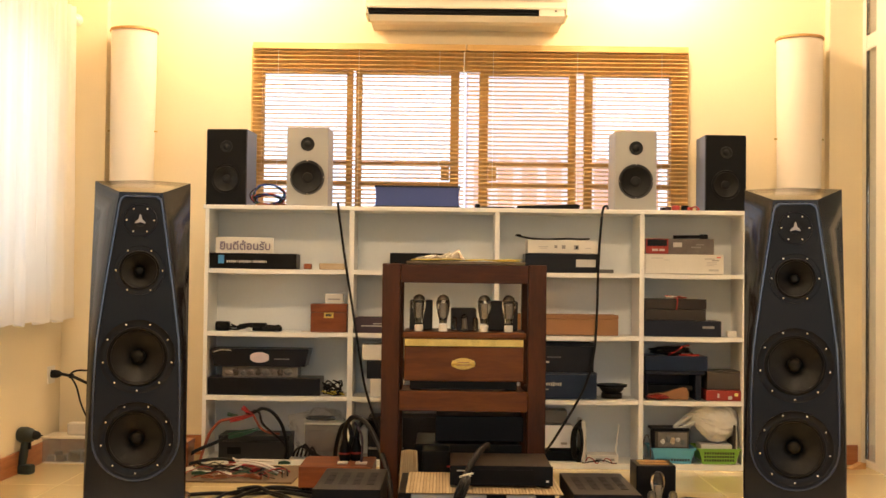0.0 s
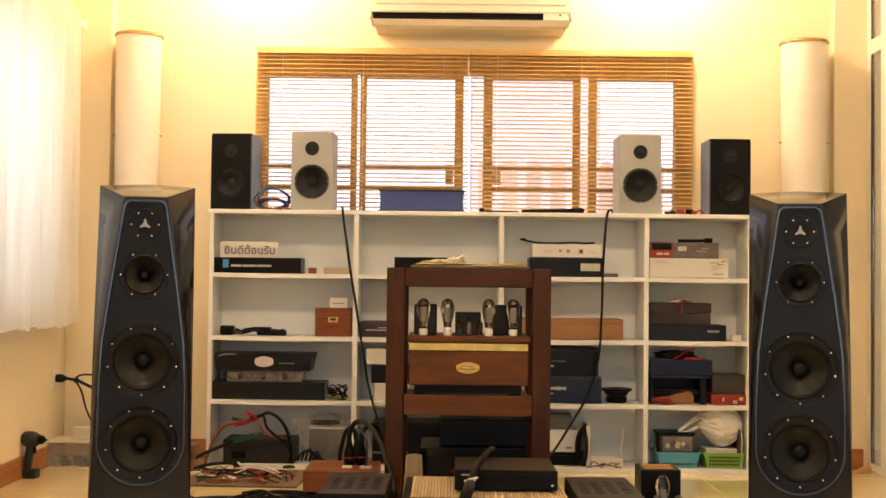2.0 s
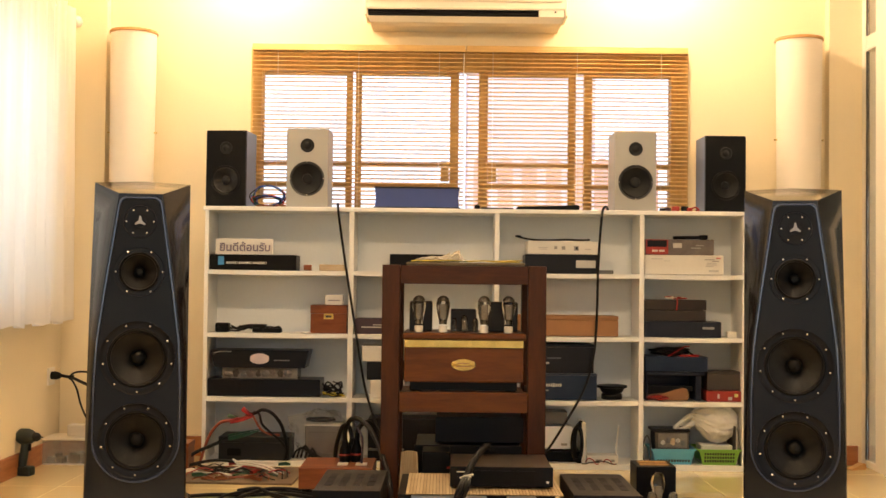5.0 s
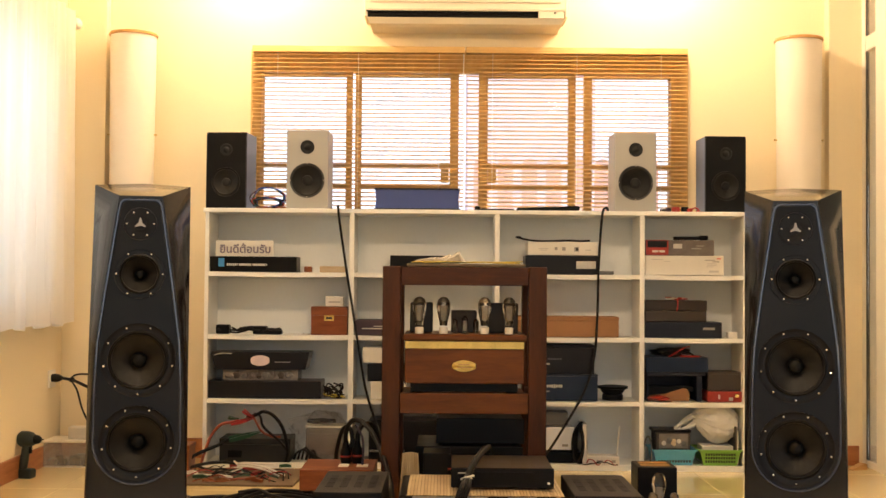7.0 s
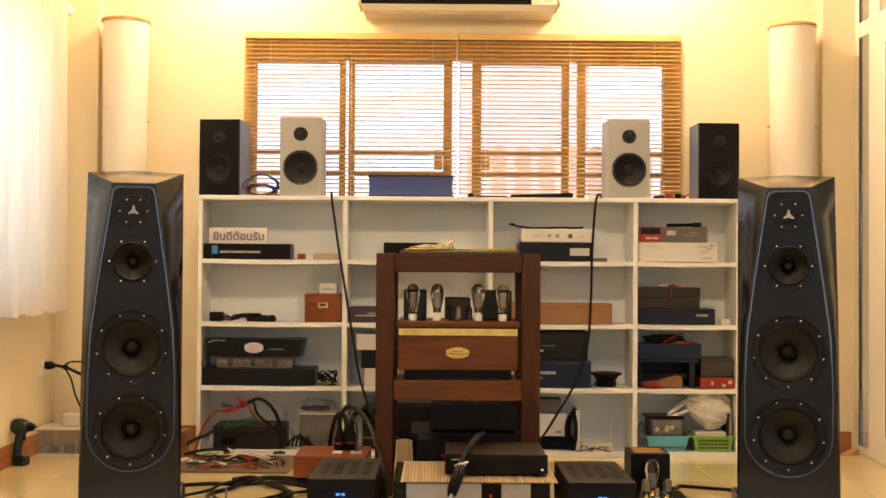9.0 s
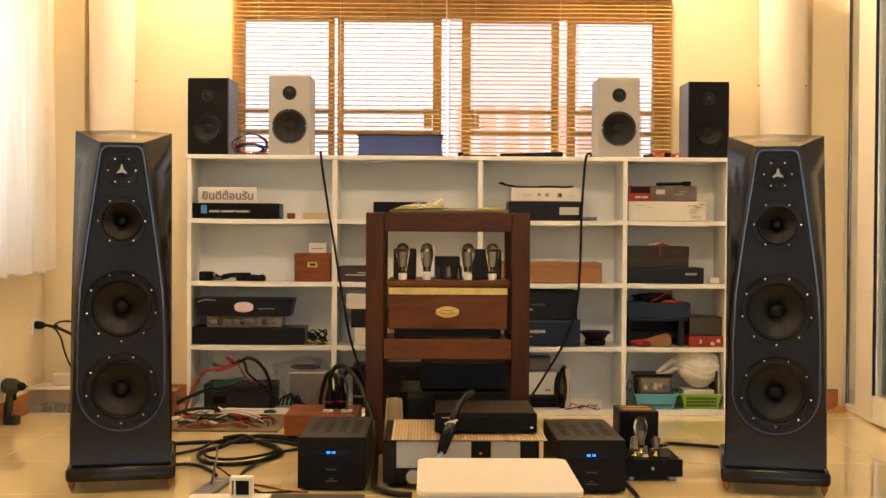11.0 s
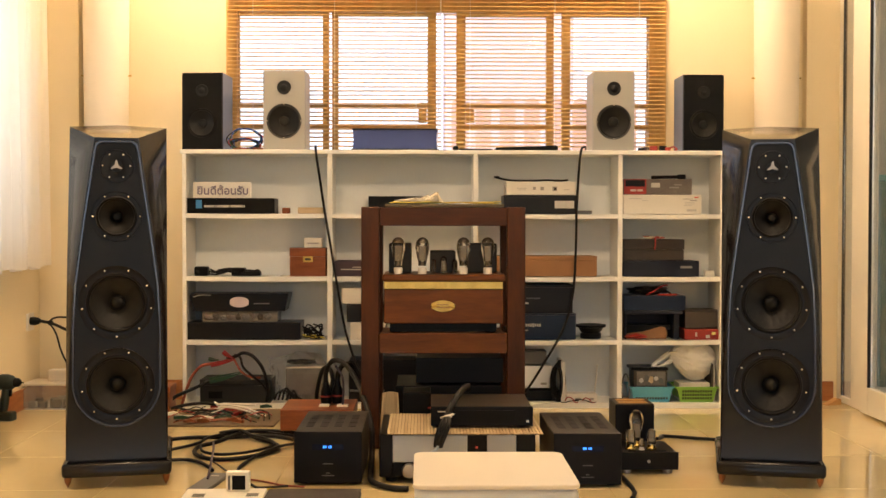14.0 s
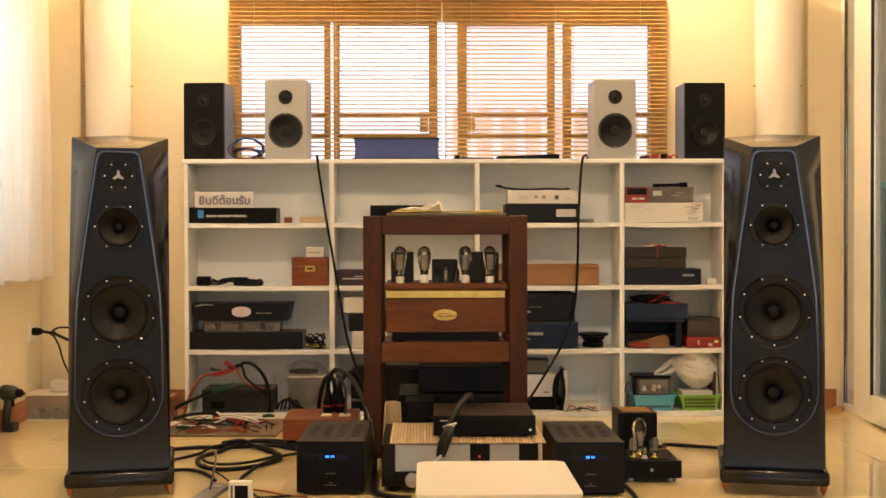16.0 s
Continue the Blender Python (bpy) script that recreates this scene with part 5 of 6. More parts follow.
part("cord", hose([(-0.063, 0.06, 0.062), (-0.038, 0.04, 0.054), (0.026, 0.02, 0.052), (0.111, 0.0, 0.038), (0.195, -0.02, 0.008)], 0.0048, 7, 6), M_WHITEWIRE, jw, "white cord", True)
part("cord", hose([(-0.051, 0.04, 0.051), (-0.005, 0.04, 0.058), (0.064, 0.04, 0.054), (0.138, 0.04, 0.051)], 0.0045, 7, 6), M_WHITEWIRE, jw, "white cord", True)
part("cord", hose([(-0.022, -0.02, 0.052), (0.041, -0.04, 0.05), (0.107, -0.05, 0.038), (0.173, -0.06, 0.012)], 0.004, 7, 6), M_WHITEWIRE, jw, "white cord", True)
part("cord", hose([(-0.241, -0.01, 0.011), (-0.154, -0.04, 0.012), (-0.086, -0.04, 0.018), (-0.01, -0.01, 0.04)], 0.0032, 7, 6), M_WHITEWIRE, jw, "white cord", True)
for x, y, a, l, m in (
    (-0.072, -0.103, 25, 0.03, M_WHITEPLASTIC),
    (-0.039, 0.064, 35, 0.02, M_WHITEPLASTIC),
    (-0.007, 0.151, 20, 0.04, M_REDWIRE),
    (0.049, 0.029, 70, 0.035, M_REDWIRE),
    (0.068, 0.151, 110, 0.03, M_REDWIRE),
    (0.059, -0.136, 10, 0.035, M_BOXWOOD),
    (0.088, -0.184, 150, 0.03, M_BOXWOOD),
    (-0.261, 0.031, 10, 0.03, M_WHITEPLASTIC),
    (-0.196, -0.086, 0, 0.035, M_GREENWIRE),
    (-0.136, -0.183, -10, 0.03, M_BOXWOOD),
    (-0.074, -0.167, -5, 0.03, M_COPPER),
    (-0.102, 0.26, 15, 0.018, M_REDWIRE),
    (0.16, 0.259, 5, 0.03, M_GREENWIRE),
):
    part("clip", moved(prism([(-l, 0.0), (l, 0.002), (l, 0.010), (l * 0.2, 0.018), (-l, 0.013)], -0.009, 0.009), pose(x, y, 0.004, 0, 0, a)), m, jw)

# ---- corner by the curtain: drill, tub, socket ----
dr = empty("cordless_drill", "dark green cordless drill standing on its battery", "drill", at=(-2.126, 5.72, 0), turn=-12)
dr.scale = (0.78, 0.78, 0.90)
part("battery", bx(-0.075, 0.050, -0.035, 0.035, 0, 0.050, 0.012), M_DRILL, dr)
part("grip", hose([(-0.028, 0, 0.04), (-0.016, 0, 0.09), (0.0, 0, 0.185)], 0.027, 12, 6), M_DRILL, dr, smooth=True)
part("motor_housing", moved(lathe([(0.0, -0.062), (0.028, -0.058), (0.042, -0.035), (0.043, 0.01), (0.036, 0.04), (0.027, 0.055)], 20, "X"), Matrix.Translation((0.0, 0, 0.205))), M_DRILL, dr, smooth=True)
part("chuck", moved(lathe([(0.025, 0.055), (0.023, 0.08), (0.013, 0.095), (0.004, 0.099), (0.003, 0.115), (0, 0.116)], 16, "X"), Matrix.Translation((0.0, 0, 0.205))), M_BLACKPLASTIC, dr, smooth=True)
part("trigger", bx(0.012, 0.034, -0.008, 0.008, 0.13, 0.168, 0.003), M_RUBBER, dr)
tub = empty("parts_tub", "cloudy plastic tub full of small parts", "tub", at=(-2.02, 6.14, 0))
bm = bmesh.new()
for x0, x1, y0, y1 in ((-0.135, 0.135, -0.10, -0.096), (-0.135, 0.135, 0.096, 0.10), (-0.135, -0.131, -0.0955, 0.0955), (0.131, 0.135, -0.0955, 0.0955)):
    bx(x0, x1, y0, y1, 0.004, 0.125, bm=bm)
w = part("wall", bm, M_TUBCLEAR, tub)
w.visible_shadow = False
part("base", bx(-0.133, 0.133, -0.098, 0.098, 0.0, 0.0035), M_TUB, tub)
part("rim", slab(0.142, -0.107, 0.107, 0.1255, 0.134, 0.02), M_TUB, tub)
random.seed(31)
for k in range(9):
    x, y = -0.10 + 0.025 * k, random.uniform(-0.06, -0.02)
    if k % 3 == 1:
        o = part("spool", moved(lathe([(0.022, 0), (0.024, 0.03), (0.018, 0.05)], 14), Matrix.Translation((x, y, 0.004))), M_BLACKPLASTIC, tub, smooth=True)
    else:
        part("component", moved(bx(-0.02, 0.02, -0.015, 0.015, 0, random.uniform(0.03, 0.06), 0.003), pose(x, y, 0.0045, 0, 0, random.uniform(-30, 30))), (M_GREY, M_CERAMIC, M_BLACKPLASTIC)[k % 3], tub)
pk2 = empty("paper_packet", "white paper packet lying on a plastic tub", "packet", at=(-1.97, 6.14, 0.1345))
part("packet", bx(-0.085, 0.085, -0.03, 0.05, 0, 0.060, 0.006), M_TUB, pk2)
so = empty("wall_socket", "white wall socket with a black plug in it", "socket", at=(XL, 6.18, 0.435))
part("plate", bx(0.0, 0.010, -0.05, 0.05, -0.045, 0.045, 0.003), M_WHITEPLASTIC, so)
part("plug", moved(lathe([(0.020, 0.0102), (0.022, 0.03), (0.018, 0.05), (0.010, 0.062)], 14, "X"), Matrix.Translation((0, -0.01, 0.005))), M_BLACKPLASTIC, so, smooth=True)
wc = empty("wall_cable", "black cables running from the wall socket", "cable")
part("cable", hose([(XL + 0.062, 6.17, 0.44), (XL + 0.13, 6.13, 0.432), (XL + 0.21, 6.05, 0.415), (-1.80, 5.90, 0.375), (-1.65, 5.75, 0.30)], 0.008, 8, 6), M_CABLE, wc, smooth=True)
part("cable", hose([(XL + 0.11, 6.15, 0.436), (XL + 0.15, 6.10, 0.46), (XL + 0.21, 6.05, 0.47), (-1.82, 5.95, 0.465), (-1.62, 5.8, 0.42)], 0.005, 8, 6), M_CABLE, wc, smooth=True)
part("cable", hose([(XL + 0.12, 6.14, 0.430), (XL + 0.17, 6.08, 0.38), (XL + 0.21, 6.03, 0.30), (-1.90, 5.98, 0.22), (-1.78, 5.90, 0.12), (-1.62, 5.8, 0.03)], 0.005, 8, 6), M_CABLE, wc, smooth=True)
part("cable_clip", moved(bx(-0.012, 0.012, -0.008, 0.008, -0.012, 0.012, 0.003), Matrix.Translation((XL + 0.125, 6.135, 0.433))), M_CABLE, wc)
ws = empty("wooden_box", "small reddish wooden box standing on the floor beside the shelf", "box", at=(-1.43, 5.95, 0))
part("body", bx(-0.05, 0.045, -0.08, 0.08, 0.0, 0.115, 0.003), M_BOXWOOD, ws)
part("lid", bx(-0.052, 0.047, -0.082, 0.082, 0.1155, 0.14, 0.003), M_BOXWOOD, ws)


# ---- on and in the shelf unit ----
def carton(name, label, category, x0, x1, y, depth, z, h, material, turn=0.0, lid=0.0, bars=(), feet=False):
    """A box with its seam and printed bars; bars: centre from the box's middle, height share, width, height share, material."""
    c = empty(name, label, category, at=((x0 + x1) / 2, y, z), turn=turn)
    w = (x1 - x0) / 2
    base = 0.004 if feet else 0.0
    bev = min(0.003, h * 0.12)
    if lid:
        part("body", bx(-w, w, 0, depth, base, h * lid - 0.0006, bev, 2), material, c)
        part("lid", bx(-w - 0.001, w + 0.001, -0.001, depth + 0.001, h * lid, h, bev, 2), material, c)
    else:
        part("body", bx(-w, w, 0, depth, base, h, bev, 2), material, c)
    if feet:
        for fx in (-w * 0.8, w * 0.8):
            part("foot", bx(fx - 0.01, fx + 0.01, 0.01, 0.03, 0, 0.0038), M_RUBBER, c)
    for k, (bxm, bz, bw, bh, bmat) in enumerate(bars):
        off = 0.0022 + 0.0004 * k
        part("print", bx(max(-w + 0.001, bxm - bw / 2), min(w - 0.001, bxm + bw / 2), -off, -0.0002 if not lid else -0.0012, h * (bz - bh / 2), h * (bz + bh / 2)), bmat, c)
    return c


carton("receiver_box", "long black box with a blue square label", "box", -1.348, -0.897, 6.110, 0.160, 0.9960, 0.078, M_BLACKPLASTIC, bars=[(-0.160, 0.60, 0.030, 0.55, M_LABELBLUE)] + [(-0.128 + 0.0105 * q, 0.46, 0.008 if q % 7 != 5 else 0.003, 0.14, M_INKWHITE) for q in range(20)])
SIGN_Z = 1.0740
carton("wooden_offcut", "small pale wooden offcut lying on the shelf", "offcut", -0.782, -0.652, 6.140, 0.050, 0.9960, 0.032, M_PALEWOOD)
carton("jewel_tin", "small reddish tin lying on the shelf", "tin", -0.859, -0.819, 6.110, 0.030, 0.9960, 0.029, M_BOXWOOD)
carton("flat_player", "flat black disc player on the shelf", "disc player", -0.419, -0.086, 6.130, 0.200, 0.9960, 0.090, M_BLACKPLASTIC, feet=True)
carton("amplifier_box", "black printed box with a white label", "box", 0.275, 0.647, 6.110, 0.200, 0.9960, 0.096, M_BLACKCARD, bars=[(0.125, 0.5, 0.10, 0.4, M_INKWHITE)])
carton("white_carton", "white printed carton lying on a black box", "box", 0.287, 0.647, 6.115, 0.180, 1.0930, 0.069, M_WHITECARD, bars=[(-0.035, 0.50, 0.015, 0.22, M_INKGREY), (0.005, 0.48, 0.018, 0.26, M_INKGREY), (0.070, 0.46, 0.024, 0.34, M_INKGREY), (0.072, 0.46, 0.010, 0.2, M_BLACKPLASTIC), (-0.10, 0.50, 0.05, 0.06, M_INKPALE), (-0.10, 0.38, 0.04, 0.05, M_INKPALE), (0.13, 0.40, 0.03, 0.06, M_INKPALE)])
ANT_Z = 1.1590
carton("grey_slate", "thin grey plate lying on the shelf", "plate", 0.648, 0.727, 6.100, 0.120, 0.9960, 0.018, M_GREY)
carton("long_white_carton", "long white printed carton", "box", 0.888, 1.292, 6.110, 0.200, 0.9960, 0.100, M_WHITECARD, bars=[(0.13, 0.78, 0.05, 0.04, M_INKGREY), (0.16, 0.70, 0.035, 0.05, M_INKGREY), (0.14, 0.60, 0.05, 0.03, M_INKPALE), (0.14, 0.52, 0.05, 0.03, M_INKPALE), (0.13, 0.44, 0.04, 0.03, M_INKPALE), (0.15, 0.20, 0.05, 0.10, M_INKPALE), (-0.14, 0.80, 0.06, 0.04, M_INKPALE), (-0.09, 0.70, 0.03, 0.03, M_INKPALE), (0.175, 0.86, 0.02, 0.06, M_INKRED)])
carton("product_carton", "dark grey printed carton with a red end", "box", 0.888, 1.243, 6.115, 0.160, 1.0970, 0.080, M_GREYCARD, bars=[(-0.115, 0.5, 0.115, 0.96, M_RED), (-0.115, 0.72, 0.10, 0.42, M_BLACKCARD), (-0.125, 0.26, 0.03, 0.13, M_INKWHITE), (-0.09, 0.26, 0.028, 0.13, M_INKWHITE), (-0.01, 0.6, 0.045, 0.3, M_INKWHITE), (0.085, 0.45, 0.05, 0.08, M_INKGREY), (0.105, 0.62, 0.04, 0.06, M_INKGREY)])
HANDSET_Z = 1.1770
carton("wooden_case", "small reddish wooden case with a brass plate", "case", -0.820, -0.635, 6.110, 0.150, 0.6750, 0.145, M_BOXWOOD, lid=0.7, bars=[(0.0, 0.6, 0.05, 0.2, M_BRASS), (0.0, 0.6, 0.03, 0.08, M_DARKSLOT)])
carton("card_box", "small white card box on a wooden case", "box", -0.749, -0.657, 6.130, 0.060, 0.8210, 0.051, M_WHITECARD, bars=[(0.0, 0.45, 0.06, 0.12, M_INKGREY)])
carton("padded_bag", "dark purple padded bag lying flat", "bag", -0.592, -0.367, 6.110, 0.200, 0.6750, 0.078, M_PURPLE, bars=[(0.0, 0.45, 0.16, 0.07, M_INKWHITE), (0.03, 0.6, 0.10, 0.05, M_INKWHITE)])
carton("cardboard_box", "long brown cardboard box with taped lid", "box", 0.189, 0.755, 6.110, 0.200, 0.6750, 0.105, M_CARDBOARD, lid=0.8)
carton("keyboard_case", "low blue-black equipment case", "case", 0.889, 1.282, 6.110, 0.200, 0.6750, 0.081, M_NAVY, bars=[(0.13, 0.6, 0.06, 0.15, M_INKGREY)])
carton("instrument_case", "dark brown instrument case lying on another", "case", 0.890, 1.205, 6.120, 0.180, 0.7570, 0.057, M_BROWNBLACK)
carton("instrument_case", "dark brown instrument case tied with cord", "case", 0.890, 1.208, 6.120, 0.180, 0.8150, 0.052, M_BROWNBLACK)
TIE_Z = 0.8670
carton("plug_adapter", "small white plug adapter on the shelf", "adapter", 1.312, 1.361, 6.110, 0.040, 0.6750, 0.032, M_WHITECARD)
carton("long_black_box", "long plain black box on the shelf", "box", -1.362, -0.766, 6.110, 0.200, 0.3500, 0.088, M_BLACKCARD)
trb = carton("clear_tray", "clear plastic tray of packed parts", "tray", -1.272, -0.885, 6.135, 0.150, 0.4390, 0.056, M_CLEARPLASTIC)
random.seed(77)
for k in range(9):
    wv = random.uniform(0.012, 0.03)
    xk = -0.16 + 0.038 * k
    part("packed_part", moved(crumple(wv, 0.006, random.uniform(0.012, 0.02), 30 + k, 2, 0.5), Matrix.Translation((xk, -0.002, 0.008))), (M_GREYCARD, M_GREYBROWN, M_GREY)[k % 3], trb)
hbx = empty("headset_box", "black printed box with a pale pink oval badge", "box", at=(-1.0785, 6.115, 0.4960))
part("body", prism([(-0.232, 0.0), (0.232, 0.0), (0.252, 0.088), (0.245, 0.0895), (-0.247, 0.0895), (-0.252, 0.082)], 0.0, 0.18), M_BLACKCARD, hbx)
bad = [(0.052 * math.cos(a), 0.046 + 0.027 * math.sin(a)) for a in [2 * math.pi * q / 28 for q in range(28)]]
bad = [(max(-0.048, min(0.048, x)), z) for x, z in bad]
part("badge", prism(bad, -0.0022, -0.0004), M_BADGE, hbx, "pale pink badge")
part("print", hose([(-0.235, -0.001, 0.072), (-0.20, -0.001, 0.082), (-0.145, -0.001, 0.081)], 0.0022, 6, 5), M_INKWHITE, hbx)
for q in range(9):
    part("print", bx(0.075 + 0.009 * q, 0.081 + 0.009 * q, -0.0012, -0.0003, 0.036, 0.041), M_INKGREY, hbx)
carton("white_parts_box", "white card box partly hidden behind the rack", "box", -0.555, -0.419, 6.110, 0.150, 0.5350, 0.080, M_WHITECARD)
carton("black_parts_box", "black box under a white card box", "box", -0.529, -0.303, 6.110, 0.200, 0.4405, 0.093, M_BLACKCARD)
carton("white_power_box", "white card box at the bottom of a stack", "box", -0.511, -0.332, 6.105, 0.200, 0.3500, 0.091, M_WHITECARD)
carton("blue_product_box", "dark blue printed box on the shelf", "box", 0.305, 0.648, 6.110, 0.200, 0.3500, 0.134, M_NAVY2, bars=[(-0.095 + 0.0115 * q, 0.56, 0.009, (0.15, 0.10, 0.10, 0.12)[q % 4], M_INKWHITE) for q in range(8)] + [(-0.09, 0.36, 0.03, 0.05, M_INKGREY)], lid=0.94)
carton("black_product_box", "black printed box stacked on a blue box", "box", 0.306, 0.632, 6.120, 0.190, 0.4850, 0.149, M_BLACKCARD, bars=[(-0.07 + 0.012 * q, 0.52, 0.009, 0.05, M_GREY) for q in range(6)] + [(-0.075, 0.35, 0.02, 0.06, M_INKWHITE)], lid=0.9)
carton("grey_box", "grey-brown box on the shelf", "box", 1.215, 1.388, 6.130, 0.150, 0.4055, 0.096, M_GREYBROWN, lid=0.9)
carton("red_board_stack", "stack of red circuit boards", "circuit boards", 1.208, 1.389, 6.110, 0.160, 0.3500, 0.054, M_RED, bars=[(-0.03, 0.5, 0.01, 0.4, M_INKWHITE), (0.03, 0.3, 0.02, 0.3, M_INKWHITE), (0.06, 0.6, 0.02, 0.3, M_BRASS)])
carton("blue_case", "flat blue hard case on a metal bracket", "case", 0.892, 1.213, 6.110, 0.200, 0.5005, 0.076, M_NAVY2)
CLUTTER_Z = 0.5760
carton("charger", "olive black battery charger", "charger", -1.275, -0.916, 6.085, 0.210, 0.0285, 0.119, M_OLIVE, lid=0.75, bars=[(-0.10, 0.35, 0.07, 0.3, M_BLACKPLASTIC)])
# the bluish white of this box carries the shade of its compartment
carton("white_device", "white electronic box with a small dark label", "electronic box", 0.323, 0.531, 6.150, 0.120, 0.0950, 0.116, M_UNITWHITE, bars=[(0.06, 0.2, 0.03, 0.1, M_INKGREY)])
carton("dark_stand", "dark metal box below a white electronic box", "metal box", 0.324, 0.573, 6.150, 0.140, 0.0285, 0.054, M_BLACKPLASTIC)
carton("grey_device", "dark grey electronic box on top of a white one", "electronic box", 0.353, 0.502, 6.150, 0.120, 0.2195, 0.067, M_GREY)
carton("leaning_board", "tall narrow white panel leaning on the shelf back", "panel", 0.573, 0.594, 6.110, 0.200, 0.0285, 0.207, M_WHITECARD)
nbx = carton("network_box", "low white network box with two thin aerials", "router", 0.599, 0.759, 6.100, 0.100, 0.0285, 0.042, M_WHITECARD, bars=[(-0.02, 0.4, 0.03, 0.3, M_INKGREY), (0.05, 0.4, 0.02, 0.3, M_INKGREY)])


# white welcome sign standing on the long black box
def lettering(name, text, size, material, parent, at, thick=0.0006):
    cu = bpy.data.curves.new(name, "FONT")
    cu.body, cu.size, cu.extrude, cu.align_x, cu.resolution_u = text, size, thick, "CENTER", 3
    cu.offset = 0.0012
    ob = new(name, cu)
    dg = bpy.context.evaluated_depsgraph_get()
    me = bpy.data.meshes.new_from_object(ob.evaluated_get(dg))
    bpy.data.objects.remove(ob)
    me.materials.clear()
    me.materials.append(material)
    o = new(name, me)
    o.parent = parent
    o.matrix_local = pose(*at, 90, 0, 0)
    return o


M_SIGNINK = mat("violet_grey_ink", (0.20, 0.17, 0.24), 0.4)
sg = empty("welcome_sign", "white sign with violet-grey lettering on a box", "sign", at=(-1.168, 6.13, SIGN_Z + 0.001), turn=1)
part("plate", moved(bx(-0.148, 0.148, 0, 0.006, 0, 0.082, 0.0015), Matrix.Rotation(radians(-6), 4, "X")), M_WHITECARD, sg)
lettering("lettering", "ยินดีต้อนรับ", 0.056, M_SIGNINK, sg, (0.004, -0.002, 0.018))

hs = empty("handset", "black handset lying on a product carton", "handset", at=(1.125, 6.15, HANDSET_Z + 0.0005))
part("body", hose([(-0.085, 0, 0.009), (-0.03, 0, 0.010), (0.04, 0, 0.011), (0.085, 0, 0.012)], 0.0085, 10, 5), M_BLACKPLASTIC, hs, smooth=True)
part("head", bx(0.05, 0.092, -0.014, 0.014, 0.0005, 0.024, 0.005), M_BLACKPLASTIC, hs)
ant = empty("antenna_leads", "thin black leads lying on a white carton", "cable", at=(0.44, 6.15, ANT_Z))
part("lead", hose([(-0.21, -0.02, 0.026), (-0.16, -0.02, 0.014), (-0.10, 0.0, 0.008), (0.0, 0.01, 0.008)], 0.005, 8, 6), M_CABLE, ant, smooth=True)
part("lead", hose([(-0.02, 0.0, 0.008), (0.06, 0.02, 0.012), (0.12, 0.0, 0.009), (0.17, 0.01, 0.012)], 0.005, 8, 6), M_CABLE, ant, smooth=True)
part("connector", bx(-0.215, -0.185, -0.026, -0.014, 0.021, 0.031, 0.003), M_BLACKPLASTIC, ant)
tie = empty("cord_tangle", "red and white cord tied round a dark case", "cord", at=(1.05, 6.118, TIE_Z))
random.seed(41)
for k in range(6):
    pts = [(random.uniform(-0.055, 0.055), random.uniform(-0.02, 0.05), 0.003 + random.uniform(0, 0.014)) for i in range(5)]
    part("cord", hose(pts, 0.0028, 6, 6), M_WHITEWIRE if k % 2 else M_REDWIRE, tie, smooth=True)
part("cord", hose([(0.0, 0.0, 0.006), (0.004, -0.012, 0.002), (0.004, -0.014, -0.03), (0.0, -0.013, -0.055)], 0.004, 6, 6), M_REDWIRE, tie, smooth=True)

# power adapters on the second shelf
ad = empty("power_adapters", "pile of black power adapters and leads", "adapter", at=(-1.15, 6.12, 0.6755))
part("adapter", bx(-0.16, -0.09, 0, 0.06, 0, 0.048, 0.008), M_BLACKPLASTIC, ad)
part("adapter", bx(0.03, 0.10, 0.0, 0.06, 0, 0.042, 0.006), M_BLACKPLASTIC, ad)
part("adapter", bx(0.09, 0.18, -0.01, 0.04, 0, 0.024, 0.005), M_BLACKPLASTIC, ad)
random.seed(43)
for k in range(7):
    x = random.uniform(-0.15, -0.02)
    pts = [(x + 0.05 * i + random.uniform(-0.01, 0.01), random.uniform(-0.01, 0.04), 0.008 + random.uniform(0, 0.028)) for i in range(5)]
    part("lead", hose(pts, 0.005, 7, 5), M_CABLE, ad, smooth=True)
bp_ = empty("key_ring", "thin wire ring lying beside a wooden case", "wire ring", at=(-0.845, 6.11, 0.6755))
part("ring", hose([(0.022 * math.cos(a), 0.018 * math.sin(a), 0.003) for a in [6.283 * i / 12 for i in range(13)]], 0.0022, 6, 3), M_STEEL, bp_, smooth=True)

# cable tangle on the third shelf
ct = empty("cable_tangle", "tangle of black and yellow leads", "cable", at=(-0.70, 6.13, 0.3505))
random.seed(47)
for k in range(10):
    a0 = random.uniform(0, 6.28)
    pts = [(0.05 * math.cos(a0 + 1.3 * i) * random.uniform(0.6, 1.2), 0.035 * math.sin(a0 + 1.3 * i), 0.006 + random.uniform(0, 0.07 if k > 3 else 0.02)) for i in range(6)]
    part("lead", hose(pts, 0.0038, 6, 6), M_YELLOWWIRE if k in (1, 2) else M_CABLE, ct, smooth=True)

# bare loudspeaker driver and clutter
sd = empty("speaker_driver", "bare black loudspeaker driver lying face up", "speaker driver", at=(0.735, 6.19, 0.3505))
part("magnet", lathe([(0.052, 0), (0.054, 0.004), (0.054, 0.026), (0.046, 0.030)], 24), M_BLACK, sd, smooth=True)
part("basket", lathe([(0.046, 0.0305), (0.056, 0.040), (0.066, 0.058), (0.079, 0.060), (0.079, 0.071), (0.066, 0.073), (0.02, 0.058), (0, 0.062)], 28, close=False), M_BLACKPLASTIC, sd, smooth=True)
br = empty("metal_bracket", "dark blue bent metal bracket standing on the shelf", "bracket", at=(1.05, 6.115, 0.3505))
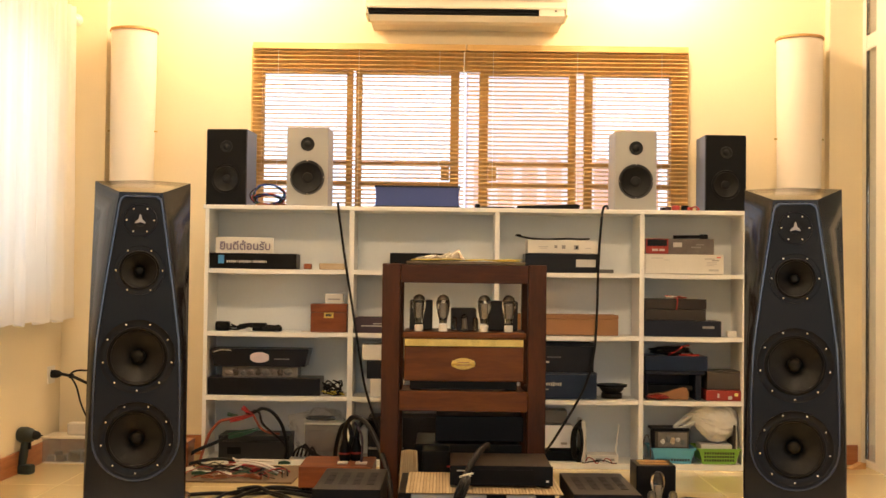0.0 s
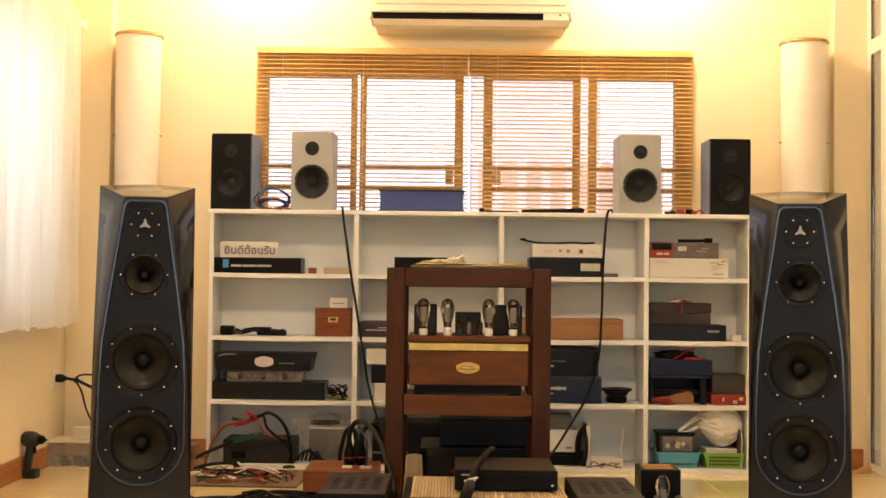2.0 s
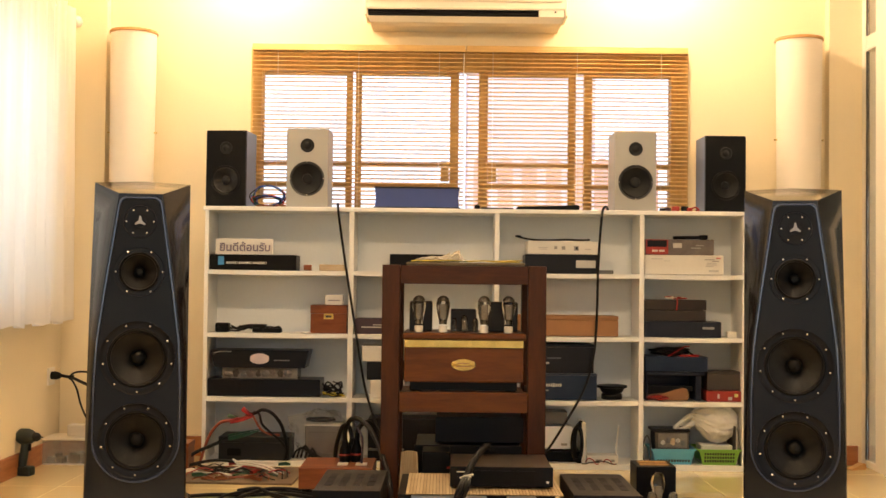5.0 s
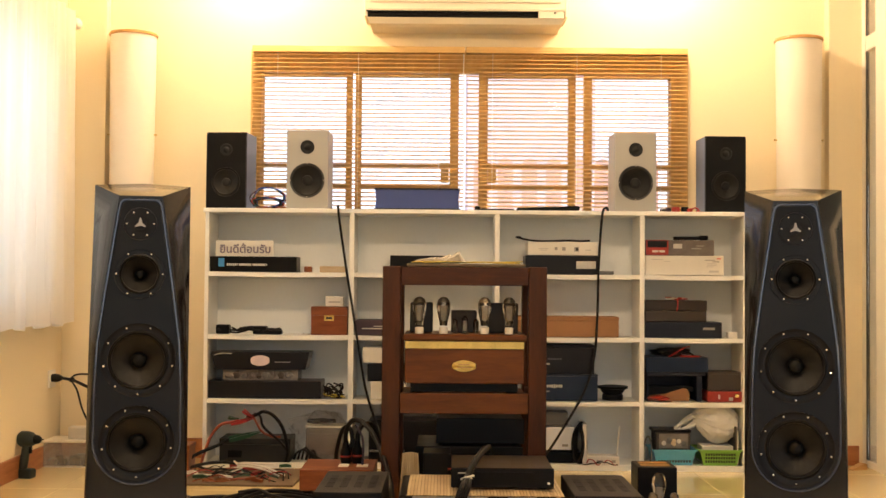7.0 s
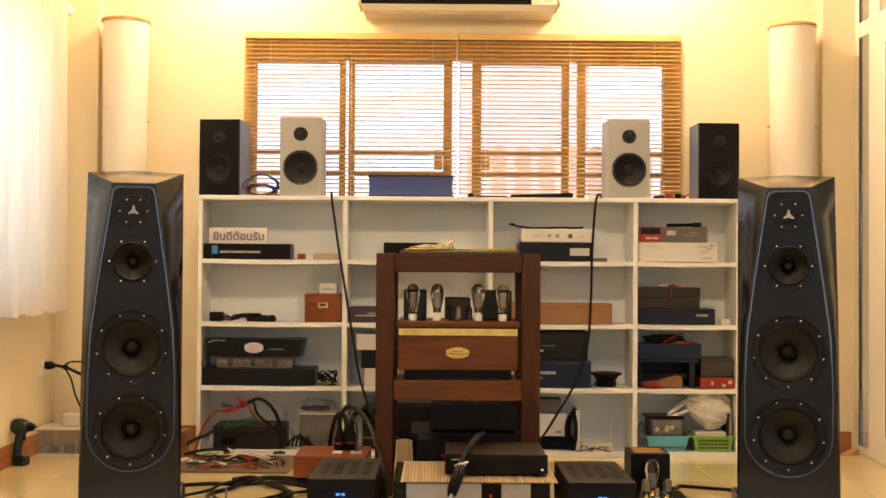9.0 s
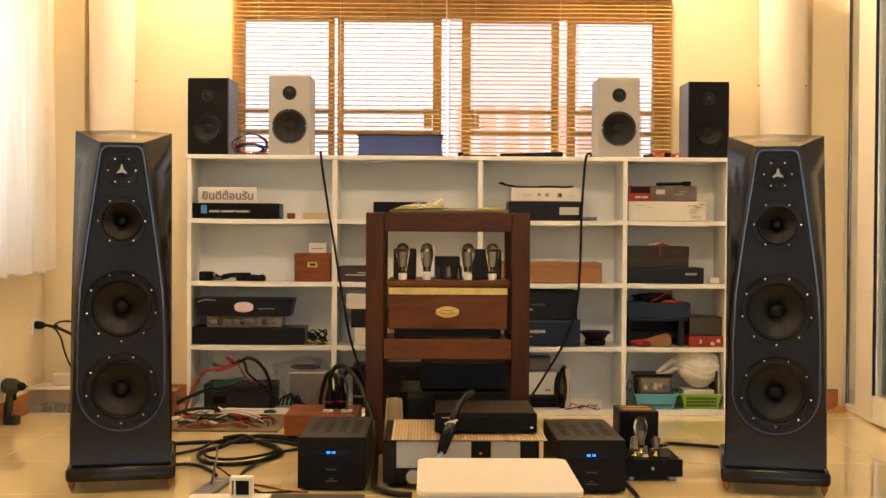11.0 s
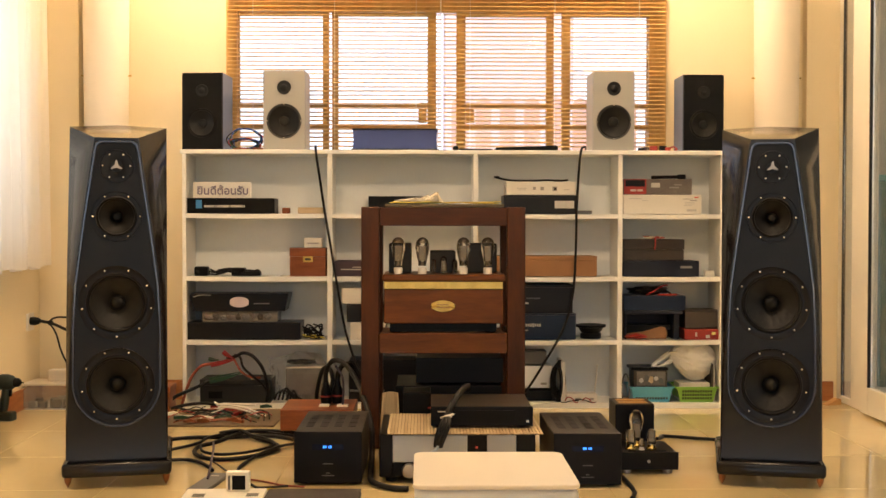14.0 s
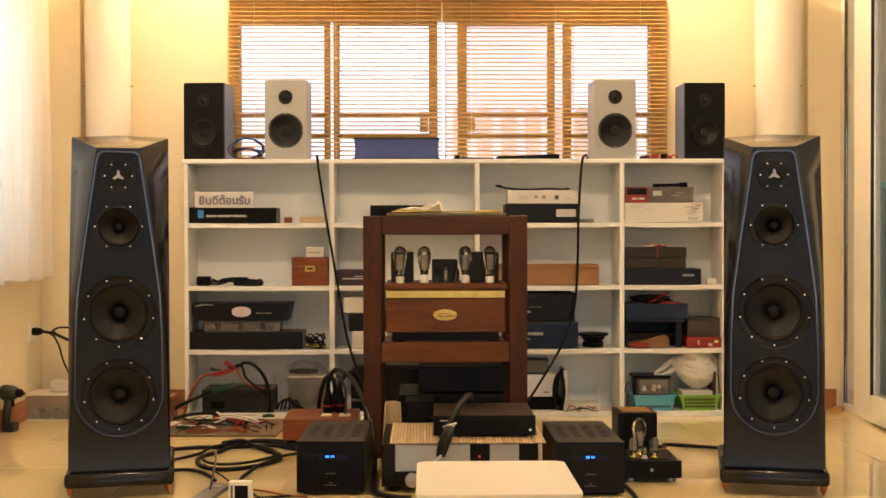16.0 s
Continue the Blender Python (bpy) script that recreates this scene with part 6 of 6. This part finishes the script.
part("top_plate", bx(-0.15, 0.15, 0.0, 0.19, 0.130, 0.149, 0.004), M_NAVY, br)
part("back_plate", bx(-0.137, 0.104, 0.165, 0.178, 0.0, 0.1295, 0.002), M_NAVY, br)
part("leg", bx(0.105, 0.135, 0.01, 0.18, 0.0, 0.1295, 0.004), M_NAVY, br)
part("leg", bx(-0.15, -0.138, 0.01, 0.18, 0.0, 0.1295, 0.004), M_NAVY, br)
tw_ = empty("wooden_wedge", "tan wooden wedge under a metal bracket", "wedge", at=(1.05, 6.15, 0.3505))
part("wedge", prism([(-0.135, 0.0), (0.072, 0.0), (0.076, 0.030), (0.066, 0.058), (0.045, 0.064), (0.0, 0.052), (-0.05, 0.036), (-0.135, 0.026)], 0.0, 0.10), M_CARDBOARD, tw_)
part("liner", prism([(-0.135, 0.027), (-0.05, 0.037), (0.0, 0.053), (0.045, 0.065), (0.064, 0.061), (0.085, 0.045), (0.098, 0.05), (0.096, 0.072), (-0.135, 0.072)], 0.012, 0.10), M_RUBBER, tw_)
fl = empty("folded_cloth", "dark folded cloth under a metal bracket", "cloth", at=(0.96, 6.125, 0.3505))
part("cloth", crumple(0.045, 0.05, 0.014, 9, 3, 0.5), M_RED, fl, smooth=True)
cl = empty("tool_clutter", "dark tools and a red lead on a blue case", "tools", at=(1.03, 6.16, CLUTTER_Z))
random.seed(53)
part("pouch", crumple(0.09, 0.06, 0.022, 6, 3, 0.5), M_BLACKPLASTIC, cl, smooth=True)
part("lead", hose([(-0.02, -0.05, 0.004), (0.01, -0.055, 0.02), (0.06, -0.05, 0.05), (0.09, -0.045, 0.055)], 0.004, 6, 6), M_REDWIRE, cl, smooth=True)
part("lead", hose([(0.04, -0.04, 0.006), (0.09, -0.05, 0.006), (0.14, -0.04, 0.005)], 0.006, 6, 6), M_REDWIRE, cl, smooth=True)
part("lead", hose([(0.03, -0.03, 0.045), (0.07, -0.03, 0.035), (0.11, -0.035, 0.010)], 0.005, 6, 6), M_CABLE, cl, smooth=True)

# charger clamps and leads on the bottom shelf
jl = empty("jump_leads", "red and green clamps with thick leads on a charger", "jump leads", at=(-1.10, 6.13, 0.14))
J = (-1.10, 6.13, 0.14)
def jl_lead(pts, r, m):
    part("lead", hose([(x - J[0], y - J[1], z - J[2]) for x, y, z in pts], r, 8, 6), m, jl, smooth=True)
jl_lead([(-1.10, 6.06, 0.262), (-1.16, 6.01, 0.244), (-1.205, 6.0, 0.239), (-1.255, 6.0, 0.226), (-1.301, 6.0, 0.171), (-1.329, 5.99, 0.095), (-1.345, 5.97, 0.03)], 0.0075, M_ORANGEWIRE)
jl_lead([(-1.13, 6.05, 0.262), (-1.083, 6.02, 0.274), (-1.04, 6.0, 0.294), (-0.989, 6.0, 0.274), (-0.941, 6.0, 0.208), (-0.919, 6.02, 0.10), (-0.93, 6.04, 0.040)], 0.0085, M_CABLE)
jl_lead([(-1.09, 6.04, 0.280), (-1.057, 6.0, 0.272), (-1.042, 6.0, 0.223), (-0.998, 6.0, 0.180), (-0.955, 6.01, 0.143), (-0.93, 6.05, 0.10)], 0.006, M_CABLE)
jl_lead([(-1.09, 6.03, 0.255), (-1.074, 6.0, 0.237), (-1.046, 6.0, 0.194), (-0.998, 6.0, 0.171), (-0.96, 6.03, 0.165)], 0.006, M_ORANGEWIRE)
jl_lead([(-1.44, 5.93, 0.013), (-1.38, 5.96, 0.075), (-1.267, 6.0, 0.125), (-1.21, 6.03, 0.150), (-1.12, 6.06, 0.165)], 0.009, M_CABLE)
jl_lead([(-1.43, 5.90, 0.013), (-1.33, 5.93, 0.040), (-1.24, 5.97, 0.045), (-1.17, 6.0, 0.035), (-1.10, 6.03, 0.040)], 0.008, M_CABLE)


def clamp(length, fat, place, m, label):
    """A spring clamp: two tapering jaws on a sleeve."""
    bm = prism([(-length, -fat * 0.9), (-length * 0.3, -fat), (length * 0.3, -fat * 0.7), (length, -fat * 0.15), (length, 0.0), (length * 0.2, fat * 0.1), (-length * 0.3, fat * 0.2), (-length, fat * 0.1)], -fat * 0.6, fat * 0.6)
    join(bm, prism([(-length * 0.95, fat * 0.3), (-length * 0.2, fat * 0.4), (length * 0.3, fat * 0.25), (length, 0.004), (length, fat * 0.25), (length * 0.2, fat * 0.6), (-length * 0.4, fat * 0.8), (-length, fat * 0.9)], -fat * 0.6, fat * 0.6))
    bmesh.ops.bevel(bm, geom=bm.edges[:], offset=0.0015, segments=1, affect="EDGES")
    part("clamp", moved(bm, place), m, jl, label)


clamp(0.060, 0.013, pose(-0.045, -0.13, 0.107, 0, -12, 6), M_REDWIRE, "red clamp")
clamp(0.030, 0.012, pose(-0.020, -0.12, 0.142, 0, 35, 0), M_REDWIRE, "red clamp")
clamp(0.085, 0.017, pose(-0.030, -0.12, 0.034, 0, -14, 4), M_GREENWIRE, "green clamp")
clamp(0.026, 0.010, pose(-0.095, -0.11, 0.118, 0, 10, 0), M_GREENWIRE, "green clamp")
pbx = empty("wrapped_device", "grey device wrapped in clear crinkled plastic", "device", at=(-0.77, 6.13, 0.0285))
part("device", bx(-0.075, 0.115, 0.02, 0.15, 0, 0.17, 0.006), M_CLEARPLASTIC, pbx)
part("device_front", bx(-0.06, 0.10, 0.012, 0.0195, 0.03, 0.14, 0.003), M_GREYCARD, pbx)
part("lid", bx(-0.080, 0.12, 0.010, 0.155, 0.1705, 0.178, 0.003), M_WHITECARD, pbx)
part("wrapping", crumple(0.150, 0.10, 0.118, 12, 4, 0.42), M_WRAP, pbx, "clear crinkled plastic").location = (-0.01, 0.085, 0)
for k in range(5):
    part("lead", hose([(-0.13 + 0.02 * k, -0.01, 0.012), (-0.11 + 0.02 * k, -0.03, 0.05 + 0.012 * (k % 3)), (-0.07 + 0.015 * k, -0.03, 0.06 - 0.008 * k), (-0.02 + 0.01 * k, -0.02, 0.010)], 0.0055, 7, 5), M_CABLE, pbx, smooth=True)
part("coil", hose([(0.07 * math.cos(a), 0.08 + 0.05 * math.sin(a), 0.196 + 0.003 * (i % 2)) for i, a in enumerate([6.283 * i / 12 for i in range(13)])], 0.008, 8, 4), M_CABLE, pbx, smooth=True)
dk = empty("dark_equipment", "dark metal equipment on the bottom shelf", "equipment", at=(-0.30, 6.12, 0.0285))
part("case", bx(-0.22, 0.36, 0.0, 0.2, 0, 0.215, 0.005), M_BLACKCARD, dk)
part("handle", hose([(-0.2, 0.0, 0.06), (-0.2, -0.02, 0.06), (-0.05, -0.02, 0.06), (-0.05, 0.0, 0.06)], 0.006, 8, 5), M_GREY, dk, smooth=True)
sb = empty("silver_box", "black box with a silver panel on the shelf", "equipment", at=(0.35, 6.12, 0.0285))
part("case", bx(-0.18, -0.01, 0.005, 0.2, 0, 0.21, 0.005), M_BLACKTOP, sb)
part("panel", bx(-0.15, -0.04, -0.002, 0.0045, 0.155, 0.195, 0.002), M_GREYCARD, sb)
co = empty("cable_coil", "coil of black cable hanging beside a white panel", "cable", at=(0.545, 6.10, 0.029))
for k in range(4):
    part("loop", hose([(0.025 * math.cos(a) + 0.008 * k, 0.012 * k, 0.10 + (0.085 + 0.008 * k) * math.sin(a)) for a in [6.283 * i / 12 for i in range(13)]], 0.006, 7, 4), M_CABLE, co, smooth=True)
mw = empty("meter_leads", "red and black leads hanging over a meter", "leads", at=(0.66, 6.09, 0.0285))
for k, (x, wd, hh) in enumerate(((-0.07, 0.05, 0.030), (-0.03, 0.09, 0.018), (0.02, 0.045, 0.026), (0.0, -0.07, 0.012))):
    part("lead", hose([(x, -0.006, 0.010), (x + wd * 0.25, -0.014, hh), (x + wd * 0.7, -0.016, hh * 0.8), (x + wd, -0.016, 0.004), (x + wd * 1.3, -0.02, 0.004)], 0.0028, 6, 6), M_REDWIRE if k % 2 == 0 else M_CABLE, mw, smooth=True)


# plastic baskets
def basket(label, material, x0, x1, xb0, xb1, rows):
    """An open tapered basket with a slotted front."""
    b = empty("plastic_basket", label, "basket", "plastic baskets", at=((x0 + x1) / 2, 6.095, 0.0288))
    w, wb, h, d = (x1 - x0) / 2, (xb1 - xb0) / 2, 0.080, 0.20
    bm = bmesh.new()
    loops = []
    for hw, y0, y1, z in ((wb, 0.012, d - 0.012, 0), (w, 0, d, h), (w + 0.006, -0.006, d + 0.006, h), (w + 0.006, -0.006, d + 0.006, h - 0.008), (w - 0.003, 0.003, d - 0.003, h - 0.004), (wb - 0.003, 0.015, d - 0.015, 0.004)):
        loops.append([bm.verts.new(p) for p in ((-hw, y0, z), (hw, y0, z), (hw, y1, z), (-hw, y1, z))])
    for a, c in ((0, 1), (1, 2), (2, 3), (1, 4), (4, 5)):
        for i in range(4):
            j = (i + 1) % 4
            bm.faces.new((loops[a][i], loops[a][j], loops[c][j], loops[c][i]))
    bm.faces.new(loops[0][::-1])
    bm.faces.new(loops[5])
    bmesh.ops.recalc_face_normals(bm, faces=bm.faces[:])
    part("shell", bm, material, b)
    n = 12
    for r in range(rows):
        for k in range(n):
            z = 0.014 + 0.018 * r
            yy = 0.012 * (1 - z / h)
            x = -wb * 0.86 + 2 * wb * 0.86 * k / (n - 1)
            part("slot", bx(x - 0.0045, x + 0.0045, yy - 0.0022, yy + 0.002, z, z + 0.012), M_DARKSLOT, b)
    return b


basket("sky-blue plastic basket holding a clear parts box", M_BLUEBASKET, 0.931, 1.148, 0.951, 1.132, 1)
basket("lime green plastic basket under a white bag", M_GREENBASKET, 1.168, 1.378, 1.193, 1.360, 3)
pbx2 = empty("parts_case", "black-edged clear case of parts in a basket", "case", at=(1.04, 6.13, 0.035))
part("case", bx(-0.09, 0.085, 0.0, 0.14, 0, 0.155, 0.004), M_GREYBROWN, pbx2)
part("lid", bx(-0.102, 0.09, -0.004, 0.145, 0.1555, 0.170, 0.004), M_BLACKPLASTIC, pbx2)
part("window", bx(-0.075, 0.075, -0.004, -0.0005, 0.075, 0.150, 0.002), M_CLEARPLASTIC, pbx2)
for q in range(5):
    part("component", moved(crumple(0.012, 0.003, 0.012 + 0.003 * (q % 3), 50 + q, 2, 0.5), Matrix.Translation((-0.05 + 0.025 * q, -0.006, 0.088 + 0.012 * (q % 2)))), (M_INKPALE, M_GREY, M_PALEWOOD)[q % 3], pbx2)
cdn = empty("cream_card_box", "cream card box in a green basket", "box", at=(1.27, 6.125, 0.035))
part("body", bx(-0.085, 0.075, 0.0, 0.13, 0, 0.09, 0.003), M_WHITECARD, cdn)


def bag_mesh():
    """A full rounded bag, drawn in towards a knot at its upper end."""
    bm = bmesh.new()
    bmesh.ops.create_icosphere(bm, subdivisions=5, radius=1)
    for v in bm.verts:
        p = v.co.copy()
        a = math.atan2(p.z, p.y)
        pull = max(0.0, -p.x)
        crease = noise.noise(Vector((2.2 * p.x, 2.6 * math.sin(a) + 4.0, 2.6 * math.cos(a)))) * 0.22 + abs(noise.noise(p * 5.0)) * 0.10 - abs(noise.noise(p * 9.0 + Vector((3, 1, 7)))) * 0.07
        folds = 0.22 * (0.25 + pull) * noise.noise(Vector((1.2 * p.x, 7 * math.sin(a), 7 * math.cos(a))))
        k = (1 + crease + folds) * (1 - 0.62 * pull ** 2.2)
        v.co = Vector((0.118 * p.x * (1 + crease * 0.4) - 0.010 * pull, 0.080 * p.y * k, 0.098 * p.z * k + 0.036 * pull ** 1.6))
    lo = min(v.co.z for v in bm.verts)
    for v in bm.verts:
        v.co.z = max(v.co.z - lo, 0.006 + 0.3 * (v.co.z - lo))
    return bm


bag = empty("plastic_bag", "knotted white plastic carrier bag in a basket", "bag", at=(1.268, 6.19, 0.122))
part("bag", bag_mesh(), M_BAG, bag, smooth=True)
for k, (dz, dy) in enumerate(((0.0, -0.02), (0.012, -0.005))):
    part("handle", moved(hose([(-0.095, dy, 0.150 + dz), (-0.135, dy - 0.01, 0.138 + dz), (-0.180, dy - 0.02, 0.108 + dz * 0.5), (-0.212, dy - 0.03, 0.086), (-0.190, dy - 0.03, 0.080), (-0.150, dy - 0.025, 0.092), (-0.105, dy - 0.01, 0.112 + dz)], 0.0085, 8, 6), Matrix.Diagonal((1, 0.6, 1, 1))), M_BAG, bag, smooth=True)
pp = empty("paper_folder", "thin folders standing in a basket", "folder", at=(1.355, 6.11, 0.035))
part("folder", bx(-0.004, 0.004, 0, 0.16, 0, 0.19, 0.001), M_GREYBROWN, pp)
part("folder", bx(0.006, 0.012, 0, 0.16, 0, 0.17, 0.001), M_WHITECARD, pp)
lw = empty("lead_loop", "grey looped lead leaning beside a basket", "lead", at=(0.905, 6.11, 0.029))
part("loop", hose([(0.02 * math.cos(a), 0.01 * math.sin(2 * a), 0.075 + 0.07 * math.sin(a)) for a in [6.283 * i / 12 for i in range(13)]], 0.004, 7, 4), M_GREY, lw, smooth=True)

# ---- on the shelf top ----
bb = empty("blue_case", "royal blue box with dark lid and base edges", "case", at=(-0.2835, 6.15, 1.3205))
part("base", bx(-0.224, 0.224, -0.004, 0.17, 0, 0.010, 0.002), M_NAVY, bb)
part("body", prism([(-0.216, 0.0105), (0.216, 0.0105), (0.213, 0.055), (0.217, 0.105), (-0.217, 0.105), (-0.213, 0.055)], 0.0, 0.166), M_BLUEBOX, bb)
part("lid", bx(-0.221, 0.221, -0.003, 0.169, 0.1055, 0.114, 0.002), M_NAVY, bb)
tg = empty("bundled_leads", "tangled blue, red and green leads on the shelf top", "cable", at=(-1.03, 6.13, 1.3205))
random.seed(61)
for k in range(12):
    a0 = random.uniform(0, 6.28)
    big = k < 6
    pts = []
    for i in range(7):
        a = a0 + (0.9 if big else 1.7) * i
        pts.append((-0.02 + 0.085 * math.cos(a) * random.uniform(0.8, 1.1), 0.03 * math.sin(a * 1.3), max(0.005, 0.055 + (0.055 if big else 0.03) * math.sin(a) - (0 if big else 0.025))))
    part("lead", hose(pts, 0.0032, 6, 6), (M_BLUEWIRE, M_CABLE, M_REDWIRE, M_BLUEWIRE, M_CABLE, M_GREENWIRE)[k % 6], tg, smooth=True)
for k in range(5):
    part("connector", moved(bx(-0.016, 0.016, -0.006, 0.006, 0, 0.012, 0.003), pose(-0.06 + 0.03 * k, -0.02, 0.0, 0, 0, 40 * k)), (M_COPPER, M_ORANGEWIRE)[k % 2], tg)
ty = empty("flat_tray", "flat black tray lying on the shelf top", "tray", at=(0.39, 6.12, 1.3205))
part("tray", prism([(-0.16, 0.0), (0.16, 0.0), (0.165, 0.022), (0.15, 0.028), (0.05, 0.022), (-0.155, 0.016)], 0.0, 0.14), M_BLACKPLASTIC, ty)
rm = empty("remote_control", "thin black remote control lying flat", "remote control", at=(0.06, 6.115, 1.3205), turn=8)
part("body", bx(-0.012, 0.16, 0.0, 0.035, 0, 0.010, 0.004), M_BLACKPLASTIC, rm)
part("knob", moved(lathe([(0.014, 0), (0.015, 0.015), (0.01, 0.022), (0, 0.023)], 14), Matrix.Translation((-0.03, 0.02, 0))), M_BLACKPLASTIC, rm, smooth=True)
dv = empty("loose_connectors", "dark purple connectors and leads on the shelf top", "connectors", at=(1.06, 6.11, 1.3205))
random.seed(67)
for k in range(7):
    part("connector", moved(bx(-0.02, 0.02, -0.008, 0.008, 0, random.uniform(0.012, 0.028), 0.004), pose(random.uniform(-0.07, 0.07), random.uniform(0, 0.05), 0, 0, 0, random.uniform(0, 180))), (M_PURPLE, M_RED, M_BLACKPLASTIC)[k % 3], dv)
part("lead", hose([(0.05, -0.01, 0.004), (0.08, -0.015, 0.02), (0.10, -0.02, 0.006), (0.085, -0.03, 0.003)], 0.004, 6, 6), M_REDWIRE, dv, smooth=True)

# leads hanging down the shelf front
h1 = empty("hanging_cable", "thick black cable hanging down the shelf front", "cable", "hanging cables")
part("cable", hose([(-0.690, 6.12, 1.330), (-0.684, 6.075, 1.335), (-0.680, 6.062, 1.290), (-0.665, 6.060, 1.190), (-0.639, 6.058, 1.019), (-0.605, 6.056, 0.818), (-0.571, 6.05, 0.617), (-0.526, 6.03, 0.387), (-0.457, 6.0, 0.200), (-0.385, 5.95, 0.085), (-0.28, 5.85, 0.011)], 0.0062, 8, 6), M_CABLE, h1, smooth=True)
h2 = empty("hanging_cable", "thick black cable hanging down the shelf front", "cable", "hanging cables")
part("cable", hose([(0.70, 6.14, 1.328), (0.685, 6.08, 1.338), (0.665, 6.064, 1.318), (0.654, 6.060, 1.220), (0.643, 6.060, 1.020), (0.638, 6.058, 0.790), (0.624, 6.055, 0.588), (0.576, 6.04, 0.415), (0.475, 6.01, 0.242), (0.375, 5.97, 0.098), (0.27, 5.86, 0.011)], 0.0062, 8, 6), M_CABLE, h2, smooth=True)
for sx in (-0.072, 0.076):
    ae = part("aerial", hose([(sx, 0.075, 0.030), (sx + 0.1 * sx, 0.078, 0.11), (sx + 0.2 * sx, 0.08, 0.185)], 0.0042, 8, 4), M_WHITEWIRE, nbx, "thin white aerial", True)
